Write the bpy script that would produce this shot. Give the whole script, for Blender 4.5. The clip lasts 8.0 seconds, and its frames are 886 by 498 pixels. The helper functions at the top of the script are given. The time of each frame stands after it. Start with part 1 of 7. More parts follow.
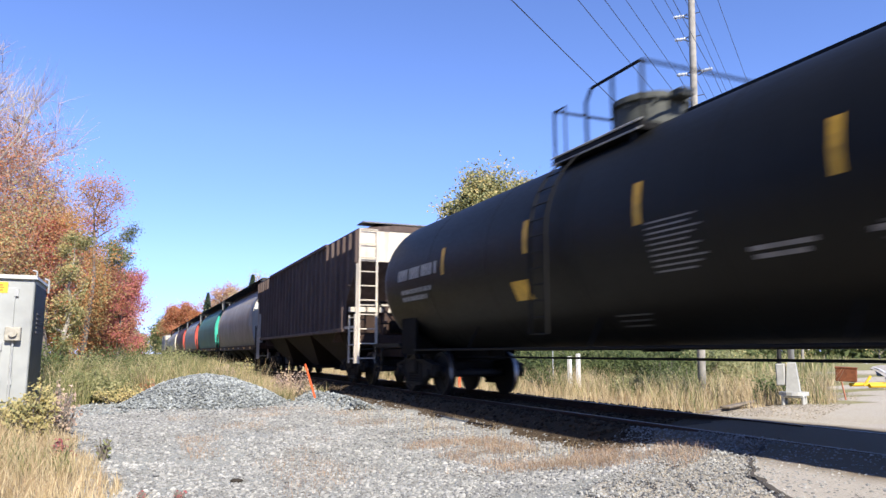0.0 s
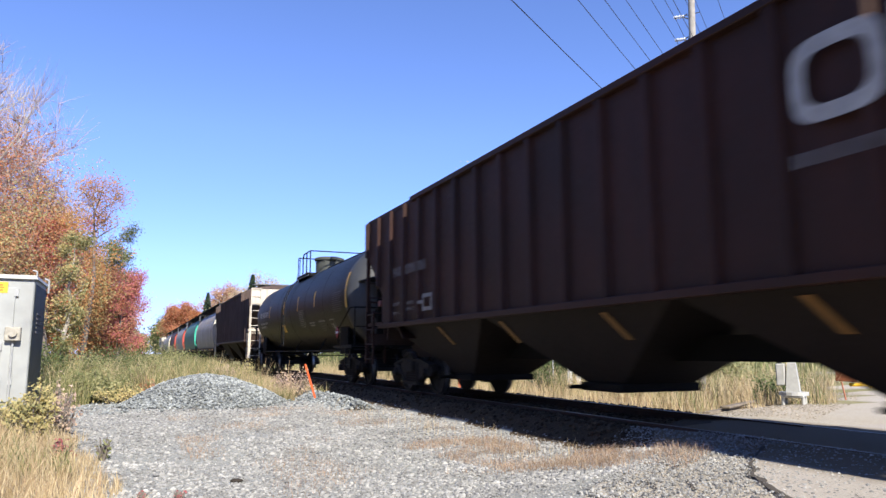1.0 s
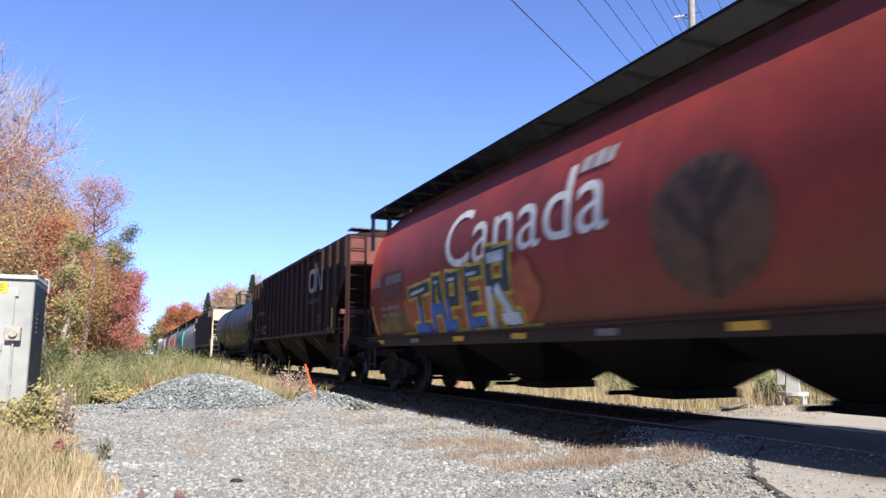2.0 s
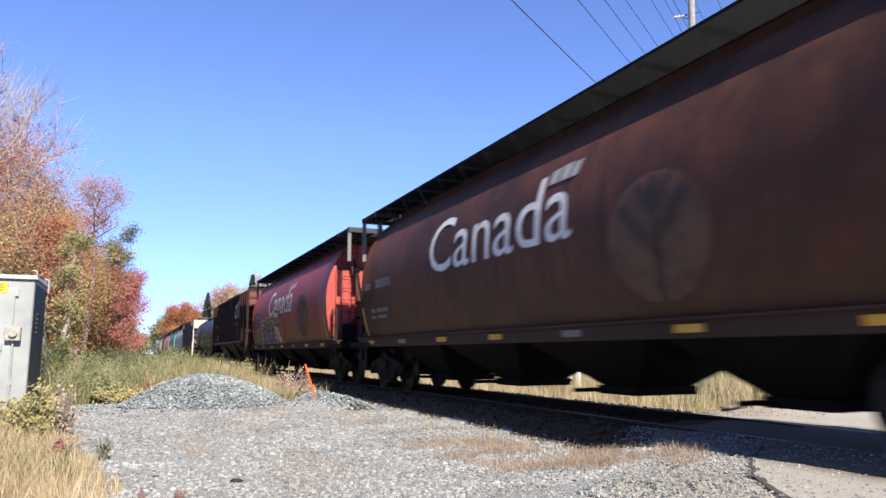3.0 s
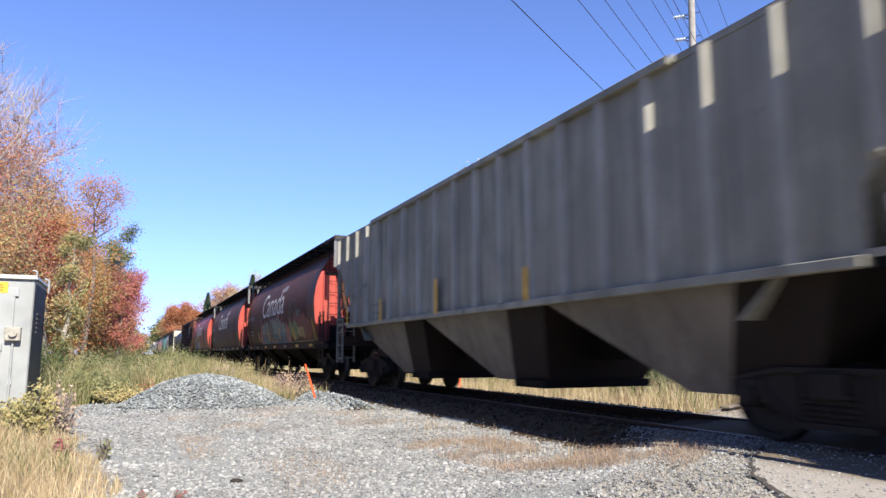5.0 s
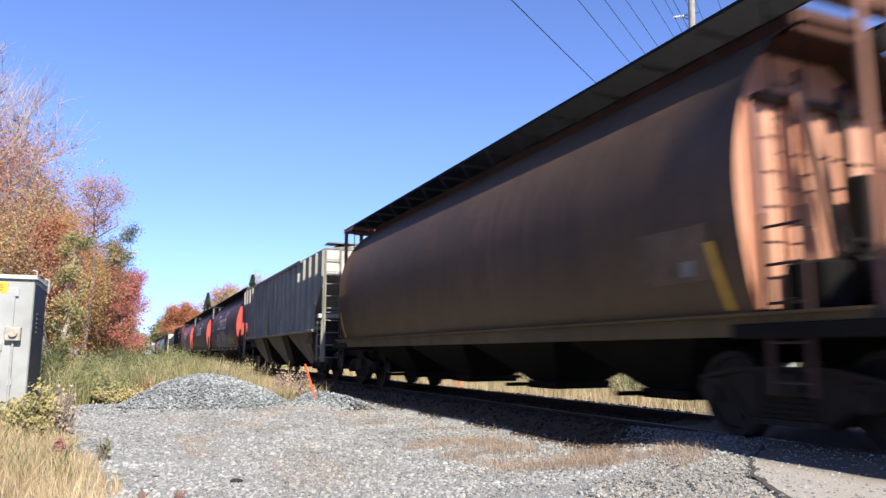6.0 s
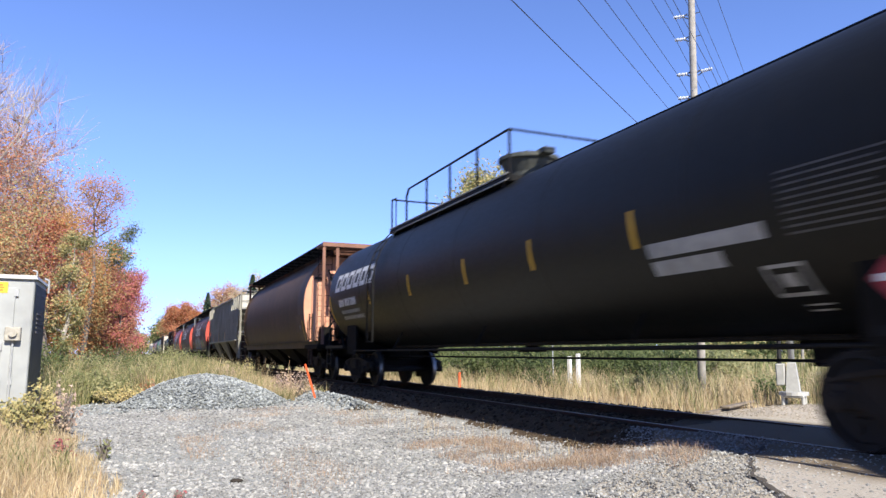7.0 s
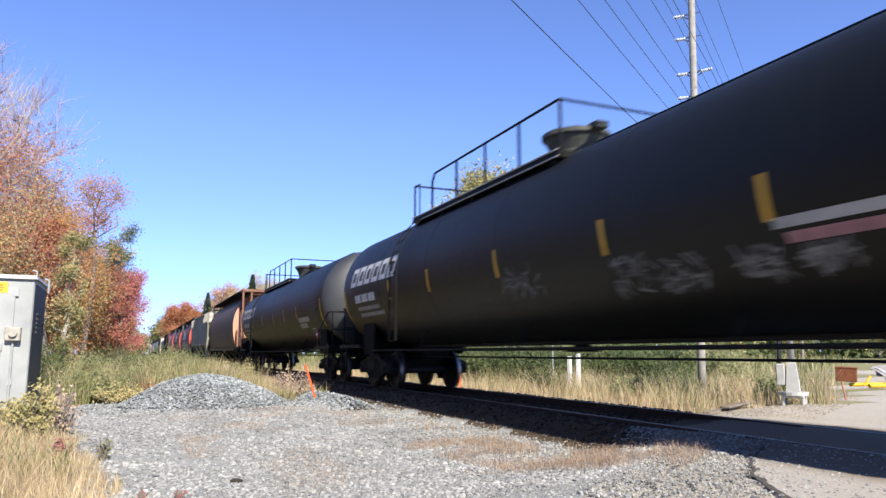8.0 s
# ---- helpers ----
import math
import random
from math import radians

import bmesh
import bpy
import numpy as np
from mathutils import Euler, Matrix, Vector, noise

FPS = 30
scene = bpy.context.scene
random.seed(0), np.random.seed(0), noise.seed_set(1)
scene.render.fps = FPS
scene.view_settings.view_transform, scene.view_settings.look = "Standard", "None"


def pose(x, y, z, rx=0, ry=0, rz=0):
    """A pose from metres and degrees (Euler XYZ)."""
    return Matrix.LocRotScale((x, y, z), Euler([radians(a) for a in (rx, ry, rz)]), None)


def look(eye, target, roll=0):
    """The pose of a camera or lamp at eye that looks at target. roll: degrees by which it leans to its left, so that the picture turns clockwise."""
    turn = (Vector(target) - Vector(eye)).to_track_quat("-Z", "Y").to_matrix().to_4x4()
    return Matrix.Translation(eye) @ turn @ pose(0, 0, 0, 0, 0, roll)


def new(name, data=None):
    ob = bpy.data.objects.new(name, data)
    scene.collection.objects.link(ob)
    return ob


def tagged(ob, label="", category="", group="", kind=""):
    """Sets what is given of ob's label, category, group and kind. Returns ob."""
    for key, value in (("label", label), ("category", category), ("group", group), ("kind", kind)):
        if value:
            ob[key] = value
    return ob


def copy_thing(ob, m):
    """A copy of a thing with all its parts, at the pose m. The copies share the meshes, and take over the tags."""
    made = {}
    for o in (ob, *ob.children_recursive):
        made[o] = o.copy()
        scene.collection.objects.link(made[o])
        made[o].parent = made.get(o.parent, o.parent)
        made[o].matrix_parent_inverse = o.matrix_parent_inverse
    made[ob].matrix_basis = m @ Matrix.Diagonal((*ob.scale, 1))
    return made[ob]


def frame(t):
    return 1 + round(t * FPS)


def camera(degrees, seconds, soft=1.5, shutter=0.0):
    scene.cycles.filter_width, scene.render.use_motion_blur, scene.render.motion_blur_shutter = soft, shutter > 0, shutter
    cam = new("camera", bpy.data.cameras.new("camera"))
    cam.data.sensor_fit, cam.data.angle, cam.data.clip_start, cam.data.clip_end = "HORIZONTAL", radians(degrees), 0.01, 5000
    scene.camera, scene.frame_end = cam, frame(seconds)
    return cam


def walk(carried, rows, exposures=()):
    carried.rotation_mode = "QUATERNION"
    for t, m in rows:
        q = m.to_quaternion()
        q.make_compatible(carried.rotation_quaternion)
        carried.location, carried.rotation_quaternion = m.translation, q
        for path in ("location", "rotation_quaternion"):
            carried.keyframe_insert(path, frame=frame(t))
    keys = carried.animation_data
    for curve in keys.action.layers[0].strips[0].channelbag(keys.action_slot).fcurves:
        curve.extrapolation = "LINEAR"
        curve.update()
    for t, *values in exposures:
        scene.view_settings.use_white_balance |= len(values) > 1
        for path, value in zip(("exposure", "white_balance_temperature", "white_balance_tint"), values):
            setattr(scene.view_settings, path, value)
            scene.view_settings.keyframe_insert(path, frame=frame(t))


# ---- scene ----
# camera on a low tripod beside the crossing; the rail tops lie at z = 0, the track runs along +y
TRACK_X = 6.861
SPEED = 18.976
EYE = (0.0, 0.0, 0.897)
YAW, TILT = radians(23.565), radians(8.384)
AIM = (math.sin(YAW) * math.cos(TILT), math.cos(YAW) * math.cos(TILT), EYE[2] + math.sin(TILT))
cam = camera(64.55, 8.0, soft=1.42, shutter=0.25)
walk(cam, [(0.0, look(EYE, AIM, -0.114)), (8.0, look(EYE, AIM, -0.114))])

# ---- world, sun, exposure ----
TO_SUN = Vector((0.01, -1.136, 1.0)).normalized()
SUN_ELEVATION = math.asin(TO_SUN.z)
SUN_AZIMUTH = math.atan2(TO_SUN.x, TO_SUN.y)
world = bpy.data.worlds.new("sky")
scene.world = world
world.use_nodes = True
wn = world.node_tree.nodes
sky = wn.new("ShaderNodeTexSky")
sky.sky_type = "NISHITA"
sky.sun_disc = False
sky.sun_elevation = SUN_ELEVATION
sky.sun_rotation = SUN_AZIMUTH
sky.air_density, sky.dust_density, sky.ozone_density = 0.85, 0.0, 6.0
wn["Background"].inputs["Strength"].default_value = 0.105
tone = wn.new("ShaderNodeMix")
tone.data_type, tone.blend_type = "RGBA", "MULTIPLY"
tone.inputs["Factor"].default_value = 1.0
# the sky's tint runs from the hazy skyline to the deep blue overhead
aloft = wn.new("ShaderNodeTexCoord")
height = wn.new("ShaderNodeSeparateXYZ")
haze = wn.new("ShaderNodeValToRGB")
haze.color_ramp.elements[0].position, haze.color_ramp.elements[0].color = 0.0, (0.50, 0.58, 0.98, 1)
haze.color_ramp.elements[1].position, haze.color_ramp.elements[1].color = 0.30, (1.0, 0.96, 1.0, 1)
mid = haze.color_ramp.elements.new(0.13)
mid.color = (0.83, 0.81, 1.0, 1)
world.node_tree.links.new(aloft.outputs["Generated"], height.inputs[0])
world.node_tree.links.new(height.outputs["Z"], haze.inputs["Fac"])
world.node_tree.links.new(haze.outputs["Color"], tone.inputs["B"])
gain = wn.new("ShaderNodeMix")
gain.data_type, gain.blend_type = "RGBA", "MULTIPLY"
gain.inputs["Factor"].default_value = 1.0
gain.inputs["B"].default_value = (1.08, 1.06, 1.25, 1)
world.node_tree.links.new(sky.outputs["Color"], tone.inputs["A"])
world.node_tree.links.new(tone.outputs["Result"], gain.inputs["A"])
world.node_tree.links.new(gain.outputs["Result"], wn["Background"].inputs["Color"])
sun_data = bpy.data.lights.new("sun", "SUN")
sun_data.energy = 5.0
sun_data.angle = radians(0.53)
sun_data.color = (1.0, 0.93, 0.82)
sun = new("sun", sun_data)
sun.matrix_basis = look(TO_SUN * 50, (0, 0, 0))
scene.view_settings.exposure = 1.0


# ---- materials ----
def nodes_of(name):
    m = bpy.data.materials.new(name)
    m.use_nodes = True
    t = m.node_tree
    return m, t, t.nodes["Principled BSDF"], t.nodes["Material Output"]


def noise_tex(t, scale, detail=4.0, rough=0.6, stretch=(1, 1, 1), seed=0.0):
    co = t.nodes.new("ShaderNodeTexCoord")
    mp = t.nodes.new("ShaderNodeMapping")
    mp.inputs["Scale"].default_value = stretch
    mp.inputs["Location"].default_value = (seed * 3.7, seed * 1.9, seed * 5.3)
    n = t.nodes.new("ShaderNodeTexNoise")
    n.inputs["Scale"].default_value = scale
    n.inputs["Detail"].default_value = detail
    n.inputs["Roughness"].default_value = rough
    t.links.new(co.outputs["Object"], mp.inputs["Vector"])
    t.links.new(mp.outputs["Vector"], n.inputs["Vector"])
    return n.outputs["Fac"]


def ramp(t, fac, stops):
    r = t.nodes.new("ShaderNodeValToRGB")
    el = r.color_ramp.elements
    while len(el) < len(stops):
        el.new(0.5)
    for e, (p, c) in zip(el, stops):
        e.position = p
        e.color = (*c, 1) if len(c) == 3 else c
    t.links.new(fac, r.inputs["Fac"])
    return r.outputs["Color"]


def blend(t, fac, a, b, kind="MIX"):
    m = t.nodes.new("ShaderNodeMix")
    m.data_type, m.blend_type = "RGBA", kind
    for sock, val in ((m.inputs["Factor"], fac), (m.inputs["A"], a), (m.inputs["B"], b)):
        if isinstance(val, (int, float)):
            sock.default_value = val
        elif isinstance(val, tuple):
            sock.default_value = (*val[:3], 1)
        else:
            t.links.new(val, sock)
    return m.outputs["Result"]


def bump(t, p, height, strength, distance):
    b = t.nodes.new("ShaderNodeBump")
    b.inputs["Strength"].default_value = strength
    b.inputs["Distance"].default_value = distance
    t.links.new(height, b.inputs["Height"])
    t.links.new(b.outputs["Normal"], p.inputs["Normal"])


def scaled(c, k):
    return tuple(min(1.0, v * k) for v in c)


def paint(name, color, dirt=(0.09, 0.07, 0.05), amount=0.5, rough=0.55, streaks=True, metal=0.0, fade=1.3, low=None, spec=0.25, blotch=None):
    """Weathered car paint: fading, vertical streaks, dust and small chips; low: colour of road film near the sill, or
    of painted shade low on the red ends.
    """
    m, t, p, _ = nodes_of(name)
    big = noise_tex(t, 0.9, 5, 0.6)
    fine = noise_tex(t, 14, 4, 0.7, seed=2)
    col = ramp(t, big, [(0.3, scaled(color, 0.82)), (0.7, scaled(color, fade))])
    if streaks:
        st = noise_tex(t, 5.5, 5, 0.65, (1.0, 1.0, 0.06), 1)
        k = ramp(t, st, [(0.48, (0, 0, 0)), (0.72, (amount, amount, amount))])
        col = blend(t, k, col, dirt)
    if blotch:
        stain = noise_tex(t, 0.8, 7, 0.68, (1.0, 0.55, 0.45), 11)
        col = blend(t, ramp(t, stain, [(0.42, (0, 0, 0)), (0.62, (0.8,) * 3)]), col, blotch)
    chips = ramp(t, noise_tex(t, 6, 8, 0.75, seed=4), [(0.62, (0, 0, 0)), (0.70, (amount * 0.8,) * 3)])
    col = blend(t, chips, col, scaled(dirt, 1.3))
    if low:
        co = t.nodes.new("ShaderNodeTexCoord")
        sep = t.nodes.new("ShaderNodeSeparateXYZ")
        t.links.new(co.outputs["Object"], sep.inputs[0])
        wob = t.nodes.new("ShaderNodeMath")
        wob.operation = "MULTIPLY_ADD"
        wob.inputs[1].default_value = 0.9
        t.links.new(noise_tex(t, 1.6, 4, 0.6, (1, 1, 0.5), 6), wob.inputs[0])
        t.links.new(sep.outputs["Z"], wob.inputs[2])
        rg = t.nodes.new("ShaderNodeMapRange")
        rg.inputs["From Min"].default_value, rg.inputs["From Max"].default_value = 1.5, 2.6
        rg.inputs["To Min"].default_value, rg.inputs["To Max"].default_value = 0.75, 0.0
        t.links.new(wob.outputs[0], rg.inputs["Value"])
        col = blend(t, rg.outputs["Result"], col, low)
    t.links.new(col, p.inputs["Base Color"])
    p.inputs["Roughness"].default_value = rough
    rr = t.nodes.new("ShaderNodeMapRange")
    rr.inputs["To Min"].default_value, rr.inputs["To Max"].default_value = rough - 0.12, rough + 0.18
    t.links.new(fine, rr.inputs["Value"])
    t.links.new(rr.outputs["Result"], p.inputs["Roughness"])
    p.inputs["Metallic"].default_value = metal
    p.inputs["Specular IOR Level"].default_value = spec
    p.inputs["Specular Tint"].default_value = (1.0, 0.96, 0.88, 1)
    bump(t, p, noise_tex(t, 3, 3, 0.5, seed=7), 0.25, 0.01)
    return m


def ground_colour(t, dark, mid, light, scale, patch=None):
    a = noise_tex(t, scale, 6, 0.75)
    col = ramp(t, a, [(0.3, dark), (0.5, mid), (0.72, light)])
    b = noise_tex(t, 0.45, 4, 0.6, seed=3)
    return a, blend(t, ramp(t, b, [(0.35, (0.0,) * 3), (0.7, (0.45,) * 3)]), col, patch or scaled(mid, 0.7), "MIX")


def shade_band(t, a, col, centre):
    """A dark band along the rails, painted in for the train's shade."""
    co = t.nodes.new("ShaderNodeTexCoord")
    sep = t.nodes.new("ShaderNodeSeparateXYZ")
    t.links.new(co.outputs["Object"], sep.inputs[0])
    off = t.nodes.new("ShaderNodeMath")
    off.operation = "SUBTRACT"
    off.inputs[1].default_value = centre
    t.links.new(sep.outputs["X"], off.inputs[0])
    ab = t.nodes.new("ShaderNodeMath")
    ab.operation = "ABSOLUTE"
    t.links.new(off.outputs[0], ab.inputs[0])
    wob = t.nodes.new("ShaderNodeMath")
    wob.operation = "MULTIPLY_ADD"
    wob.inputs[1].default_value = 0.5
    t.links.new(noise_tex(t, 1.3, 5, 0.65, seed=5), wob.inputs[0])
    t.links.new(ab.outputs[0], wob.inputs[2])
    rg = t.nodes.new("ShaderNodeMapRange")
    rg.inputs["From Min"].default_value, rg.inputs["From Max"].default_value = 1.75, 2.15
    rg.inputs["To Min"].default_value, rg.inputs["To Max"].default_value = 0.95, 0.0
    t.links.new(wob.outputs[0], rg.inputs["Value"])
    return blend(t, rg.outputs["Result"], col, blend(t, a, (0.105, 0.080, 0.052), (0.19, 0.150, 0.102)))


def ground_mat(name, dark, mid, light, scale, rough=0.95, height=0.03, strength=0.8, patch=None, shade_x=None):
    m, t, p, _ = nodes_of(name)
    a, col = ground_colour(t, dark, mid, light, scale, patch)
    if shade_x is not None:
        col = shade_band(t, a, col, shade_x)
    t.links.new(col, p.inputs["Base Color"])
    p.inputs["Roughness"].default_value = rough
    p.inputs["Specular IOR Level"].default_value = 0.2
    bump(t, p, a, strength, height)
    return m


def mixed_ground(name, base, covers, shade_x):
    """One sheet of several kinds of ground, each laid by its own cover map with a ragged edge."""
    m, t, p, _ = nodes_of(name)
    a, col = ground_colour(t, *base)
    rag = noise_tex(t, 2.6, 6, 0.75, seed=8)
    for key, kind in covers:
        at = t.nodes.new("ShaderNodeAttribute")
        at.attribute_name = key
        mx = t.nodes.new("ShaderNodeMath")
        mx.operation = "MULTIPLY_ADD"
        mx.inputs[1].default_value = 0.7
        t.links.new(rag, mx.inputs[0])
        t.links.new(at.outputs["Fac"], mx.inputs[2])
        rg = t.nodes.new("ShaderNodeMapRange")
        rg.inputs["From Min"].default_value, rg.inputs["From Max"].default_value = 0.75, 0.95
        t.links.new(mx.outputs[0], rg.inputs["Value"])
        ka, kc = ground_colour(t, *kind)
        # the road shoulder gets the same painted shade beside the rails
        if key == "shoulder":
            kc = shade_band(t, ka, kc, shade_x)
        col = blend(t, rg.outputs["Result"], col, kc)
    t.links.new(col, p.inputs["Base Color"])
    p.inputs["Roughness"].default_value = 0.95
    p.inputs["Specular IOR Level"].default_value = 0.2
    bump(t, p, noise_tex(t, 26, 6, 0.75), 0.7, 0.03)
    return m


def island_mat(name, stops, rough=0.8, translucent=0.0, spec=0.2, by_object=False):
    """Colour that differs from piece to piece (leaf, blade, stone)."""
    m, t, p, out = nodes_of(name)
    g = t.nodes.new("ShaderNodeObjectInfo" if by_object else "ShaderNodeNewGeometry")
    fac = g.outputs["Random" if by_object else "Random Per Island"]
    col = ramp(t, fac, stops)
    col = blend(t, ramp(t, noise_tex(t, 1.1, 3, 0.6), [(0.3, (0.62,) * 3), (0.7, (1.0,) * 3)]), (0, 0, 0), col)
    t.links.new(col, p.inputs["Base Color"])
    p.inputs["Roughness"].default_value = rough
    p.inputs["Specular IOR Level"].default_value = spec
    if translucent:
        tr = t.nodes.new("ShaderNodeBsdfTranslucent")
        t.links.new(col, tr.inputs["Color"])
        mx = t.nodes.new("ShaderNodeMixShader")
        mx.inputs["Fac"].default_value = translucent
        t.links.new(p.outputs[0], mx.inputs[1])
        t.links.new(tr.outputs[0], mx.inputs[2])
        t.links.new(mx.outputs[0], out.inputs["Surface"])
    return m


def plain(name, color, rough=0.6, metal=0.0, var=0.25, scale=8.0, spec=0.35):
    m, t, p, _ = nodes_of(name)
    col = ramp(t, noise_tex(t, scale, 5, 0.65), [(0.3, scaled(color, 1 - var)), (0.7, scaled(color, 1 + var))])
    t.links.new(col, p.inputs["Base Color"])
    p.inputs["Roughness"].default_value = rough
    p.inputs["Metallic"].default_value = metal
    p.inputs["Specular IOR Level"].default_value = spec
    return m


TANK_BLACK = paint("black tank paint", (0.0048, 0.0050, 0.0047), (0.010, 0.0096, 0.0084), 0.35, 0.46, low=(0.0072, 0.0068, 0.0058), spec=0.18)
TANK_DUSTY = paint("dusty black tank paint", (0.0046, 0.0049, 0.0046), (0.0095, 0.0092, 0.0082), 0.4, 0.46, low=(0.0066, 0.0063, 0.0054), spec=0.25)
# tank ends: the black paint raised in tone as sun on the heads
TANK_HEAD_LIT = paint("dusty black tank end", (0.033, 0.036, 0.040), (0.020, 0.021, 0.0215), 0.4, 0.50, spec=0.5)
MINERAL_BROWN = paint("mineral brown paint", (0.031, 0.0100, 0.0072), (0.014, 0.0075, 0.0058), 0.5, 0.6, blotch=(0.018, 0.0078, 0.0058))
# brown, red, tan, grey and teal ends: flank paints brightened for the sun
MINERAL_END_LIT = paint("faded red brown paint", (0.175, 0.062, 0.054), (0.08, 0.032, 0.028), 0.45, 0.6)
DARK_BROWN = paint("dull dark brown paint", (0.078, 0.055, 0.048), (0.14, 0.11, 0.098), 0.75, 0.75)
CREAM = paint("pale cream paint", (0.528, 0.48, 0.4), (0.24, 0.16, 0.112), 0.5, 0.7)
RED_NEW = paint("red hopper paint", (0.235, 0.033, 0.023), (0.10, 0.03, 0.022), 0.35, 0.5, low=(0.13, 0.07, 0.034), blotch=(0.135, 0.026, 0.019))
RED_OLD = paint("weathered red brown paint", (0.096, 0.035, 0.024), (0.024, 0.013, 0.009), 0.8, 0.6, low=(0.066, 0.040, 0.021), blotch=(0.046, 0.021, 0.0135), fade=1.15)
RED_DARK = paint("sooty red brown paint", (0.084, 0.031, 0.018), (0.020, 0.011, 0.007), 0.8, 0.6, low=(0.062, 0.036, 0.018), blotch=(0.024, 0.013, 0.0085))
# low: foot of the red ends darkened for the next car's shadow
RED_END_LIT = paint("bright red end paint", (0.40, 0.062, 0.045), (0.10, 0.03, 0.026), 0.45, 0.5, low=(0.075, 0.024, 0.018), spec=0.4)
TAN_BROWN = paint("tan brown paint", (0.082, 0.049, 0.028), (0.034, 0.022, 0.013), 0.7, 0.6, low=(0.125, 0.084, 0.035), blotch=(0.050, 0.032, 0.019), fade=1.15)
# tan flank paint, brightened as sunlight on the end
TAN_END_LIT = paint("orange tan paint", (0.52, 0.265, 0.17), (0.22, 0.10, 0.06), 0.4, 0.6)
TAN_SILL = paint("yellowed tan sill", (0.085, 0.060, 0.027), (0.04, 0.028, 0.016), 0.6, 0.7)
GREY_CAR = paint("light grey paint", (0.245, 0.236, 0.19), (0.05, 0.046, 0.038), 0.75, 0.6, blotch=(0.17, 0.163, 0.13))
# the grey end carries sunlight as a paler copy of the flank grey
GREY_END_LIT = paint("pale grey paint", (0.496, 0.488, 0.448), (0.2, 0.176, 0.144), 0.4, 0.6)
GREY_CYL = paint("dull warm grey paint", (0.26, 0.24, 0.22), (0.10, 0.085, 0.07), 0.4, 0.55, low=(0.15, 0.13, 0.09))
GREEN_CAR = paint("teal green paint", (0.055, 0.14, 0.11), (0.05, 0.05, 0.04), 0.4, 0.55)
# teal brightened on the end face, for sun
GREEN_END_LIT = paint("bright teal paint", (0.04, 0.36, 0.27), (0.05, 0.15, 0.12), 0.3, 0.6)
UNDER = paint("sooty underframe", (0.0085, 0.008, 0.0075), (0.018, 0.015, 0.012), 0.3, 0.8, streaks=False, spec=0.1)
CAST = paint("dusty cast steel", (0.021, 0.0185, 0.0165), (0.034, 0.027, 0.021), 0.5, 0.75, streaks=False, spec=0.12)
WHEEL = plain("worn wheel steel", (0.009, 0.008, 0.0075), 0.65, 0.1)
TREAD = plain("bright running steel", (0.26, 0.25, 0.24), 0.42, 1.0)
BLACK_STEEL = plain("black painted steel", (0.009, 0.009, 0.009), 0.6, 0.0, spec=0.12)
GREY_RIB = paint("pale grey rib paint", (0.275, 0.265, 0.225), (0.16, 0.15, 0.13), 0.35, 0.6)
BAY_GREY = paint("grimy hopper bay paint", (0.15, 0.132, 0.108), (0.06, 0.045, 0.035), 0.6, 0.7)
# rust on the grey car; under the brown cars it darkens bays as shade
BAY_RUST_SHADE = paint("rusty hopper bay paint", (0.013, 0.0085, 0.007), (0.009, 0.007, 0.006), 0.5, 0.8)
WALKWAY = plain("galvanised walkway", (0.168, 0.168, 0.164), 0.6, 0.3)
WALK_DARK = plain("dark walkway steel", (0.013, 0.0125, 0.012), 0.75, 0.0, spec=0.12)
SILL = paint("grimy brown sill", (0.040, 0.024, 0.019), (0.02, 0.014, 0.011), 0.4, 0.75)
# shell red-brown darkened for the shade under the roof walkways
SHADED_RED_STEEL = paint("dull red-brown roof steel", (0.062, 0.027, 0.018), (0.024, 0.015, 0.011), 0.5, 0.75)
CROSSWALK = plain("pale galvanised grating", (0.336, 0.336, 0.328), 0.6, 0.2)
BRACKET = plain("grey bracket steel", (0.06, 0.058, 0.055), 0.75, 0.0, spec=0.1)
OCHRE = plain("grimy yellow reflector", (0.20, 0.10, 0.025), 0.6, 0, 0.3)
DULL_PINK = plain("faded pink plate", (0.26, 0.13, 0.14), 0.6)
YELLOW = plain("yellow reflector", (0.54, 0.31, 0.03), 0.45, 0, 0.25)
WHITE_MARK = plain("worn white lettering", (0.62, 0.61, 0.58), 0.6, 0, 0.2, 5)
GREY_MARK = plain("dull grey lettering", (0.30, 0.30, 0.29), 0.6, 0, 0.25, 5)
CHALK = plain("smeared chalk", (0.14, 0.141, 0.136), 0.9, 0, 0.5, 6)
SOFT_MARK = plain("weathered white lettering", (0.17, 0.165, 0.16), 0.6, 0, 0.35, 5)
DIM_MARK = plain("faint dull lettering", (0.06, 0.06, 0.058), 0.6, 0, 0.3, 5)
TAN_POST = paint("rusty tan steel", (0.20, 0.10, 0.065), (0.10, 0.05, 0.035), 0.4, 0.6)
RED_MARK = plain("red placard", (0.26, 0.028, 0.034), 0.6)
MANWAY = plain("dusty grey-green steel", (0.062, 0.066, 0.056), 0.65, 0.0, 0.3, 9, 0.3)
PEDESTAL = plain("pale cast pedestal", (0.36, 0.36, 0.335), 0.6, 0.0, 0.15)


# ---- mesh helpers ----
def part(name, bm, material, parent=None, label="", smooth=False):
    """Links a bmesh as one mesh object under a thing or a part."""
    me = bpy.data.meshes.new(name)
    bm.normal_update()
    bm.to_mesh(me)
    bm.free()
    for m in material if isinstance(material, (list, tuple)) else [material]:
        me.materials.append(m)
    if smooth:
        me.polygons.foreach_set("use_smooth", [True] * len(me.polygons))
    ob = new(name, me)
    ob.parent = parent
    return tagged(ob, label)


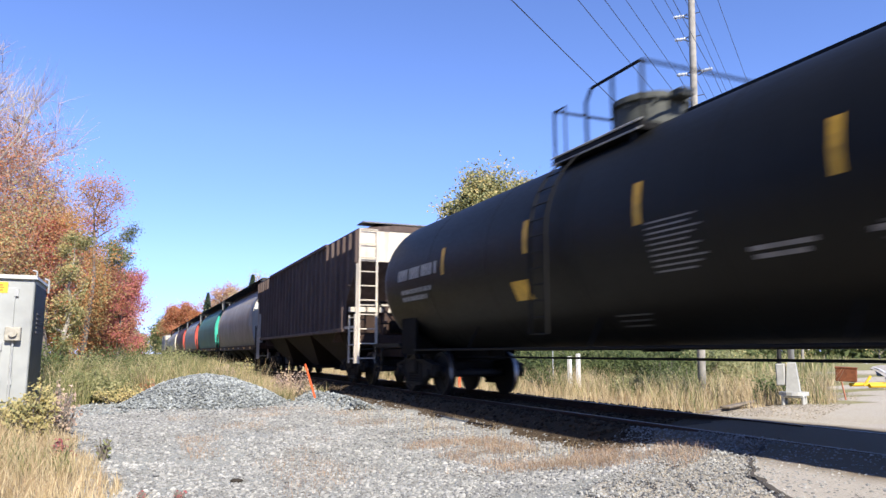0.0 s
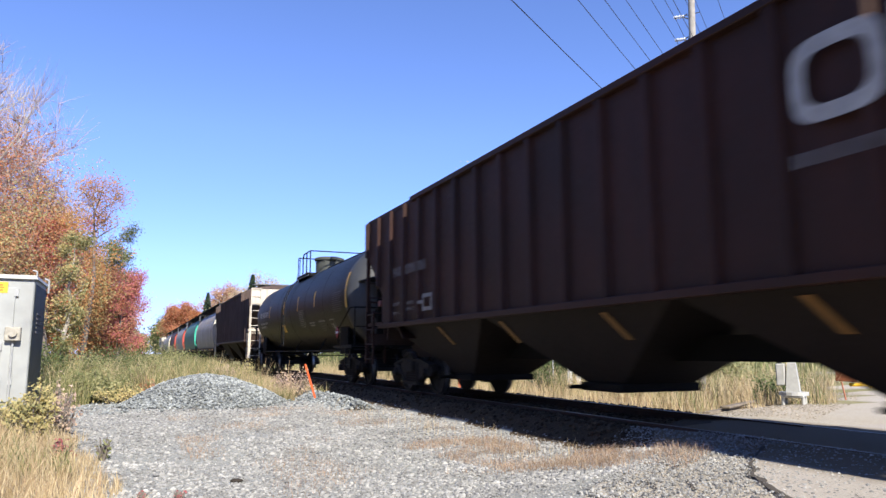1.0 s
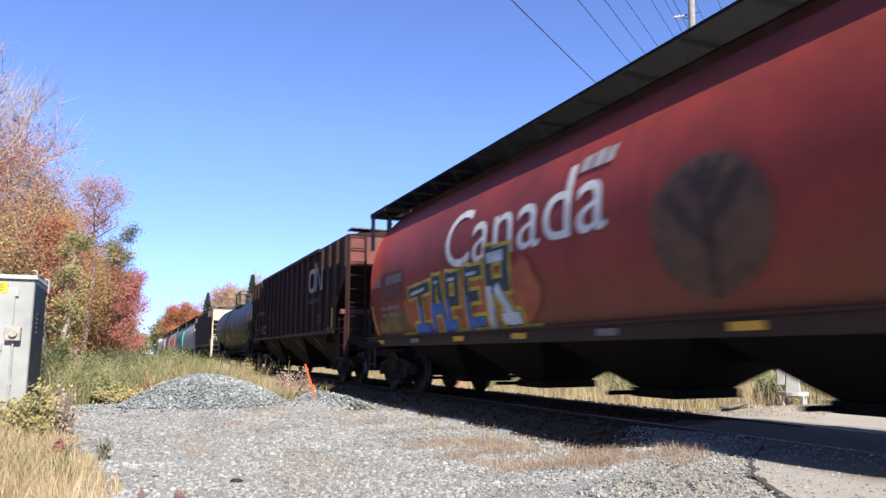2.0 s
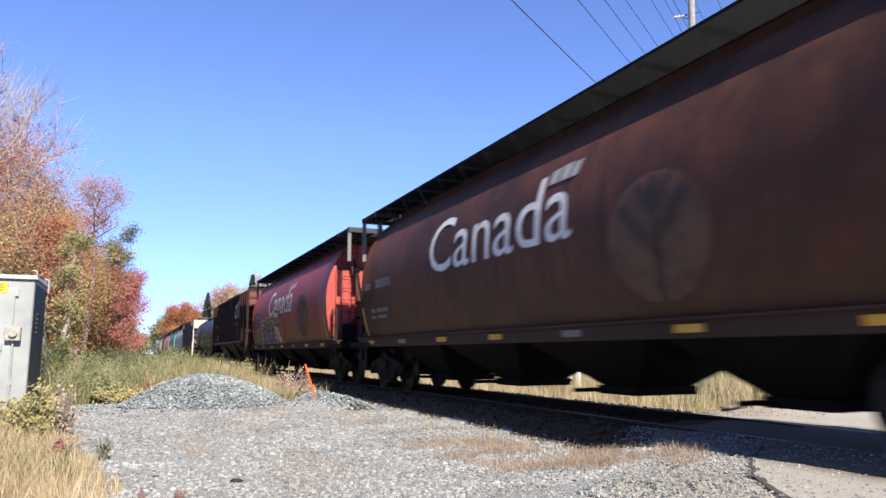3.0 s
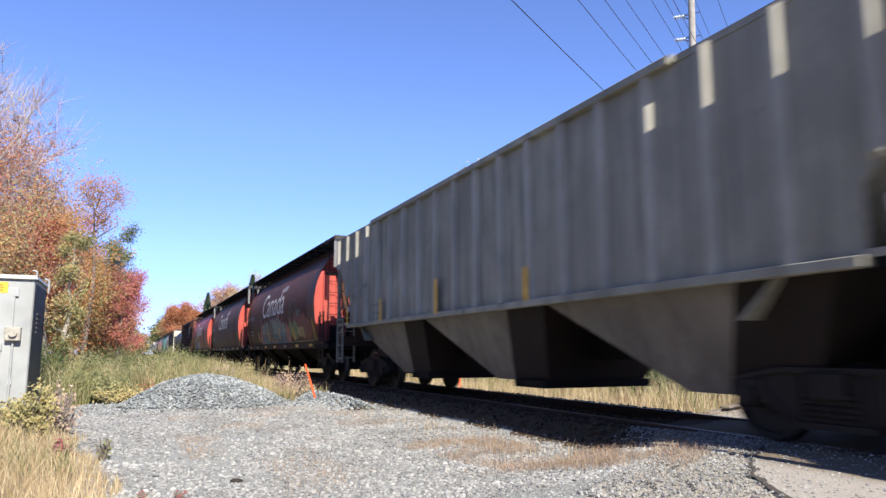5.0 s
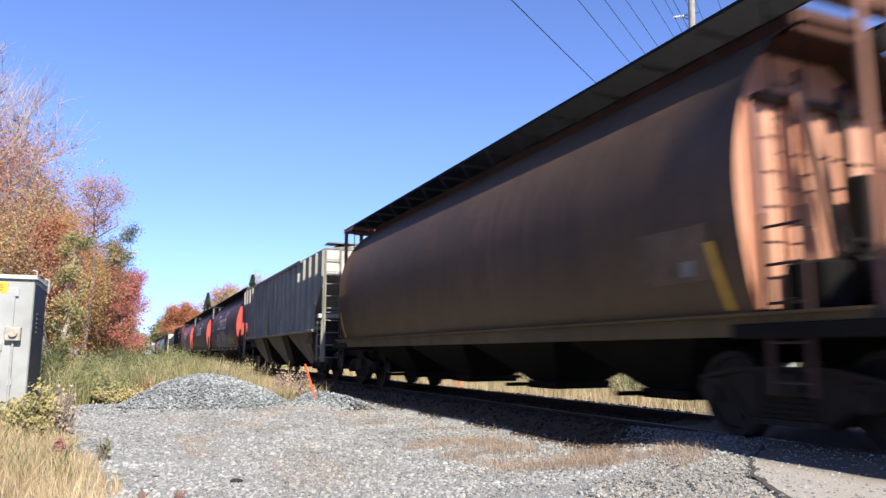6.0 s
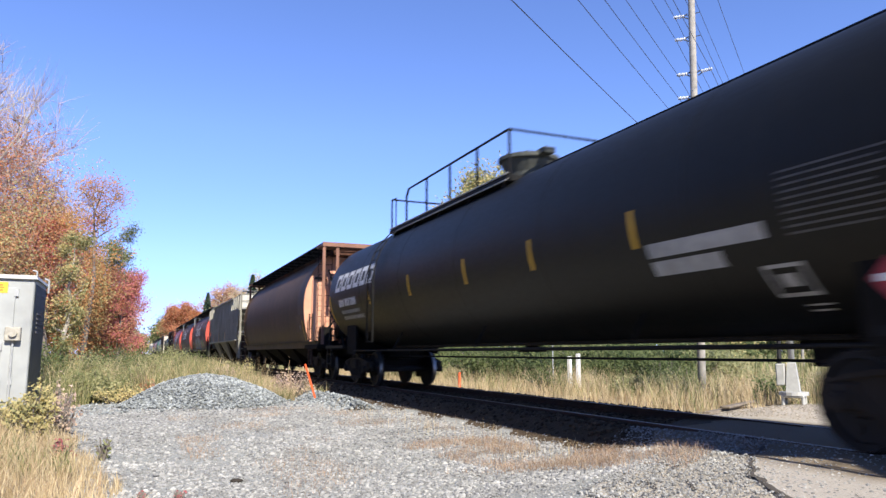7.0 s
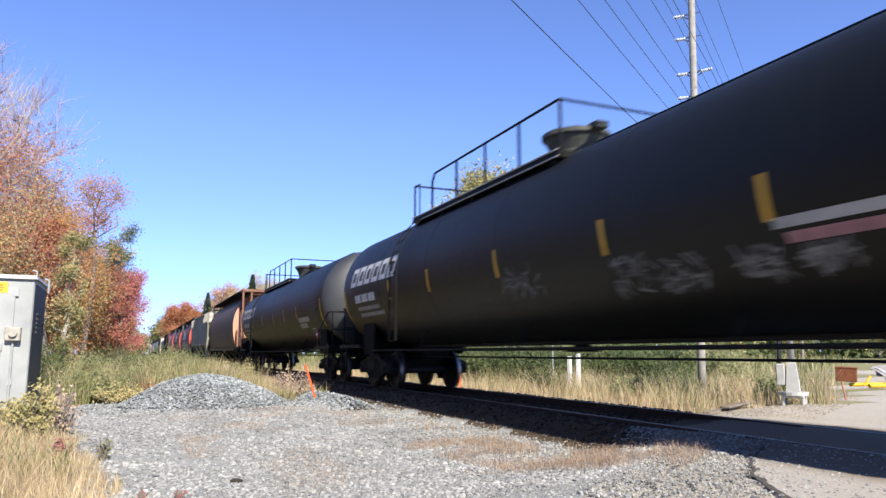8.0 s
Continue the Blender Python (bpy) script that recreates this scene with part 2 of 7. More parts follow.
def again(ob, m, parent=None):
    """The same mesh once more at pose m."""
    o = new(ob.name.split(".")[0], ob.data)
    o.parent = parent
    o.matrix_basis = m
    if "label" in ob:
        o["label"] = ob["label"]
    return o


def thing(name, label, category, m=None, group="", kind=""):
    e = new(name)
    e.empty_display_size = 0.3
    if m is not None:
        e.matrix_basis = m
    return tagged(e, label, category, group, kind)


def mesh_np(name, verts, faces, material, parent=None, smooth=False):
    me = bpy.data.meshes.new(name)
    me.from_pydata(verts, [], faces)
    for m in material if isinstance(material, (list, tuple)) else [material]:
        me.materials.append(m)
    if smooth:
        me.polygons.foreach_set("use_smooth", [True] * len(me.polygons))
    ob = new(name, me)
    ob.parent = parent
    return ob


def box(bm, x0, x1, y0, y1, z0, z1, bevel=0.0):
    r = bmesh.ops.create_cube(bm, size=1.0)
    for v in r["verts"]:
        v.co = Vector(((x0 + x1) / 2 + v.co.x * (x1 - x0), (y0 + y1) / 2 + v.co.y * (y1 - y0), (z0 + z1) / 2 + v.co.z * (z1 - z0)))
    if bevel:
        edges = list({e for v in r["verts"] for e in v.link_edges})
        bmesh.ops.bevel(bm, geom=edges, offset=bevel, segments=1, affect="EDGES")


def rod(bm, p, q, r, n=6, r2=None):
    p, q = Vector(p), Vector(q)
    d = q - p
    made = bmesh.ops.create_cone(bm, cap_ends=True, segments=n, radius1=r, radius2=r if r2 is None else r2, depth=d.length)
    m = Matrix.Translation((p + q) / 2) @ d.to_track_quat("Z", "Y").to_matrix().to_4x4()
    bmesh.ops.transform(bm, matrix=m, verts=made["verts"])
    return made["verts"]


def path_rod(bm, pts, r, n=6):
    for a, b in zip(pts, pts[1:]):
        rod(bm, a, b, r, n)


def prism(bm, pts, x0, x1):
    """A polygon in (y, z), pushed from x0 to x1."""
    a = [bm.verts.new((x0, y, z)) for y, z in pts]
    b = [bm.verts.new((x1, y, z)) for y, z in pts]
    bm.faces.new(a)
    bm.faces.new(b[::-1])
    for i in range(len(pts)):
        j = (i + 1) % len(pts)
        bm.faces.new((a[j], a[i], b[i], b[j]))


def loft(bm, rings, close=True, cap=True):
    """Joins rings of equal count."""
    vs = [[bm.verts.new(p) for p in ring] for ring in rings]
    n = len(rings[0])
    for a, b in zip(vs, vs[1:]):
        for i in range(n if close else n - 1):
            j = (i + 1) % n
            bm.faces.new((a[i], a[j], b[j], b[i]))
    if cap:
        bm.faces.new(vs[0][::-1])
        bm.faces.new(vs[-1])
    bmesh.ops.recalc_face_normals(bm, faces=bm.faces[:])


def flat_text(body, size, shear=0.0):
    """Flat letters as a bmesh in the xy plane."""
    cu = bpy.data.curves.new("letters", "FONT")
    cu.body, cu.size, cu.shear = body, size, shear
    cu.resolution_u = 4
    ob = bpy.data.objects.new("letters", cu)
    scene.collection.objects.link(ob)
    me = ob.to_mesh()
    bm = bmesh.new()
    bm.from_mesh(me)
    ob.to_mesh_clear()
    bpy.data.objects.remove(ob)
    bpy.data.curves.remove(cu)
    return bm


def poly2d(bm, pts):
    bm.faces.new([bm.verts.new((u, w, 0)) for u, w in pts])


def bar2d(bm, u0, u1, w0, w1, slant=0.0):
    poly2d(bm, [(u0, w0), (u1, w0), (u1 + slant, w1), (u0 + slant, w1)])


def frame2d(bm, u0, u1, w0, w1, k, slant=0.0):
    """A hollow block: four bars."""
    for a, b, c, d in ((u0, u1, w0, w0 + k), (u0, u1, w1 - k, w1), (u0, u0 + k, w0 + k, w1 - k), (u1 - k, u1, w0 + k, w1 - k)):
        s0, s1 = slant * (c - w0) / (w1 - w0), slant * (d - w0) / (w1 - w0)
        poly2d(bm, [(a + s0, c), (b + s0, c), (b + s1, d), (a + s1, d)])


def decal(name, bm, material, parent, side, lift=0.006, label="", step=0.12):
    """Lays flat marks (u along the car, w up) on the camera-side flank; side(z) is the half width there."""
    zs = [v.co.y for v in bm.verts]
    z = min(zs) + step
    while z < max(zs):
        bmesh.ops.bisect_plane(bm, geom=bm.verts[:] + bm.edges[:] + bm.faces[:], plane_co=(0, z, 0), plane_no=(0, 1, 0))
        z += step
    for v in bm.verts:
        u, w = v.co.x, v.co.y
        v.co = (-(side(w) + lift + v.co.z), -u, w)
    bmesh.ops.recalc_face_normals(bm, faces=bm.faces[:])
    return part(name, bm, material, parent, label)


# ---- running gear, shared by all cars ----
WHEEL_R = 0.457
AXLE = 0.89


def wheelset_mesh():
    bm = bmesh.new()
    rod(bm, (-1.08, 0, 0), (1.08, 0, 0), 0.085, 10)
    for s in (-1, 1):
        prof = [(0.685, 0.09), (0.685, 0.485), (0.715, 0.487), (0.735, WHEEL_R), (0.825, WHEEL_R - 0.006), (0.825, 0.385), (0.79, 0.37), (0.775, 0.17), (0.84, 0.14), (0.84, 0.09)]
        rings = []
        for x, r in prof:
            rings.append([(s * x, r * math.cos(a), r * math.sin(a)) for a in (2 * math.pi * i / 28 for i in range(28))])
        loft(bm, rings, cap=False)
        # raised marks on the plate, so that the turning shows
        for a in (0.3, 2.4, 4.5):
            rod(bm, (s * 0.78, 0.27 * math.cos(a), 0.27 * math.sin(a)), (s * 0.795, 0.27 * math.cos(a), 0.27 * math.sin(a)), 0.05, 8)
    me = bpy.data.meshes.new("wheelset")
    bm.to_mesh(me)
    bm.free()
    me.materials.append(WHEEL)
    me.materials.append(TREAD)
    for p in me.polygons:
        c = p.center
        r = math.hypot(c.y, c.z)
        p.material_index = 1 if r > 0.445 and abs(abs(c.x) - 0.78) < 0.05 else 0
    return me


def side_frame_mesh():
    bm = bmesh.new()
    outer = [(-1.17, 0.50), (-1.12, 0.61), (-0.55, 0.72), (0.55, 0.72), (1.12, 0.61), (1.17, 0.50), (1.10, 0.40), (0.78, 0.42), (0.42, 0.21), (-0.42, 0.21), (-0.78, 0.42), (-1.10, 0.40)]
    prism(bm, outer, -0.055, 0.055)
    # raised pedestal boxes, top rib and spring group
    for s in (-1, 1):
        box(bm, -0.10, 0.08, s * AXLE - 0.14, s * AXLE + 0.14, 0.38, 0.63, 0.02)
        rod(bm, (-0.16, s * AXLE, WHEEL_R), (0.05, s * AXLE, WHEEL_R), 0.095, 12)
        rod(bm, (-0.175, s * AXLE, WHEEL_R), (-0.16, s * AXLE, WHEEL_R), 0.06, 8)
        prism(bm, [(s * 0.30, 0.24), (s * 0.37, 0.24), (s * 0.37, 0.66), (s * 0.30, 0.66)], -0.085, 0.085)
        prism(bm, [(s * 0.40, 0.24), (s * 0.47, 0.27), (s * 0.80, 0.50), (s * 0.74, 0.55)], -0.085, -0.05)
    prism(bm, [(-1.1, 0.60), (-0.55, 0.70), (0.55, 0.70), (1.1, 0.60), (1.1, 0.64), (0.55, 0.75), (-0.55, 0.75), (-1.1, 0.64)], -0.10, 0.09)
    prism(bm, [(-0.45, 0.19), (0.45, 0.19), (0.45, 0.25), (-0.45, 0.25)], -0.11, 0.09)
    for y in (-0.2, 0.0, 0.2):
        for k in range(5):
            rod(bm, (-0.03, y, 0.26 + k * 0.055), (-0.03, y, 0.29 + k * 0.055), 0.085, 8)
    me = bpy.data.meshes.new("side_frame")
    bm.to_mesh(me)
    bm.free()
    me.materials.append(CAST)
    return me


def bolster_mesh():
    bm = bmesh.new()
    box(bm, -1.15, 1.15, -0.2, 0.2, 0.45, 0.72, 0.03)
    rod(bm, (0, 0, 0.7), (0, 0, 0.86), 0.2, 12)
    for s in (-1, 1):
        box(bm, s * 0.62 - 0.1, s * 0.62 + 0.1, -0.12, 0.12, 0.7, 0.8)
        for t in (-1, 1):
            box(bm, s * 0.75 - 0.09, s * 0.75 + 0.09, t * 0.36 - 0.05, t * 0.36 + 0.05, 0.33, 0.52)
    rod(bm, (-0.7, 0.36, 0.4), (0.7, 0.36, 0.4), 0.04, 6)
    rod(bm, (-0.7, -0.36, 0.4), (0.7, -0.36, 0.4), 0.04, 6)
    me = bpy.data.meshes.new("truck")
    bm.to_mesh(me)
    bm.free()
    me.materials.append(CAST)
    return me


WHEELSET, SIDE_FRAME, BOLSTER = wheelset_mesh(), side_frame_mesh(), bolster_mesh()
CARS, WHEELSETS = [], []


def add_truck(car, y):
    truck = new("truck", BOLSTER)
    truck.parent = car
    truck.matrix_basis = pose(0, y, 0)
    for s in (-1, 1):
        f = new("side_frame", SIDE_FRAME)
        f.parent = truck
        f.matrix_basis = pose(s * 1.0, 0, 0, 0, 0, 0 if s < 0 else 180)
        w = new("wheelset", WHEELSET)
        w.parent = truck
        w.matrix_basis = pose(0, s * AXLE, WHEEL_R)
        WHEELSETS.append((w, s * AXLE))


def add_couplers(car, end):
    """Draft gear, knuckle coupler and air hose at both ends; end: where the couplers of two cars meet."""
    for s in (-1, 1):
        bm = bmesh.new()
        box(bm, -0.09, 0.09, min(s * (end - 0.95), s * (end - 0.18)), max(s * (end - 0.95), s * (end - 0.18)), 0.78, 0.95, 0.02)
        box(bm, -0.17, 0.14, min(s * (end - 0.26), s * (end + 0.02)), max(s * (end - 0.26), s * (end + 0.02)), 0.72, 1.0, 0.04)
        path_rod(bm, [(-0.3, s * (end - 0.5), 0.85), (-0.28, s * (end - 0.35), 0.6), (-0.15, s * (end - 0.12), 0.42), (-0.05, s * end, 0.5)], 0.03, 6)
        rod(bm, (-1.45, s * (end - 0.62), 0.98), (0.0, s * (end - 0.62), 1.02), 0.016, 6)
        part("coupler", bm, CAST, car)


def start_car(label, centre, category, group=""):
    car = thing("tank_car" if category == "tank car" else "covered_hopper_car", label, category, pose(TRACK_X, centre, 0), group)
    CARS.append((car, centre))
    return car


def ladder(bm, x, y0, y1, z0, z1, r=0.02, gap=0.36, rails=True):
    """Rungs between two uprights in the plane x; y0, y1 the uprights."""
    if rails:
        for y in (y0, y1):
            box(bm, x - 0.02, x + 0.02, y - 0.03, y + 0.03, z0, z1)
    z = z0 + 0.12
    while z < z1:
        rod(bm, (x, y0, z), (x, y1, z), r, 5)
        z += gap


# ---- tank cars ----
def tank_car(label, centre, half, end, r, zc, truck_y, dome_y, bars, marks, body=None, rods=True, deck=(-1.0, 1.1, 0.85), nose=None, tail=None, head=0.78, basket=False, belly=1.0, shell=None):
    car = start_car(label, centre, "tank car")
    side = lambda z: math.sqrt(max(0.0, r * r - ((z - zc) / (belly if z < zc else 1.0)) ** 2))
    bm = bmesh.new()
    rings, n = [], 56
    nose, tail = nose or half, tail or half
    dish = [(head - head * math.cos(a), r * max(0.02, math.sin(a)) ** 0.8) for a in (math.pi / 2 * k / 10 for k in range(11))]
    ya, yb = -tail + head, nose - head
    prof = [(-tail + d, rr) for d, rr in dish] + [(ya + (yb - ya) * k / 12, r) for k in range(1, 12)] + [(nose - d, rr) for d, rr in dish[::-1]]
    for y, rr in prof:
        rings.append([(rr * math.sin(2 * math.pi * i / n), y, zc + rr * math.cos(2 * math.pi * i / n) * (belly if math.cos(2 * math.pi * i / n) < 0 else 1.0)) for i in range(n)])
    loft(bm, rings)
    # dished end faces take the sun-brightened black
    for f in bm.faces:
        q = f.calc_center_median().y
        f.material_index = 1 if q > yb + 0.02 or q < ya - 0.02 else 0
    part("tank", bm, [body or shell or TANK_BLACK, body or TANK_HEAD_LIT], car, "", True)
    # welded seams round the shell
    for k in range(1, 6):
        y = ya + (yb - ya) * k / 6
        bm = bmesh.new()
        loft(bm, [[((r + h) * math.sin(2 * math.pi * i / n), y + d, zc + (r + h) * math.cos(2 * math.pi * i / n) * (belly if math.cos(2 * math.pi * i / n) < 0 else 1.0)) for i in range(n)] for d, h in ((-0.03, -0.003), (-0.015, 0.005), (0.015, 0.005), (0.03, -0.003))], cap=False)
        part("weld_seam", bm, body or shell or TANK_BLACK, car, "", True)
    # stub sill and saddle at each end
    for s in (-1, 1):
        bm = bmesh.new()
        y0, y1 = sorted((s * (truck_y - 1.9), s * (end - 0.6)))
        box(bm, -0.2, 0.2, y0, y1, 0.74, 1.12, 0.02)
        part("stub_sill", bm, UNDER, car)
        a, b = sorted((s * (truck_y - 0.5), s * (truck_y + 0.35)))
        for x in (-1.22, 1.22):
            bm = bmesh.new()
            prism(bm, [(a, 0.86), (b, 0.86), (b, 1.9), (a, 1.9)], x - 0.03, x + 0.03)
            part("saddle_plate", bm, UNDER, car)
        bm = bmesh.new()
        box(bm, -1.25, 1.25, s * truck_y - 0.16, s * truck_y + 0.16, 0.86, 1.22)
        box(bm, -1.2, 1.2, s * truck_y - 0.04, s * truck_y + 0.04, 1.2, 2.0)
        part("saddle", bm, UNDER, car)
        # end walkway with its handrail and steps
        bm = bmesh.new()
        wy0, wy1 = sorted((s * (half - 0.55), s * (end - 0.62)))
        box(bm, -1.5, 1.5, wy0, wy1, 1.06, 1.11)
        box(bm, -1.53, -1.47, wy0 - 1.2 if s > 0 else wy0, wy1 if s > 0 else wy1 + 1.2, 1.02, 1.10)
        box(bm, 1.47, 1.53, wy0 - 1.2 if s > 0 else wy0, wy1 if s > 0 else wy1 + 1.2, 1.02, 1.10)
        part("end_walkway", bm, BLACK_STEEL, car)
        yy = s * (end - 0.68)
        bm = bmesh.new()
        path_rod(bm, [(-1.5, yy - s * 1.3, 1.6), (-1.5, yy - s * 0.2, 2.12), (-1.42, yy, 2.12), (1.42, yy, 2.12), (1.5, yy - s * 0.2, 2.12), (1.5, yy - s * 1.3, 1.6)], 0.022, 6)
        rail = part("end_handrail", bm, BLACK_STEEL, car)
        bm = bmesh.new()
        rod(bm, (-1.42, yy, 1.6), (1.42, yy, 1.6), 0.016, 6)
        part("middle_rail", bm, BLACK_STEEL, rail)
        for x in (-1.42, -0.75, 0.75, 1.42):
            bm = bmesh.new()
            rod(bm, (x, yy, 1.1), (x, yy, 2.12), 0.02, 6)
            part("rail_post", bm, BLACK_STEEL, rail)
        for x in (-1.5, 1.5):
            bm = bmesh.new()
            ladder(bm, x, yy - s * 0.55, yy - s * 0.1, 0.45, 1.1, 0.015, 0.28)
            part("step", bm, BLACK_STEEL, car)
    # hand brake at the rear end
    bm = bmesh.new()
    rod(bm, (-0.55, -(end - 0.72), 1.95), (-0.55, -(end - 0.78), 1.95), 0.28, 16)
    box(bm, -0.68, -0.42, -(end - 0.78), -(end - 0.95), 1.1, 2.1)
    part("hand_brake", bm, UNDER, car)
    bm = bmesh.new()
    box(bm, 0.25, 1.15, -(end - 0.62), -(end - 1.0), 1.1, 1.6, 0.05)
    part("brake_chest", bm, UNDER, car)
    bm = bmesh.new()
    rod(bm, (0.9, -(end - 0.8), 1.6), (0.9, -(end - 0.8), 1.82), 0.1, 10)
    part("air_valve", bm, UNDER, car)
    # manway dome with its cover and valves
    bm = bmesh.new()
    top = zc + r + 0.065
    rings = [[(rr * math.cos(a), dome_y + rr * math.sin(a), z) for a in (2 * math.pi * i / 24 for i in range(24))]
             for rr, z in (((0.40, top - 0.2), (0.44, top + 0.08), (0.55, top + 0.30), (0.60, top + 0.33), (0.60, top + 0.40), (0.52, top + 0.43), (0.1, top + 0.45)) if nose != half else ((0.52, top - 0.2), (0.52, top + 0.30), (0.52, top + 0.36), (0.58, top + 0.37), (0.58, top + 0.45), (0.50, top + 0.49), (0.1, top + 0.5)))]
    loft(bm, rings)
    box(bm, -0.12, 0.12, dome_y - 0.78, dome_y - 0.5, top + 0.34, top + 0.46, 0.02)
    dome = part("manway", bm, MANWAY, car)
    for i in range(8):
        a = 2 * math.pi * i / 8 + 0.2
        bm = bmesh.new()
        rod(bm, (0.54 * math.cos(a), dome_y + 0.54 * math.sin(a), top + 0.30), (0.54 * math.cos(a), dome_y + 0.54 * math.sin(a), top + 0.43), 0.026, 6)
        part("bolt", bm, MANWAY, dome)
    # walkway beside the dome with its railing
    p0, p1, gate = deck
    for x in (-0.78, 0.78):
        bm = bmesh.new()
        box(bm, x - 0.24, x + 0.24, p0, p1, top - 0.26, top - 0.22)
        box(bm, x - 0.26, x + 0.26, p0, p1, top - 0.33, top - 0.255)
        for y in np.linspace(p0 + 0.2, p1 - 0.2, max(2, int((p1 - p0) / 1.2))):
            box(bm, min(x, x * 1.28), max(x, x * 1.28), y - 0.04, y + 0.04, top - 0.45, top - 0.3)
        pf = part("platform", bm, BLACK_STEEL, car)
        # pale rods stand in for sunlight along the black deck edges
        for dx, dz in ((-0.265, -0.215), (-0.265, -0.325)):
            bm = bmesh.new()
            rod(bm, (x + (dx if x < 0 else -dx), p0, top + dz), (x + (dx if x < 0 else -dx), p1, top + dz), 0.016, 5)
            part("edge_strip", bm, CROSSWALK, pf)
    # low grating board on the tank top beyond the platform
    bm = bmesh.new()
    box(bm, -0.30, 0.30, -half + 1.6, p0, top - 0.12, top + 0.0)
    part("top_board", bm, BLACK_STEEL, car)
    rail_z = top + 0.60
    for x in (-0.98, 0.98):
        bm = bmesh.new()
        path_rod(bm, [(x, p1 - gate, top - 0.3), (x, p1 - gate, rail_z - 0.18), (x, p1 - gate - 0.14, rail_z), (x, p0, rail_z), (x, p0, top - 0.3)], 0.025)
        for y in np.linspace(p0, p1 - gate, max(2, int((p1 - p0) / 1.35)) + 1)[1:-1]:
            rod(bm, (x, float(y), top - 0.3), (x, float(y), rail_z), 0.025)
        part("railing", bm, BLACK_STEEL, car)
    bm = bmesh.new()
    path_rod(bm, [(-0.98, p1, top - 0.3), (-0.98, p1, rail_z - 0.03), (0.98, p1, rail_z - 0.03), (0.98, p1, top - 0.3)], 0.022)
    rod(bm, (-0.98, p1 - 0.3, top - 0.3), (-0.98, p1 - 0.3, rail_z - 0.05), 0.016)
    rod(bm, (-0.98, p1 - 0.3, rail_z - 0.05), (-0.98, p1, rail_z - 0.05), 0.016)
    part("gate_rail", bm, BLACK_STEEL, car)
    bm = bmesh.new()
    rod(bm, (-0.98, p0, rail_z), (0.98, p0, rail_z), 0.022)
    part("cross_rail", bm, BLACK_STEEL, car)
    # ladder up the flank
    for s in (-1, 1):
        bm = bmesh.new()
        ly = p1 - 0.45
        pts = []
        for k in range(12):
            z = 1.15 + k * (top - 0.35 - 1.15) / 11
            pts.append((s * (math.sqrt(max(0.05, (r + 0.12) ** 2 - (z - zc) ** 2)) if z > zc else r + 0.12), z))
        loft(bm, [[(x - 0.016, ly - 0.236, z), (x + 0.016, ly - 0.236, z), (x + 0.016, ly - 0.204, z), (x - 0.016, ly - 0.204, z)] for x, z in pts])
        lad = part("ladder", bm, BLACK_STEEL, car)
        bm = bmesh.new()
        loft(bm, [[(x - 0.016, ly + 0.204, z), (x + 0.016, ly + 0.204, z), (x + 0.016, ly + 0.236, z), (x - 0.016, ly + 0.236, z)] for x, z in pts])
        part("stile", bm, BLACK_STEEL, lad)
        for x, z in pts:
            bm = bmesh.new()
            rod(bm, (x, ly - 0.22, z), (x, ly + 0.22, z), 0.011, 5)
            part("rung", bm, BLACK_STEEL, lad)
    if basket:
        # brake step high on the rear head, with its guard rail
        yb2 = -(half + 0.5)
        bm = bmesh.new()
        box(bm, -1.22, -0.5, yb2 - 0.2, -half + 0.4, 2.84, 2.88)
        st = part("brake_step", bm, BLACK_STEEL, car)
        bm = bmesh.new()
        path_rod(bm, [(-1.2, yb2, 2.86), (-1.2, yb2, 3.24), (-0.52, yb2, 3.24), (-0.52, yb2, 2.86)], 0.022)
        part("guard_rail", bm, BLACK_STEEL, st)
        bm = bmesh.new()
        box(bm, -0.92, -0.80, yb2, yb2 + 0.12, 1.1, 2.84)
        part("brake_mast", bm, UNDER, car)
    # painted rows on the rear head
    if marks and nose != half:
        for u, z, w, h in ((-0.45, 3.26, 0.86, 0.12), (-0.38, 3.10, 0.22, 0.06), (-0.10, 3.06, 0.4, 0.07), (-0.36, 2.92, 0.26, 0.07), (0.0, 2.93, 0.42, 0.05), (-0.38, 2.78, 0.6, 0.08)):
            k = int(w / 0.1)
            bm = bmesh.new()
            for i in range(k):
                if i % 5 == 4:
                    continue
                q0, q1 = u + w * i / k, u + w * (i + 0.78) / k
                cs = []
                for xx, zz in ((q0, z), (q1, z), (q1, z + h), (q0, z + h)):
                    rho = min(0.999, math.hypot(xx, zz - zc) / r) ** 1.25
                    cs.append(bm.verts.new((xx, -tail + head - head * math.sqrt(1 - rho * rho) - 0.012, zz)))
                bm.faces.new(cs)
            tagged(part("marking", bm, WHITE_MARK, car), kind="stuff")
    # bottom outlet and the rods of the brake gear
    bm = bmesh.new()
    rod(bm, (0, dome_y, zc - r + 0.05), (0, dome_y, 0.92), 0.15, 12)
    box(bm, -0.2, 0.2, dome_y - 0.2, dome_y + 0.2, 0.9, 0.95)
    part("outlet_valve", bm, UNDER, car)
    # grey rod added for the strip of ground light along the belly
    bm = bmesh.new()
    rod(bm, (-0.35, -truck_y + 1.2, zc - r + 0.02), (-0.35, truck_y - 1.2, zc - r + 0.02), 0.035, 8)
    part("bottom_pipe", bm, CAST, car)
    if rods:
        for x, z, rr in ((-1.25, 0.95, 0.022), (-0.2, 0.80, 0.018), (1.25, 0.95, 0.022)):
            bm = bmesh.new()
            rod(bm, (x, -truck_y + 0.4, z), (x, truck_y - 0.4, z), rr, 6)
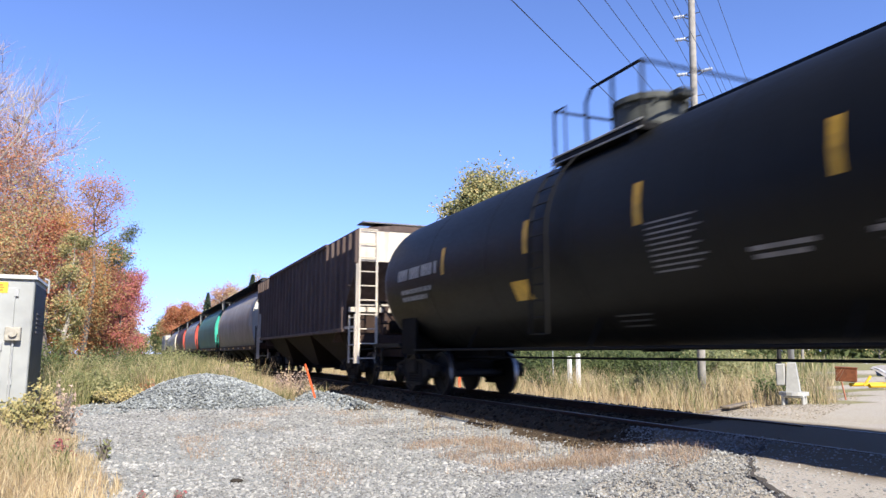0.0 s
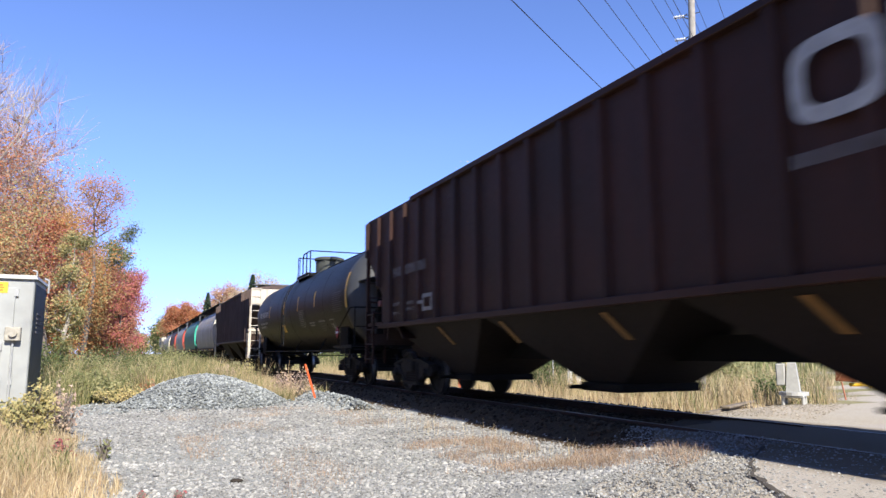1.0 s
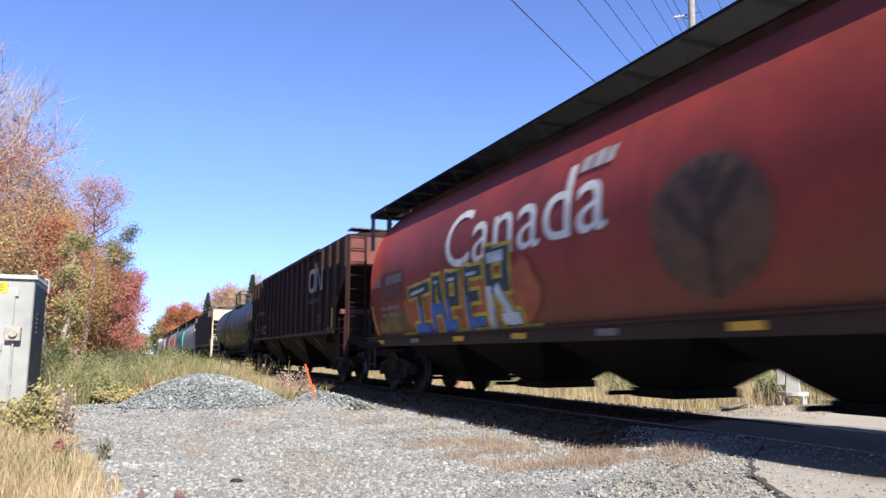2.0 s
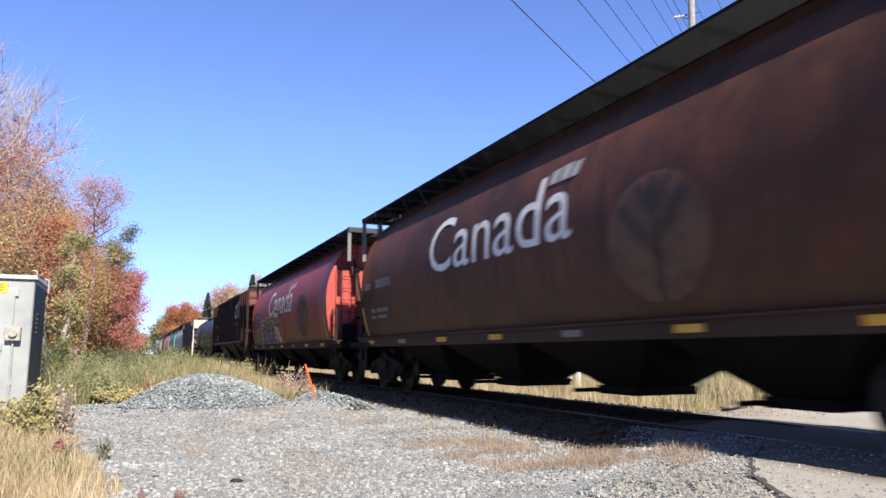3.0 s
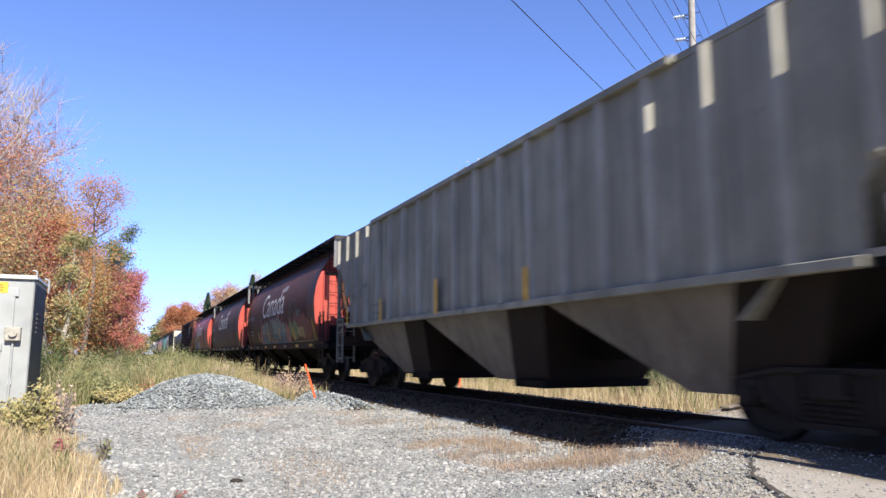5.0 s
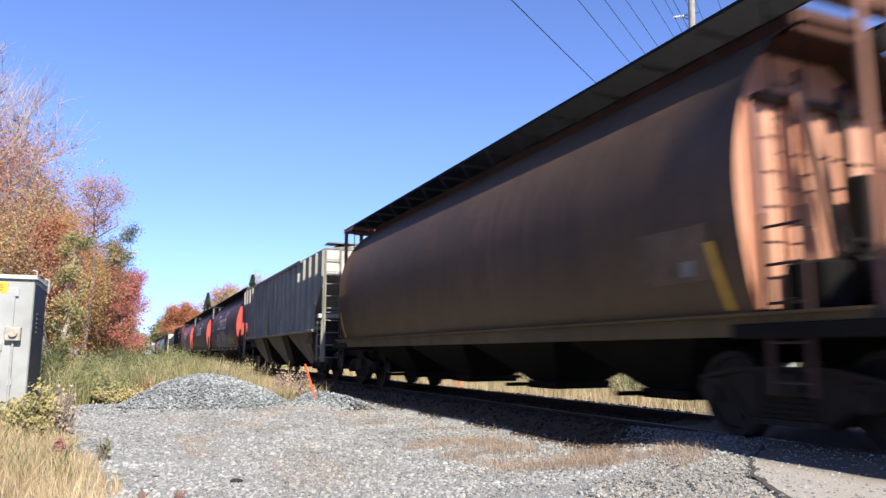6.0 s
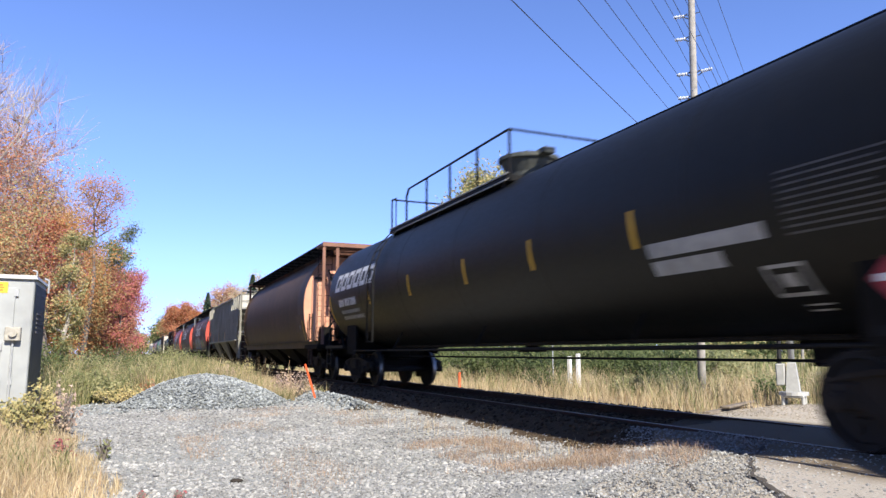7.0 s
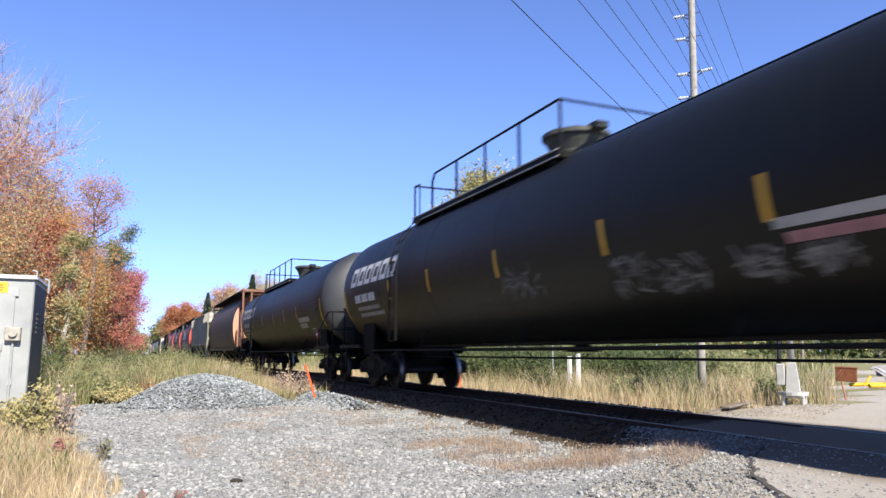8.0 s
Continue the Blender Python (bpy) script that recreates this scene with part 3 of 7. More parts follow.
            for y in (-truck_y * 0.55, 0.0, truck_y * 0.55):
                rod(bm, (x, y, z), (x * 0.8, y, zc - r + (0.35 if abs(x) > 0.5 else 0.03)), 0.014, 5)
            part("brake_rod", bm, BLACK_STEEL, car)
    bm = bmesh.new()
    rod(bm, (0.5, -truck_y + 1.3, 1.0), (0.5, -truck_y + 2.2, 1.0), 0.18, 12)
    rod(bm, (0.5, -truck_y + 1.2, 1.0), (0.5, -truck_y + 2.6, 1.0), 0.05, 8)
    part("brake_cylinder", bm, UNDER, car)
    for y, z0, z1, w in bars:
        bm = bmesh.new()
        bar2d(bm, -y - w / 2, -y + w / 2, z0, z1)
        decal("reflector", bm, YELLOW, car, side, 0.008, "yellow reflective stripe")
    for kind, y, z, w, h, mat in marks:
        bm = bmesh.new()
        if kind == "lines":
            k = max(2, int(h / 0.058))
            for i in range(k):
                bar2d(bm, -y, -y + w * (0.75 + 0.25 * ((i * 7 % 5) / 4)), z + i * h / k, z + i * h / k + h / k * 0.34)
        elif kind == "words":
            u = 0.0
            i = 0
            while u < w - 0.02:
                step = 0.62 * h * (1.0 if i % 5 != 4 else 0.6)
                if i % 5 != 4:
                    bar2d(bm, -y + u, -y + min(w, u + step * 0.74), z, z + h, 0.1 * h)
                u += step
                i += 1
        elif kind == "blocks":
            k = w / 6
            for i in range(6):
                frame2d(bm, -y + i * k, -y + i * k + k * 0.8, z, z + h, 0.24 * h, 0.35 * h)
        elif kind == "square":
            frame2d(bm, -y, -y + w, z, z + h, 0.035)
            bar2d(bm, -y + w * 0.3, -y + w * 0.7, z + h * 0.3, z + h * 0.7)
        elif kind == "plate":
            bar2d(bm, -y, -y + w, z, z + h)
        elif kind == "scrawl":
            rnd = random.Random(int(abs(y) * 100))
            for i in range(46):
                u, q = -y + rnd.random() * w, z + rnd.random() * h
                a, L = rnd.random() * 6.28, 0.03 + 0.08 * rnd.random()
                c, sn = math.cos(a) * L, math.sin(a) * L
                poly2d(bm, [(u - c - sn * 0.13, q - sn + c * 0.13), (u + c - sn * 0.13, q + sn + c * 0.13), (u + c + sn * 0.13, q + sn - c * 0.13), (u - c + sn * 0.13, q - sn - c * 0.13)])
        tagged(decal("marking", bm, mat, car, side, 0.008), kind="stuff")
    # diamond placard on its holder
    bm = bmesh.new()
    prism(bm, [(-half + 1.62, 1.30), (-half + 1.80, 1.48), (-half + 1.62, 1.66), (-half + 1.44, 1.48)], -1.47, -1.45)
    pl = part("placard", bm, RED_MARK, car, "red diamond placard")
    bm = bmesh.new()
    box(bm, -1.48, -1.472, -half + 1.51, -half + 1.73, 1.45, 1.51)
    part("white_band", bm, WHITE_MARK, pl)
    bm = bmesh.new()
    rod(bm, (-1.43, -half + 1.62, 1.1), (-1.43, -half + 1.62, 1.64), 0.02)
    part("placard_post", bm, BLACK_STEEL, car)
    for s in (-1, 1):
        add_truck(car, s * truck_y)
    add_couplers(car, end)
    return car


# ---- round-sided covered hoppers ----
CZ, RX, RZ_UP, RZ_DOWN = 2.55, 1.62, 1.95, 2.67


def round_side(z):
    rz = RZ_UP if z > CZ else RZ_DOWN
    return RX * math.sqrt(max(0.0, 1 - ((z - CZ) / rz) ** 2))


def round_ring(y, k=1.0):
    zs = [1.16 + (4.42 - 1.16) * (1 - math.cos(math.pi * i / 26)) / 2 for i in range(27)]
    right = [(round_side(z), z) for z in zs]
    pts = right + [(-x, z) for x, z in right[::-1]]
    return [(x * k, y, CZ + (z - CZ) * k) for x, z in pts]


def hopper_bays(car, spans, top, material, wide=1.32, gate_z=0.42, rusty=None, foot=0.42, throat=0.62):
    """Sloping discharge bays with their sliding gates."""
    for y0, y1 in spans:
        bm = bmesh.new()
        m = (y0 + y1) / 2
        lead = foot
        if rusty:
            m, lead = y1 - 3.6, 1.25
        k = 0.62 if rusty else 0.0
        loft(bm, [[(-wide, m, top), (wide, m, top), (wide, y1, top), (-wide, y1, top)],
                  [(-throat, m + k, gate_z), (throat, m + k, gate_z), (throat, m + lead, gate_z), (-throat, m + lead, gate_z)]])
        loft(bm, [[(-wide, y0, top), (wide, y0, top), (wide, m, top), (-wide, m, top)],
                  [(-throat, m - foot, gate_z), (throat, m - foot, gate_z), (throat, m + k, gate_z), (-throat, m + k, gate_z)]])
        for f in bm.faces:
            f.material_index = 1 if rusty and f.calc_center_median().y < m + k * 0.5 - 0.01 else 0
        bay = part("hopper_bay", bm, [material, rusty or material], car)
        bm = bmesh.new()
        box(bm, -throat - 0.1, throat + 0.1, m - foot - 0.06, m + foot + 0.06, gate_z - 0.1, gate_z + 0.02, 0.01)
        rod(bm, (-1.05, m + 0.3, gate_z - 0.04), (1.05, m + 0.3, gate_z - 0.04), 0.03)
        part("discharge_gate", bm, UNDER, bay)


GRATINGS = {}


def grating_mesh(walk_half, s):
    """Bar grating of one roof walkway: close cross bars between long bearing bars."""
    if (walk_half, s) not in GRATINGS:
        boxes = [(min(s * u, s * (u + 0.012)), max(s * u, s * (u + 0.012)), -walk_half, walk_half, 4.50, 4.54) for u in (0.62, 1.268)]
        n = int(2 * walk_half / 0.034)
        for i in range(n):
            q = -walk_half + 2 * walk_half * (i + 0.5) / n
            boxes.append((min(s * 0.62, s * 1.28), max(s * 0.62, s * 1.28), q - 0.0025, q + 0.0025, 4.503, 4.537))
        verts, faces = [], []
        for x0, x1, y0, y1, z0, z1 in boxes:
            o = len(verts)
            verts += [(x, y, z) for z in (z0, z1) for y in (y0, y1) for x in (x0, x1)]
            faces += [tuple(o + i for i in f) for f in ((0, 2, 3, 1), (4, 5, 7, 6), (0, 1, 5, 4), (2, 6, 7, 3), (0, 4, 6, 2), (1, 3, 7, 5))]
        me = bpy.data.meshes.new("roof_grating")
        me.from_pydata(verts, [], faces)
        me.materials.append(WALK_DARK)
        GRATINGS[(walk_half, s)] = me
    return GRATINGS[(walk_half, s)]


def round_hopper(label, centre, end, body, end_mat, half=7.28, walk_half=8.42, text=True, art=None, bands=True, walk_mat=None, recess=0.07, low_post=3.55, sill_mat=None, side_bars=(), long_post=False, rear=None):
    car = start_car(label, centre, "hopper car", "round-sided grain hoppers")
    walk_mat = walk_mat or WALKWAY
    # shell with a rolled rim at each end
    bm = bmesh.new()
    rear = rear or half
    ys = [-rear, -rear + 0.05, -rear + 0.06] + [-rear + 0.06 + (rear + half - 0.12) * k / 12 for k in range(1, 12)] + [half - 0.06, half - 0.05, half]
    rings = [round_ring(y, 1.006 if i < 2 or i >= len(ys) - 2 else 1.0) for i, y in enumerate(ys)]
    loft(bm, rings, cap=False)
    part("shell", bm, body, car, "", True)
    # end sheets, set back inside the rim, with stiffeners
    for s in (-1, 1):
        length = half if s > 0 else rear
        bm = bmesh.new()
        y = s * (length - recess)
        bm.faces.new([bm.verts.new(p) for p in round_ring(y, 0.995) if 1.25 < p[2] < 3.55])
        sh = part("end_sheet", bm, end_mat, car, "end sheet in sun-bright paint")
        # upper sheet stepped back half a metre to deepen shade under the crosswalk
        bm = bmesh.new()
        bm.faces.new([bm.verts.new(p) for p in round_ring(y - s * 0.5, 0.99) if p[2] > 3.2])
        prism(bm, [(y, 3.44), (y, 3.47), (y - s * 0.5, 3.5), (y - s * 0.5, 3.47)], -1.3, 1.3)
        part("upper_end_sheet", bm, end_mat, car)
        for x, w, z0, zt in ((-1.13, 0.20, 1.3, 3.4), (-0.78, 0.06, 1.3, 3.42), (-0.42, 0.17, 1.3, 3.42), (0.3, 0.24, 1.3, 3.42), (0.72, 0.06, 1.3, 3.42), (1.10, 0.15, 1.3, 3.4)):
            bm = bmesh.new()
            a, b = sorted((y, y + s * 0.075))
            box(bm, x - w, x + w, a, b, z0, zt, 0.008)
            part("stiffener", bm, end_mat, sh)
        # flat beam under the roof end, and the dark mouth of the slope sheet's drain
        bm = bmesh.new()
        a, b = sorted((y, s * (length + 0.05)))
        box(bm, -1.25, 1.15, a, b, 3.42, 3.50, 0.01)
        part("cross_beam", bm, WALK_DARK if walk_mat is WALKWAY else SILL, car)
        # slim post up the middle and two slanting stays
        bm = bmesh.new()
        box(bm, -0.15, -0.05, s * (length + 0.05) - 0.03, s * (length + 0.05) + 0.03, 1.16, 3.7, 0.01)
        part("centre_post", bm, WALK_DARK, car)
        for x0, x1 in ((-0.85, -0.32), (0.85, 0.34)):
            bm = bmesh.new()
            q = s * (length + 0.1)
            loft(bm, [[(x0 - 0.07, q - 0.02, 3.6), (x0 + 0.07, q - 0.02, 3.6), (x0 + 0.07, q + 0.02, 3.6), (x0 - 0.07, q + 0.02, 3.6)],
                      [(x1 - 0.07, q - 0.02, 1.2), (x1 + 0.07, q - 0.02, 1.2), (x1 + 0.07, q + 0.02, 1.2), (x1 - 0.07, q + 0.02, 1.2)]])
            part("diagonal_stay", bm, SHADED_RED_STEEL if walk_mat is WALKWAY else TAN_POST, car)
        bm = bmesh.new()
        box(bm, -0.13, 0.1, s * (length + 0.16) - 0.06, s * (length + 0.16) + 0.06, 1.16, 2.7, 0.02)
        part("brake_column", bm, UNDER, car)
        for x0, x1 in ((-0.80, -0.50), (0.9, 0.62)):
            bm = bmesh.new()
            rod(bm, (x0, s * (length + 0.08), 3.75), (x1, s * (length + 0.14), 2.3), 0.035, 6)
            rod(bm, (x1, s * (length + 0.14), 2.3), (x1 * 0.7, s * (length + 0.5), 1.15), 0.045, 6)
            part("brace", bm, UNDER, car)
        # end platform, posts and ladders
        bm = bmesh.new()
        a, b = sorted((s * (length - 0.3), s * (end - 0.45)))
        box(bm, -1.5, 1.5, a, b, 1.02, 1.16, 0.01)
        box(bm, -0.25, 0.25, a, b, 0.75, 1.02)
        part("end_platform", bm, UNDER, car)
        yy = s * (walk_half - 0.06)
        for x, zl, m in ((-1.24, low_post, walk_mat), (-0.78, low_post, walk_mat), (1.0, 4.0, WALK_DARK if walk_mat is WALKWAY else walk_mat)):
            bm = bmesh.new()
            box(bm, x - 0.05, x + 0.05, yy - 0.02, yy + 0.02, 1.12 if long_post and x < -1.2 else zl, 4.5)
            part("roof_post", bm, m, car)
        for x, zt in ((-1.45, 2.2), (1.45, 2.4)):
            bm = bmesh.new()
            ladder(bm, x, s * (length + 0.12), s * (length + 0.55), 0.5, zt, 0.016, 0.36)
            part("ladder", bm, SILL, car)
        bm = bmesh.new()
        for x in (-1.18, -0.70):
            rod(bm, (x, s * (length + 0.1), 1.15), (x, s * (length + 0.1), 4.45), 0.014, 5)
        for k in range(9):
            rod(bm, (-1.18, s * (length + 0.1), 1.4 + k * 0.36), (-0.70, s * (length + 0.1), 1.4 + k * 0.36), 0.011, 5)
        part("ladder", bm, WALK_DARK, car)
        bm = bmesh.new()
        rod(bm, (-0.7, s * (length + 0.1), 2.86), (1.3, s * (length + 0.1), 2.8), 0.012, 5)
        part("grab_iron", bm, WALK_DARK, car)
    # hand brake wheel and its box on the rear platform
    bm = bmesh.new()
    rod(bm, (0.5, -(half + 0.55), 2.1), (0.5, -(half + 0.6), 2.1), 0.28, 18)
    box(bm, 0.38, 0.62, -(half + 0.55), -(half + 0.3), 1.1, 2.3)
    part("hand_brake", bm, UNDER, car)
    bm = bmesh.new()
    rod(bm, (-0.55, -(half - 0.1), 1.62), (0.3, -(half - 0.1), 1.62), 0.24, 14)
    part("air_reservoir", bm, UNDER, car)
    bm = bmesh.new()
    box(bm, -1.1, -0.72, -(half + 0.1), -(half - 0.35), 1.16, 1.75, 0.03)
    path_rod(bm, [(-0.9, -(half + 0.05), 1.7), (-0.7, -(half + 0.1), 1.95), (-0.2, -(half + 0.1), 1.9)], 0.03)
    part("brake_valve", bm, UNDER, car)
    # side sill
    for s in (-1, 1):
        bm = bmesh.new()
        x0, x1 = sorted((s * 1.38, s * 1.47))
        box(bm, x0, x1, -(half + 0.75), half + 0.75, 1.04, 1.26, 0.008)
        box(bm, min(s * 1.3, s * 1.52), max(s * 1.3, s * 1.52), -(half + 0.75), half + 0.75, 1.235, 1.265)
        sill = part("side_sill", bm, sill_mat or SILL, car)
        if s < 0 and not sill_mat:
            for i, y in enumerate((6.9, 4.7, 2.5, 0.3, -1.9, -4.1, -6.3)):
                bm = bmesh.new()
                box(bm, -1.482, -1.472, y - 0.22, y + 0.22, 1.10, 1.19)
                part("reflector", bm, YELLOW if i % 3 != 1 else SOFT_MARK, sill)
    # roof walkways on brackets along both sides, hatch coaming between
    for s in (-1, 1):
        a, b = sorted((s * 0.62, s * 1.28))
        grating = new("roof_grating", grating_mesh(walk_half, s))
        grating.parent = car
        tagged(grating, kind="stuff")
        n = 15
        for i in range(n):
            bm = bmesh.new()
            y = -walk_half + 0.9 + i * (2 * walk_half - 1.8) / (n - 1)
            prism(bm, [(y - 0.012, 4.50), (y + 0.012, 4.50), (y + 0.012, 4.46), (y - 0.012, 4.46)], a, b)
            rod(bm, (s * 1.24, y, 4.47), (s * 1.0, y, 4.12), 0.012, 5)
            part("walkway_bracket", bm, BRACKET, car)
        # end crosswalk: grating bars between dark joists
        bm = bmesh.new()
        c, d = sorted((s * (half - 0.05), s * walk_half))
        n = int((d - c) / 0.034)
        for i in range(n):
            q = c + (d - c) * (i + 0.5) / n
            box(bm, -1.26, 1.26, q - 0.0025, q + 0.0025, 4.508, 4.544)
        tagged(part("crosswalk_grating", bm, CROSSWALK if walk_mat is WALKWAY else walk_mat, car), kind="stuff")
        for x in (-1.27, -0.45, 0.4, 1.27):
            bm = bmesh.new()
            box(bm, x - 0.025, x + 0.025, c, d, 4.43, 4.506)
            part("joist", bm, WALK_DARK if walk_mat is WALKWAY else walk_mat, car)
        for q in (c + 0.02, d - 0.02):
            bm = bmesh.new()
            box(bm, -1.3, 1.3, q - 0.02, q + 0.02, 4.41, 4.552)
            part("fascia", bm, BRACKET if walk_mat is WALKWAY else walk_mat, car)
    # coaming painted darker than the shell, as shaded by the walkways
    bm = bmesh.new()
    box(bm, -0.60, 0.60, -rear + 0.05, half - 0.05, 4.3, 4.575, 0.02)
    coam = part("hatch_coaming", bm, SHADED_RED_STEEL, car)
    for i in range(4):
        bm = bmesh.new()
        y = -half + 0.4 + i * (2 * half - 0.8) / 4
        box(bm, -0.5, 0.5, y + 0.04, y + (2 * half - 0.8) / 4 - 0.04, 4.56, 4.62, 0.015)
        part("hatch_cover", bm, body, coam)
    hopper_bays(car, [(-6.0, -3.2), (-3.2, 0.0), (0.0, 3.2), (3.2, 6.0)], 1.17, UNDER, 1.3, 0.40, None, 0.38, 0.45)
    bm = bmesh.new()
    for s in (-1, 1):
        a, b = s * 5.9, s * 7.1
        prism(bm, [(a, 1.16), (b, 1.16), (b, 1.3), (a, 1.3)], -1.3, 1.3)
    box(bm, -0.22, 0.22, -end + 0.6, end - 0.6, 0.78, 1.1)
    part("centre_sill", bm, UNDER, car)
    if bands:
        for y in (half - 0.15, -rear + 0.32):
            bm = bmesh.new()
            bar2d(bm, -y - 0.04, -y + 0.05, 1.3, 2.0, -0.12)
            decal("reflector", bm, YELLOW, car, round_side, 0.012, "yellow reflective stripe")
    for u in side_bars:
        bm = bmesh.new()
        bar2d(bm, u - 0.08, u + 0.08, 1.40, 1.83, -0.08)
        decal("reflector", bm, YELLOW, car, round_side, 0.05, "yellow reflective stripe")
    # number marks
    bm = bmesh.new()
    for u, w, z, h in () if not text else ((-half + 0.3, 0.35, 2.42, 0.17), (-half + 1.15, 1.0, 2.42, 0.2), (-half + 0.7, 0.3, 1.85, 0.09), (-half + 1.15, 0.75, 1.85, 0.09), (-half + 1.15, 0.6, 1.7, 0.08), (-half + 0.7, 0.25, 1.7, 0.08)):
        v = u
        while v < u + w:
            bar2d(bm, v, v + h * 0.5, z, z + h)
            v += h * 0.68
    if text:
        tagged(decal("marking", bm, SOFT_MARK, car, round_side, 0.012), kind="stuff")
        emblem(car)
        bm = flat_text("Canada", 1.45)
        xs = [v.co.x for v in bm.verts]
        k = 4.95 / (max(xs) - min(xs))
        for v in bm.verts:
            v.co = ((v.co.x - min(xs)) * k - 2.76, v.co.y * 1.02 + 2.42, 0)
        decal("lettering", bm, WHITE_MARK, car, round_side, 0.016, "white painted lettering")
        bm = bmesh.new()
        for u0, u1, h in ((1.5, 1.72, 0.22), (1.77, 2.0, 0.24), (2.05, 2.22, 0.22)):
            poly2d(bm, [(u0, 3.26), (u1, 3.27), (u1 + 0.04, 3.27 + h), (u0 + 0.04, 3.26 + h)])
        decal("flag_mark", bm, GREY_MARK, car, round_side, 0.02)
    if art:
        art(car)
    for s in (-1, 1):
        add_truck(car, s * 6.95)
    add_couplers(car, end)
    return car


# ---- flat-sided ribbed covered hoppers ----
def ribbed_hopper(label, centre, half, end, body, end_mat, ribs, eave=4.17, marks=None, stripes=(), bay_mat=None, sill=1.52, rib_mat=None, rail_mat=None):
    rail_mat = rail_mat or body
    car = start_car(label, centre, "hopper car", "ribbed covered hoppers")
    X = 1.52
    outline = [(-half + 0.0, eave), (-half, 3.30), (-half + 1.15, 2.25), (-half + 1.15, sill), (half - 1.15, sill), (half - 1.15, 2.25), (half, 3.30), (half, eave)]
    flat = lambda z: 1.535
    for s in (-1, 1):
        bm = bmesh.new()
        x0, x1 = sorted((s * X, s * (X - 0.02)))
        prism(bm, outline, x0, x1)
        sheet = part("side_sheet", bm, body, car)
        for i in range(ribs):
            y = -half + 0.06 + i * (2 * half - 0.12) / (ribs - 1)
            lowest = sill if abs(y) < half - 1.15 else max(1.6, 2.25 + (abs(y) - half + 1.15) * 1.05 / 1.15)
            bm = bmesh.new()
            rings = [[(s * X, y - 0.075, lowest), (s * (X + 0.085), y - 0.045, lowest + 0.04), (s * (X + 0.085), y + 0.045, lowest + 0.04), (s * X, y + 0.075, lowest)],
                     [(s * X, y - 0.075, eave - 0.02), (s * (X + 0.085), y - 0.045, eave - 0.03), (s * (X + 0.085), y + 0.045, eave - 0.03), (s * X, y + 0.075, eave - 0.02)]]
            loft(bm, rings)
            part("rib", bm, rib_mat or body, sheet)
        bm = bmesh.new()
        a, b = sorted((s * (X - 0.03), s * (X + 0.10)))
        box(bm, a, b, -half + 3.2, half - 3.2, eave - 0.06, eave + 0.04, 0.01)
        c, d = sorted((s * (X - 0.03), s * (X + 0.012)))
        box(bm, c, d, -half, half, eave - 0.05, eave + 0.03)
        part("top_chord", bm, body, car)
        bm = bmesh.new()
        box(bm, a, b, -half + 1.15, half - 1.15, sill - 0.06, sill + 0.04, 0.01)
        part("side_sill", bm, body, car)
    # roof, hatches and walkways
    bm = bmesh.new()
    loft(bm, [[(-X, y, eave), (X, y, eave), (X - 0.02, y, eave + 0.03), (0.5, y, eave + 0.17), (-0.5, y, eave + 0.17), (-X + 0.02, y, eave + 0.03)] for y in (-half - 0.02, half + 0.02)])
    part("roof", bm, body, car)
    bm = bmesh.new()
    box(bm, -0.38, 0.38, -half + 0.5, half - 0.5, eave + 0.16, eave + 0.26, 0.015)
    coam = part("hatch_coaming", bm, body, car)
    for i in range(6):
        bm = bmesh.new()
        L = (2 * half - 1.2) / 6
        y = -half + 0.6 + i * L
        box(bm, -0.46, 0.46, y + 0.04, y + L - 0.04, eave + 0.26, eave + 0.31, 0.015)
        part("hatch_cover", bm, body, coam)
    for s in (-1, 1):
        bm = bmesh.new()
        a, b = sorted((s * 0.55, s * 1.0))
        box(bm, a, b, -half + 0.02, half - 0.02, eave + 0.19, eave + 0.22)
        part("roof_walkway", bm, WALK_DARK, car)
        bm = bmesh.new()
        c, d = sorted((s * (half - 0.55), s * (half + 0.02)))
        box(bm, -1.05 if s > 0 else -1.4, 1.05 if s > 0 else 1.4, c, d, eave + 0.20, eave + 0.235)
        part("end_crosswalk", bm, WALK_DARK if s > 0 else WALKWAY, car)
        for x in (-0.9, 0.9):
            bm = bmesh.new()
            rod(bm, (x, s * (half - 0.1), eave), (x, s * (half - 0.1), eave + 0.21), 0.02, 5)
            part("crosswalk_stay", bm, WALK_DARK, car)
        # upper end sheet and the slope sheet below it
        bm = bmesh.new()
        a, b = sorted((s * (half - 0.04), s * half))
        box(bm, -X + 0.02, X - 0.02, a, b, 3.32, eave - 0.01)
        up = part("end_sheet", bm, end_mat, car, "end sheet in sun-bright paint")
        bm = bmesh.new()
        prism(bm, [(s * half, 3.32), (s * (half - 0.05), 3.32), (s * (half - 2.55), 1.2), (s * (half - 2.5), 1.2)], -X + 0.02, X - 0.02)
        part("slope_sheet", bm, body, car)
        for x in (-0.55, 0.55):
            bm = bmesh.new()
            prism(bm, [(s * (half - 0.02), 3.4), (s * (half - 0.12), 3.4), (s * (half - 0.9), 1.2), (s * (half - 0.7), 1.2)], x - 0.05, x + 0.05)
            part("brace", bm, body, car)
        # platform, corner posts, ladders
        bm = bmesh.new()
        a, b = sorted((s * (half - 2.6), s * (half + 0.02)))
        box(bm, -1.5, 1.5, s * half - 0.12 if s > 0 else s * half, s * half if s > 0 else s * half + 0.12, 1.08, 1.36, 0.01)
        box(bm, -0.3, 0.3, a, b, 0.78, 1.12)
        part("end_sill", bm, SILL, car)
        for x in (-1.52, 1.52):
            bm = bmesh.new()
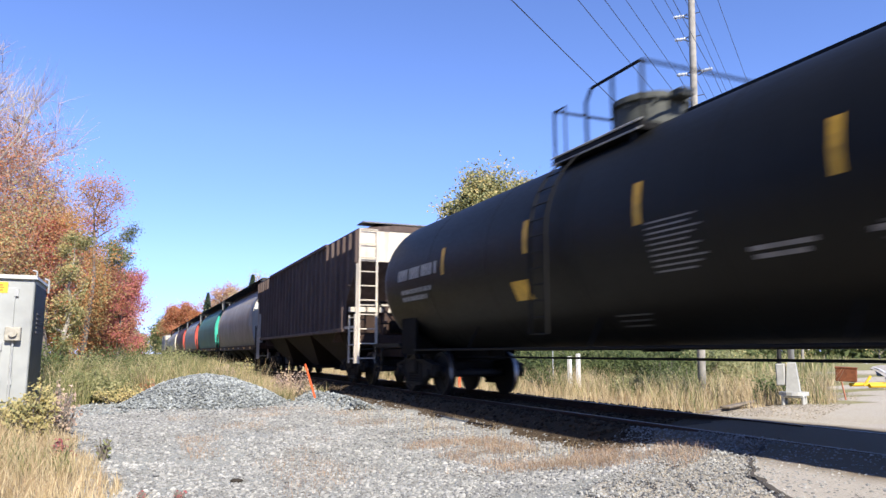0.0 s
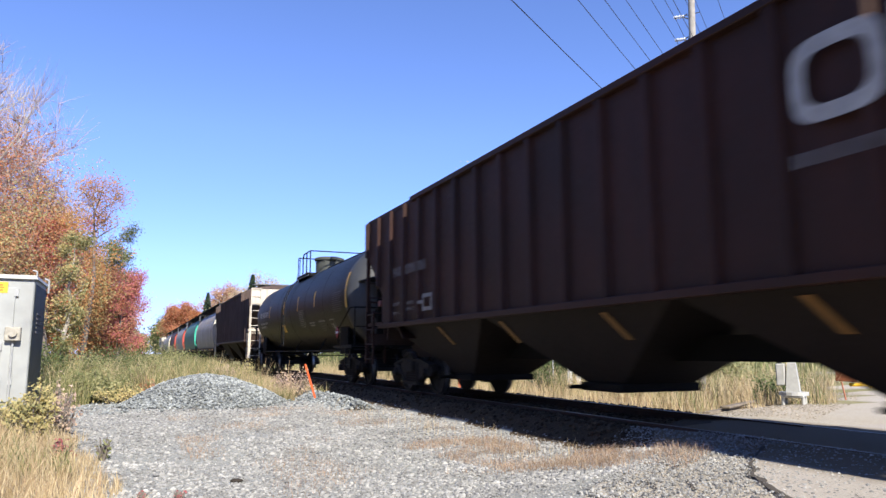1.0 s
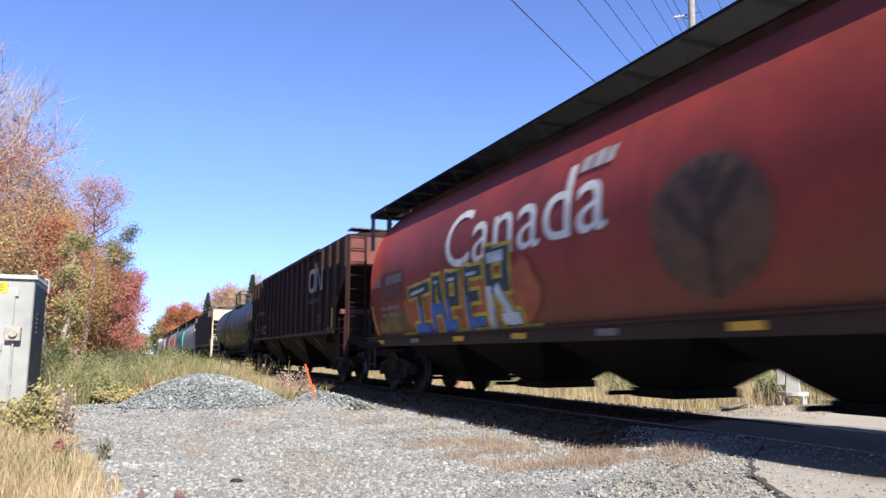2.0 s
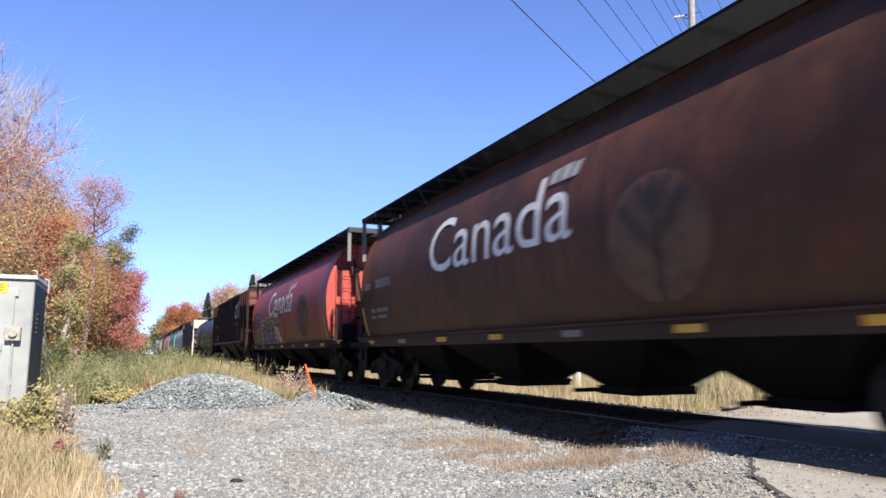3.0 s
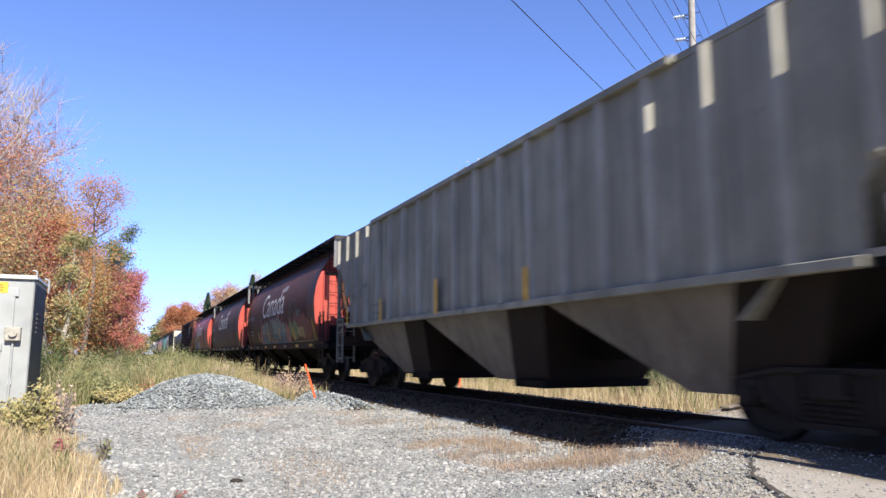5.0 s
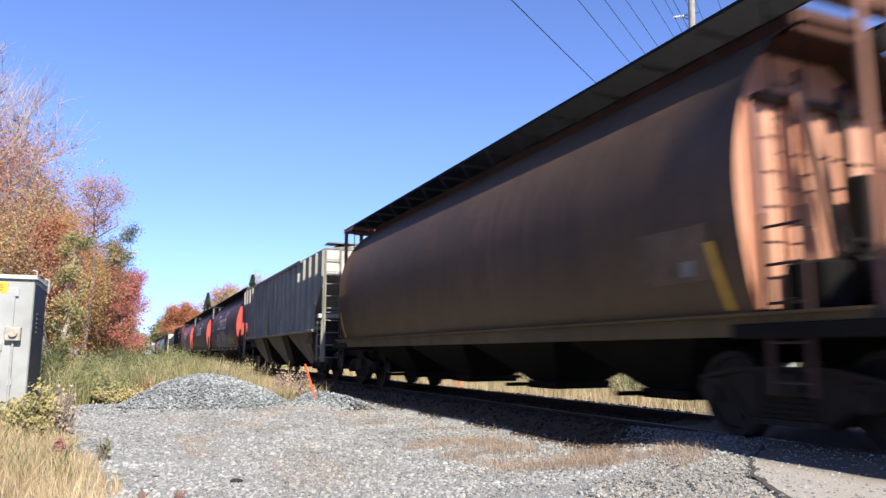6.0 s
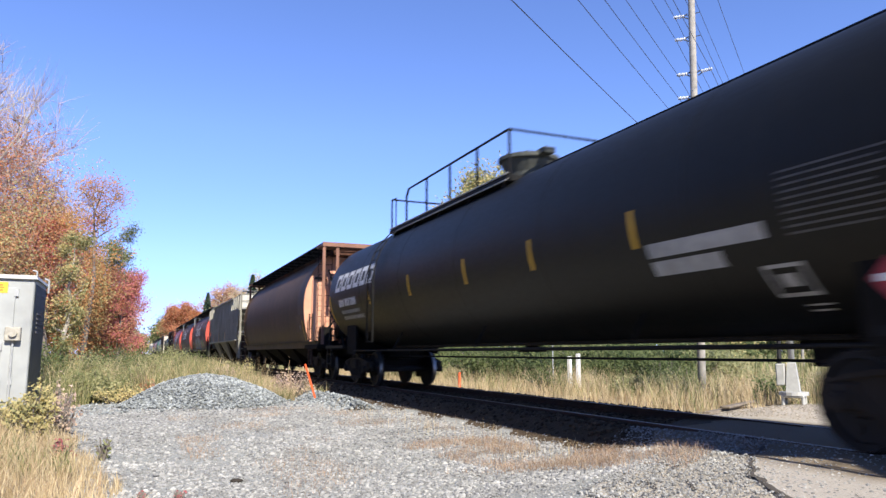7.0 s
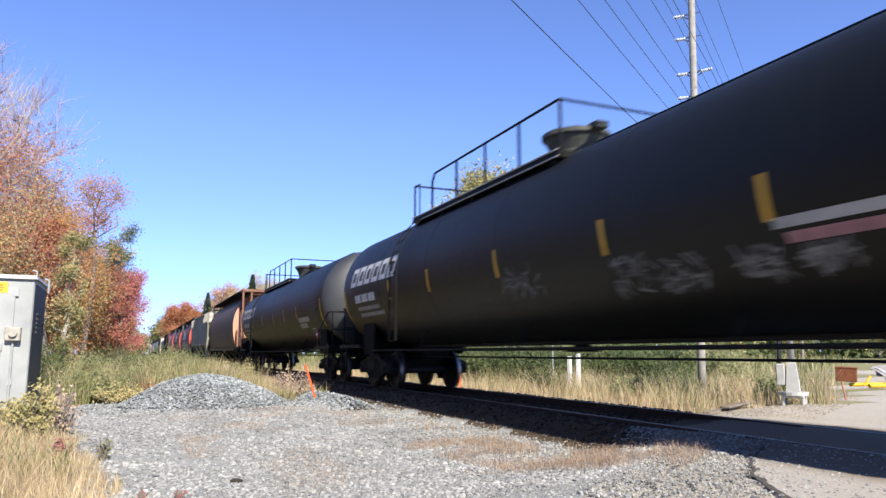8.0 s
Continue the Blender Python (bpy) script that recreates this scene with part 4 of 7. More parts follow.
            box(bm, x - 0.04, x + 0.04, s * (half - 0.04) - 0.04, s * (half - 0.04) + 0.04, 0.62, eave - 0.03)
            part("corner_post", bm, rail_mat, car)
            bm = bmesh.new()
            u, w = sorted((s * (half - 1.2), s * (half - 0.04)))
            box(bm, x - 0.02, x + 0.02, u, w, sill + 0.02, sill + 0.09)
            part("end_beam", bm, rail_mat, car)
        bm = bmesh.new()
        u, w = sorted((s * (half - 0.95), s * (half - 0.89)))
        box(bm, -1.3, 1.3, u, w, 1.2, 2.02)
        part("lower_end_panel", bm, SILL, car)
        # beam wears the sun-bright end paint as a lit band
        bm = bmesh.new()
        u, w = sorted((s * (half - 0.95), s * (half - 0.78)))
        box(bm, -1.5, 1.5, u, w, 2.0, 2.14, 0.01)
        part("end_cross_beam", bm, end_mat, car)
        bm = bmesh.new()
        for x in (-1.5, -1.02):
            box(bm, x - 0.025, x + 0.025, s * (half + 0.07) - 0.02, s * (half + 0.07) + 0.02, 0.62, eave)
        z = 0.75
        while z < eave:
            rod(bm, (-1.5, s * (half + 0.07), z), (-1.02, s * (half + 0.07), z), 0.016, 5)
            z += 0.38
        part("ladder", bm, rail_mat, car)
        bm = bmesh.new()
        ladder(bm, -1.56, s * (half - 0.62), s * (half - 0.08), 0.62, 1.9, 0.016, 0.36)
        part("ladder", bm, rail_mat, car)
        bm = bmesh.new()
        for x in (-1.46, -0.95, 0.95, 1.46):
            rod(bm, (x, s * (half - 0.05), 1.3), (x, s * (half - 0.05), 2.2), 0.02, 5)
        rod(bm, (-1.46, s * (half - 0.05), 2.15), (1.46, s * (half - 0.05), 2.15), 0.025, 5)
        part("end_handrail", bm, rail_mat, car)
    bm = bmesh.new()
    rod(bm, (0.55, -(half - 0.12), 2.0), (0.55, -(half - 0.17), 2.0), 0.28, 18)
    box(bm, 0.43, 0.67, -(half - 0.15), -(half - 0.4), 1.1, 2.2)
    rod(bm, (-0.4, -(half - 0.55), 1.6), (0.2, -(half - 0.55), 1.6), 0.17, 10)
    part("hand_brake", bm, UNDER, car)
    L = half - 1.15 - 0.35
    # without bay_mat the bays go near-black, for the shade under the car
    hopper_bays(car, [(-L, -L / 3), (-L / 3, L / 3), (L / 3, L)], sill, bay_mat or BAY_RUST_SHADE, 1.42, 0.44, BAY_RUST_SHADE if bay_mat else None, throat=0.92 if bay_mat else 0.62)
    bm = bmesh.new()
    box(bm, -0.22, 0.22, -half + 0.3, half - 0.3, 0.78, 1.1)
    part("centre_sill", bm, UNDER, car)
    for u, z0, z1, w, sl in stripes:
        bm = bmesh.new()
        bar2d(bm, u - w / 2, u + w / 2, z0, z1, sl)
        decal("reflector", bm, YELLOW if z1 > 1.5 else OCHRE, car, lambda z: 1.61 if z > 1.5 else 1.45 - (1.53 - z) * 0.76, 0.01, "yellow reflective stripe", 5)
    if marks:
        marks(car)
    for s in (-1, 1):
        add_truck(car, s * (half - 1.95))
    add_couplers(car, end)
    return car


def rib_marks(specs):
    """Marks on the ribbed flank, raised to the rib faces: (kind, u, z, w, h, material)."""
    def lay(car):
        for kind, u, z, w, h, mat in specs:
            bm = bmesh.new()
            if kind == "words":
                v = u
                while v < u + w:
                    bar2d(bm, v, v + h * 0.2, z, z + h)
                    v += h * 0.62
            elif kind == "logo":
                # a rounded ring and bars, drawn plain
                k = 28
                ring = [(u + w * 0.24 + (w * 0.24) * math.copysign(abs(math.cos(q)) ** 0.55, math.cos(q)), z + h / 2 + h / 2 * math.copysign(abs(math.sin(q)) ** 0.55, math.sin(q)), q) for q in (2 * math.pi * n / k for n in range(k + 1))]
                for (x0, z0, q0), (x1, z1, q1) in zip(ring, ring[1:]):
                    cx, cz = u + w * 0.24, z + h / 2
                    kx, kz = 1 - 0.36 * h / (w * 0.48), 0.62
                    poly2d(bm, [(x0, z0), (x1, z1), (cx + (x1 - cx) * kx, cz + (z1 - cz) * kz), (cx + (x0 - cx) * kx, cz + (z0 - cz) * kz)])
                for q, lean in ((0.56, 0.0), (0.62, 0.28), (0.96, 0.0)):
                    poly2d(bm, [(u + w * (q + lean) - 0.08 * h, z), (u + w * (q + lean) + 0.08 * h, z), (u + w * q + 0.08 * h, z + h), (u + w * q - 0.08 * h, z + h)])
            elif kind == "ring":
                frame2d(bm, u, u + w, z, z + h, 0.22 * h)
                bar2d(bm, u - 0.5 * w, u, z + h * 0.45, z + h * 0.65)
            else:
                bar2d(bm, u, u + w, z, z + h)
            tagged(decal("marking", bm, mat, car, lambda q: 1.61, 0.008, "", 9), kind="stuff")
    return lay


def stroke2d(bm, a, b, w):
    (u0, w0), (u1, w1) = a, b
    L = math.hypot(u1 - u0, w1 - w0) or 1.0
    dx, dy = (u1 - u0) / L, (w1 - w0) / L
    e = w * 0.5
    poly2d(bm, [(u0 - dx * e - dy * e, w0 - dy * e + dx * e), (u0 - dx * e + dy * e, w0 - dy * e - dx * e), (u1 + dx * e + dy * e, w1 + dy * e - dx * e), (u1 + dx * e - dy * e, w1 + dy * e + dx * e)])


def spray(bm, car, mat, lift, label):
    for v in bm.verts:
        v.co.y = max(1.2, v.co.y)
    tagged(decal("graffiti", bm, mat, car, round_side, lift, label), kind="stuff")


def sprays(car, mat, lift, label, shapes):
    """Flat sprayed shapes as one layer of paint: ("line", a, b, width) or ("blob", points)."""
    bm = bmesh.new()
    for k, sh in enumerate(shapes):
        old = set(bm.verts)
        if sh[0] == "line":
            stroke2d(bm, sh[1], sh[2], sh[3])
        else:
            poly2d(bm, sh[1])
        for v in bm.verts:
            if v not in old:
                v.co.z = 0.00035 * k
    spray(bm, car, mat, lift, label)


def blob(rnd, u, z, ru, rz, n=14, rough=0.25):
    """A rounded, uneven patch of paint."""
    k = [1 + rough * rnd.uniform(-1, 1) for _ in range(n)]
    return ("blob", [(u + ru * k[i] * math.cos(2 * math.pi * i / n), z + rz * k[i] * math.sin(2 * math.pi * i / n)) for i in range(n)])


def spray_mat(name, c):
    return plain("spray paint " + name, c, 0.6, 0, 0.4, 3.5)


# the strokes of each sprayed letter, in a box one wide and one high
LETTER_STROKES = {"T": (((0.0, 0.88), (1.0, 0.95)), ((0.52, 0.9), (0.55, 0.0)), ((0.25, 0.04), (0.9, 0.04))),
                  "A": (((0.1, 0.0), (0.35, 0.95)), ((0.35, 0.95), (0.62, 0.95)), ((0.62, 0.95), (0.9, 0.0)), ((0.25, 0.38), (0.78, 0.38))),
                  "P": (((0.15, 0.0), (0.2, 0.95)), ((0.2, 0.92), (0.85, 0.92)), ((0.85, 0.92), (0.85, 0.5)), ((0.2, 0.48), (0.85, 0.48)), ((0.0, 0.04), (0.5, 0.04))),
                  "E": (((0.15, 0.0), (0.15, 0.95)), ((0.15, 0.92), (0.95, 0.92)), ((0.15, 0.5), (0.75, 0.5)), ((0.15, 0.05), (1.0, 0.05))),
                  "R": (((0.12, 0.0), (0.12, 1.0)), ((0.12, 0.95), (0.85, 0.95)), ((0.85, 0.95), (0.85, 0.55)), ((0.12, 0.52), (0.85, 0.52)), ((0.45, 0.5), (1.0, 0.05)), ((0.7, 0.05), (1.15, 0.05)))}


def block_letters(car):
    """Five large sprayed letters: yellow edge, navy above and blue below, white flashes, on an orange ground."""
    rnd = random.Random(7)
    ground, edge = spray_mat("orange ground", (0.30, 0.075, 0.03)), spray_mat("yellow edge", (0.46, 0.32, 0.04))
    navy, blue, white = spray_mat("navy", (0.018, 0.035, 0.055)), spray_mat("blue", (0.035, 0.10, 0.36)), spray_mat("pale flash", (0.42, 0.46, 0.52))
    sprays(car, ground, 0.012, "sprayed orange ground", [blob(rnd, -4.6 + 0.35 * i, 1.72 + 0.1 * rnd.random(), 0.5, 0.48) for i in range(14)])
    sprays(car, edge, 0.014, "sprayed yellow base strip", [("line", (-5.3 + 0.8 * i, 1.24 + 0.02 * (i % 2)), (-4.5 + 0.8 * i, 1.25), 0.15) for i in range(7)])
    spans = (("T", -4.62, 0.95, 1.34, 2.22, 0.2), ("A", -3.58, 0.72, 1.36, 2.3, 0.19), ("P", -2.82, 0.6, 1.36, 2.32, 0.18), ("E", -1.98, 0.62, 1.36, 2.34, 0.18), ("R", -1.12, 0.78, 1.36, 2.5, 0.22))
    for i, (ch, u, w, z0, z1, th) in enumerate(spans):
        at = lambda q: (u + w * q[0] + 0.10 * (q[1] - 0.5), z0 + (z1 - z0) * q[1])
        strokes = [(at(a), at(b)) for a, b in LETTER_STROKES[ch]]
        d = 0.0012 * i
        sprays(car, edge, 0.018 + d, "sprayed yellow edge", [("line", a, b, th + 0.13) for a, b in strokes])
        sprays(car, navy, 0.026 + d, "sprayed navy fill", [("line", a, b, th) for a, b in strokes])
        zm = z0 + (z1 - z0) * 0.45
        low = []
        for a, b in strokes:
            lo, hi = (a, b) if a[1] < b[1] else (b, a)
            if lo[1] < zm:
                f = min(1.0, (zm - lo[1]) / max(0.01, hi[1] - lo[1]))
                low.append(("line", lo, (lo[0] + (hi[0] - lo[0]) * f, lo[1] + (hi[1] - lo[1]) * f), th * 0.86))
        sprays(car, white if ch == "R" else blue, 0.034 + d, "sprayed lower fill", low)
        tops = [(a, b) for a, b in strokes if min(a[1], b[1]) > z0 + 0.75 * (z1 - z0)]
        sprays(car, white, 0.042 + d, "sprayed pale flash", [("line", (a[0] + 0.08, a[1] - 0.03), (a[0] + (b[0] - a[0]) * 0.8, b[1] - 0.03), th * (0.8 if ch == "R" else 0.34)) for a, b in tops])


def cloud_graffiti(car):
    """Pink spiky ground with rounded teal and grey shapes, then smaller green and yellow ones on dull red."""
    rnd = random.Random(8)
    pink, teal, steel = spray_mat("dull pink", (0.30, 0.125, 0.115)), spray_mat("grey teal", (0.185, 0.235, 0.215)), spray_mat("steel blue", (0.105, 0.165, 0.215))
    dark, grey = spray_mat("dark brown line", (0.030, 0.022, 0.020)), spray_mat("dirty grey", (0.105, 0.10, 0.09))
    green, ochre, wine = spray_mat("dull green", (0.13, 0.185, 0.085)), spray_mat("dull ochre", (0.24, 0.20, 0.10)), spray_mat("wine red", (0.155, 0.05, 0.048))
    spikes = [blob(rnd, u, 1.75, 0.42, 0.55, 11, 0.55) for u in (-3.1, -2.4, -1.6, -0.9, -0.2, 0.5, 1.2, 1.9, 2.5)]
    sprays(car, pink, 0.010, "sprayed pink ground", spikes + [blob(rnd, -3.2, 1.4, 0.5, 0.2), blob(rnd, 2.9, 1.5, 0.25, 0.35, 9, 0.5)])
    shapes = ((-2.35, 1.72, 0.52, 0.44), (-1.6, 1.75, 0.42, 0.48), (-0.15, 1.95, 0.55, 0.36), (0.55, 1.9, 0.55, 0.38), (1.25, 1.8, 0.5, 0.4), (2.0, 1.72, 0.42, 0.36))
    sprays(car, dark, 0.016, "sprayed dark outline", [blob(rnd, u, z, a + 0.05, b + 0.05, 16, 0.12) for u, z, a, b in shapes])
    sprays(car, teal, 0.022, "sprayed grey-teal shapes", [blob(rnd, u, z, a, b, 16, 0.12) for u, z, a, b in shapes])
    sprays(car, steel, 0.028, "sprayed steel-blue shapes", [blob(rnd, u, 1.52, 0.42, 0.17, 12, 0.2) for u in (-2.6, -1.9, -0.4, 0.4, 1.2, 1.9)] + [("line", (-3.3, 1.27), (2.4, 1.27), 0.14)])
    sprays(car, grey, 0.034, "dirty grey sprayed smear", [("blob", [(-0.98, 2.36), (-0.4, 2.25), (-0.1, 1.75), (-0.3, 1.45), (-0.88, 1.42)])])
    sprays(car, dark, 0.040, "sprayed dark strokes", [("line", (u, z), (u + a, z + b), 0.07) for u, z, a, b in ((-2.7, 1.62, 0.35, -0.22), (-2.1, 1.8, 0.2, 0.2), (-1.75, 1.5, 0.1, 0.42), (-1.05, 1.4, 0.12, 0.9), (0.15, 1.55, 0.06, 0.3), (0.75, 1.6, 0.12, 0.5), (1.6, 1.45, 0.1, 0.5), (-0.1, 1.42, 0.5, 0.04))])
    sprays(car, pink, 0.044, "sprayed pink flashes", [blob(rnd, u, z, 0.15, 0.12, 7, 0.5) for u, z in ((-1.95, 1.62), (0.05, 2.25), (0.95, 2.22), (1.65, 2.05), (0.2, 1.35))])
    sprays(car, wine, 0.012, "sprayed wine-red ground", [blob(rnd, u, z, 0.55, 0.42, 11, 0.5) for u, z in ((3.5, 1.75), (4.2, 1.9), (4.9, 1.8), (5.6, 1.7), (6.2, 1.75))])
    sprays(car, green, 0.020, "sprayed green shapes", [blob(rnd, u, z, 0.38, 0.3, 12, 0.3) for u, z in ((3.55, 1.72), (4.25, 1.72))])
    sprays(car, ochre, 0.026, "sprayed ochre shapes", [blob(rnd, u, z, a, 0.2, 12, 0.3) for u, z, a in ((4.9, 1.62, 0.42), (5.4, 1.6, 0.25), (3.9, 1.5, 0.3))] + [("line", (2.9, 1.27), (6.6, 1.27), 0.10)])
    sprays(car, CHALK, 0.032, "pale sprayed scribble", [("line", (4.4 + 0.5 * rnd.random(), 2.1 + 0.35 * rnd.random()), (4.6 + 0.8 * rnd.random(), 2.05 + 0.4 * rnd.random()), 0.06) for _ in range(7)])
    sprays(car, SOFT_MARK, 0.032, "small pale scribble", [("line", (-3.3 + 0.35 * rnd.random(), 2.3 + 0.25 * rnd.random()), (-3.2 + 0.4 * rnd.random(), 2.3 + 0.25 * rnd.random()), 0.03) for _ in range(8)])


def tan_patch(car):
    """A lighter repainted patch near the rear end and a pale chalk mark."""
    bm = bmesh.new()
    bar2d(bm, 5.5, 6.6, 1.62, 2.2)
    decal("paint_patch", bm, plain("dusty tan patch", (0.105, 0.070, 0.042), 0.7, 0, 0.35, 3), car, round_side, 0.008, "lighter repainted patch")
    bm = bmesh.new()
    bar2d(bm, 6.15, 6.35, 1.68, 1.84)
    decal("paint_patch", bm, SOFT_MARK, car, round_side, 0.014, "small pale patch")


def emblem(car):
    """A faded round crop emblem: a pale field with a dark stalk and leaves, drawn plain."""
    bm = bmesh.new()
    poly2d(bm, [(3.8 + 0.85 * math.cos(2 * math.pi * k / 24), 2.22 + (0.70 if math.sin(2 * math.pi * k / 24) > 0 else 0.78) * math.sin(2 * math.pi * k / 24)) for k in range(24)])
    decal("emblem", bm, plain("faded tan paint", (0.090, 0.046, 0.026), 0.65, 0, 0.4, 4), car, round_side, 0.010, "faded tan round emblem")
    bm = bmesh.new()
    for a, b, w in (((3.8, 1.5), (3.82, 2.8), 0.13), ((3.8, 2.0), (3.3, 2.5), 0.17), ((3.8, 2.15), (4.3, 2.6), 0.17), ((3.82, 2.45), (3.55, 2.78), 0.12), ((3.82, 2.45), (4.05, 2.8), 0.12)):
        stroke2d(bm, a, b, w)
    tagged(decal("emblem", bm, plain("dull dark green paint", (0.045, 0.027, 0.018), 0.65, 0, 0.4, 4), car, round_side, 0.016, "dull dark stalk of the emblem"), kind="stuff")


# ---- ground, road and track ----
GRAVEL = ground_mat("crushed grey stone", (0.108, 0.109, 0.102), (0.249, 0.254, 0.24), (0.415, 0.428, 0.406), 26, height=0.04, patch=(0.3, 0.3, 0.251))
GROUND = mixed_ground("soil, turf, stone and ballast", ((0.12, 0.096, 0.068), (0.208, 0.172, 0.124), (0.288, 0.24, 0.176), 9), (
    ("turf", ((0.11, 0.11, 0.05), (0.21, 0.20, 0.09), (0.34, 0.29, 0.16), 7)),
    ("stone", ((0.108, 0.109, 0.102), (0.249, 0.254, 0.24), (0.415, 0.428, 0.406), 26, (0.3, 0.3, 0.251))),
    ("shoulder", ((0.24, 0.215, 0.175), (0.365, 0.332, 0.275), (0.48, 0.445, 0.378), 30, (0.30, 0.255, 0.19))),
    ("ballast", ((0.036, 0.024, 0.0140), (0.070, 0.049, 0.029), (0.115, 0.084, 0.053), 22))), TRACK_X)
# asphalt is darkened near the rails to deepen the train's shadow
ASPHALT = ground_mat("worn asphalt", (0.22, 0.20, 0.172), (0.345, 0.318, 0.28), (0.46, 0.43, 0.385), 48, 0.9, 0.012, 0.7, shade_x=TRACK_X, patch=(0.30, 0.262, 0.215))
CRACK = plain("dirt in cracks", (0.06, 0.052, 0.044), 0.95)
STONE = island_mat("stone chips", [(0.0, (0.155, 0.154, 0.15)), (0.35, (0.246, 0.246, 0.234)), (0.7, (0.319, 0.317, 0.3)), (1.0, (0.425, 0.421, 0.393))], 0.85)
STONE_BLUE = island_mat("blue grey stone chips", [(0.0, (0.14, 0.152, 0.153)), (0.4, (0.227, 0.245, 0.245)), (0.75, (0.314, 0.336, 0.33)), (1.0, (0.418, 0.441, 0.427))], 0.85)
TAN_GRIT = island_mat("sandy grit", [(0.0, (0.20, 0.165, 0.12)), (0.5, (0.32, 0.275, 0.21)), (1.0, (0.45, 0.40, 0.32))], 0.9)
STONE_DARK = island_mat("ballast stones", [(0.0, (0.028, 0.019, 0.0110)), (0.5, (0.062, 0.044, 0.0265)), (1.0, (0.115, 0.086, 0.055))], 0.9)
TIE = plain("weathered creosoted wood", (0.024, 0.019, 0.0145), 0.9, 0, 0.4, 12)
RAIL_TOP = plain("polished rail head", (0.15, 0.138, 0.122), 0.5, 0.9)
RAIL_RUST = plain("rusty rail steel", (0.055, 0.032, 0.022), 0.8, 0.2)

ROAD_U = Vector((0.84, 0.543, 0)).normalized()
ROAD_N = Vector((-ROAD_U.y, ROAD_U.x, 0))
ROAD_E = Vector((5.05, 4.75, 0))


def smooth(a, b, v):
    t = min(1.0, max(0.0, (v - a) / (b - a)))
    return t * t * (3 - 2 * t)


def road_d(x, y):
    return (x - ROAD_E.x) * ROAD_N.x + (y - ROAD_E.y) * ROAD_N.y


def ground_z(x, y):
    off = abs(x - TRACK_X)
    bed = -0.138 + 0.088 * smooth(0.79, 0.86, off) - 0.25 * smooth(1.2, 1.74, off) - 0.18 * smooth(3.4, 9.0, off) * (1 if x > TRACK_X else 0)
    z = bed + 0.03 * noise.noise(Vector((x * 0.5, y * 0.5, 3.1))) * smooth(2.0, 4.0, off)
    if x < TRACK_X:
        z += 0.06 * math.exp(-((x - 4.1) / 0.8) ** 2 - ((y - 16.3) / 1.8) ** 2)
    d = road_d(x, y)
    w = 1 - smooth(0.6, 2.4, d)
    road = -0.02 - 0.06 * smooth(0.85, 1.6, off) - 0.2 * smooth(2.2, 9.0, off)
    return z + (road - z) * w


def build_ground():
    xs = sorted({-2500, -700, -250, -110, -60, -35, -22, *[round(v, 2) for v in np.arange(-14, 15, 0.22)], 17, 20, 25, 32, 45, 70, 120, 260, 700, 2500})
    ys = sorted({-2500, -700, -200, -60, -25, -10, -4, *[round(v, 2) for v in np.arange(0, 32, 0.22)], 35, 40, 46, 54, 64, 80, 100, 140, 200, 320, 700, 2500})
    verts = [(x, y, ground_z(x, y) - (1.0 if max(abs(x), abs(y)) > 600 else 0)) for y in ys for x in xs]
    nx = len(xs)
    faces = [(j * nx + i, j * nx + i + 1, (j + 1) * nx + i + 1, (j + 1) * nx + i) for j in range(len(ys) - 1) for i in range(nx - 1)]
    cover = {k: [] for k in ("turf", "stone", "shoulder", "ballast")}
    for y in ys:
        for x in xs:
            n = noise.noise(Vector((x * 0.7, y * 0.7, 0)))
            if -1.75 - 0.1 * n < x - TRACK_X < 1.75 + 0.15 * n and road_d(x, y) > 1.25 + 0.5 * n:
                kind = "ballast"
            elif gravel_here(x, y, n):
                kind = "stone"
            elif road_d(x, y) < (1.6 + n if x < TRACK_X else 2.0 - 1.6 * smooth(11.5, 14.0, x) + 0.5 * n) and y < 40:
                kind = "shoulder"
            elif y > 40 or x < -6 or x > 13:
                kind = "turf"
            else:
                kind = ""
            for k in cover:
                cover[k].append(1.0 if k == kind else 0.0)
    g = mesh_np("ground", verts, faces, GROUND, None, True)
    for k, v in cover.items():
        g.data.attributes.new(k, "FLOAT", "POINT").data.foreach_set("value", v)
    return tagged(g, "gravel, soil and rough turf beside the railway", "ground", kind="structure")


def gravel_here(x, y, n=0.0):
    left = -0.35 - (y - 6.5) * 0.12
    return left + 0.4 * n < x < 5.3 and y < 17.5 + 0.8 * n + (1.5 if x < 3 else 0) and road_d(x, y) > 0.8


def road_edge(a):
    """Offset of the broken asphalt edge; on the near side it flares towards the road."""
    e = 0.16 * noise.noise(Vector((a * 0.9, 0, 5))) + 0.07 * noise.noise(Vector((a * 4.1, 0, 5)))
    far = smooth(3.0, 8.0, a)
    e -= 1.3 * smooth(3.5, 6.0, a) * (1 - smooth(13.0, 18.0, a))
    return e + (0.285 * a if a < 0 else 0.0) + far * (0.067 * a - 2.2)


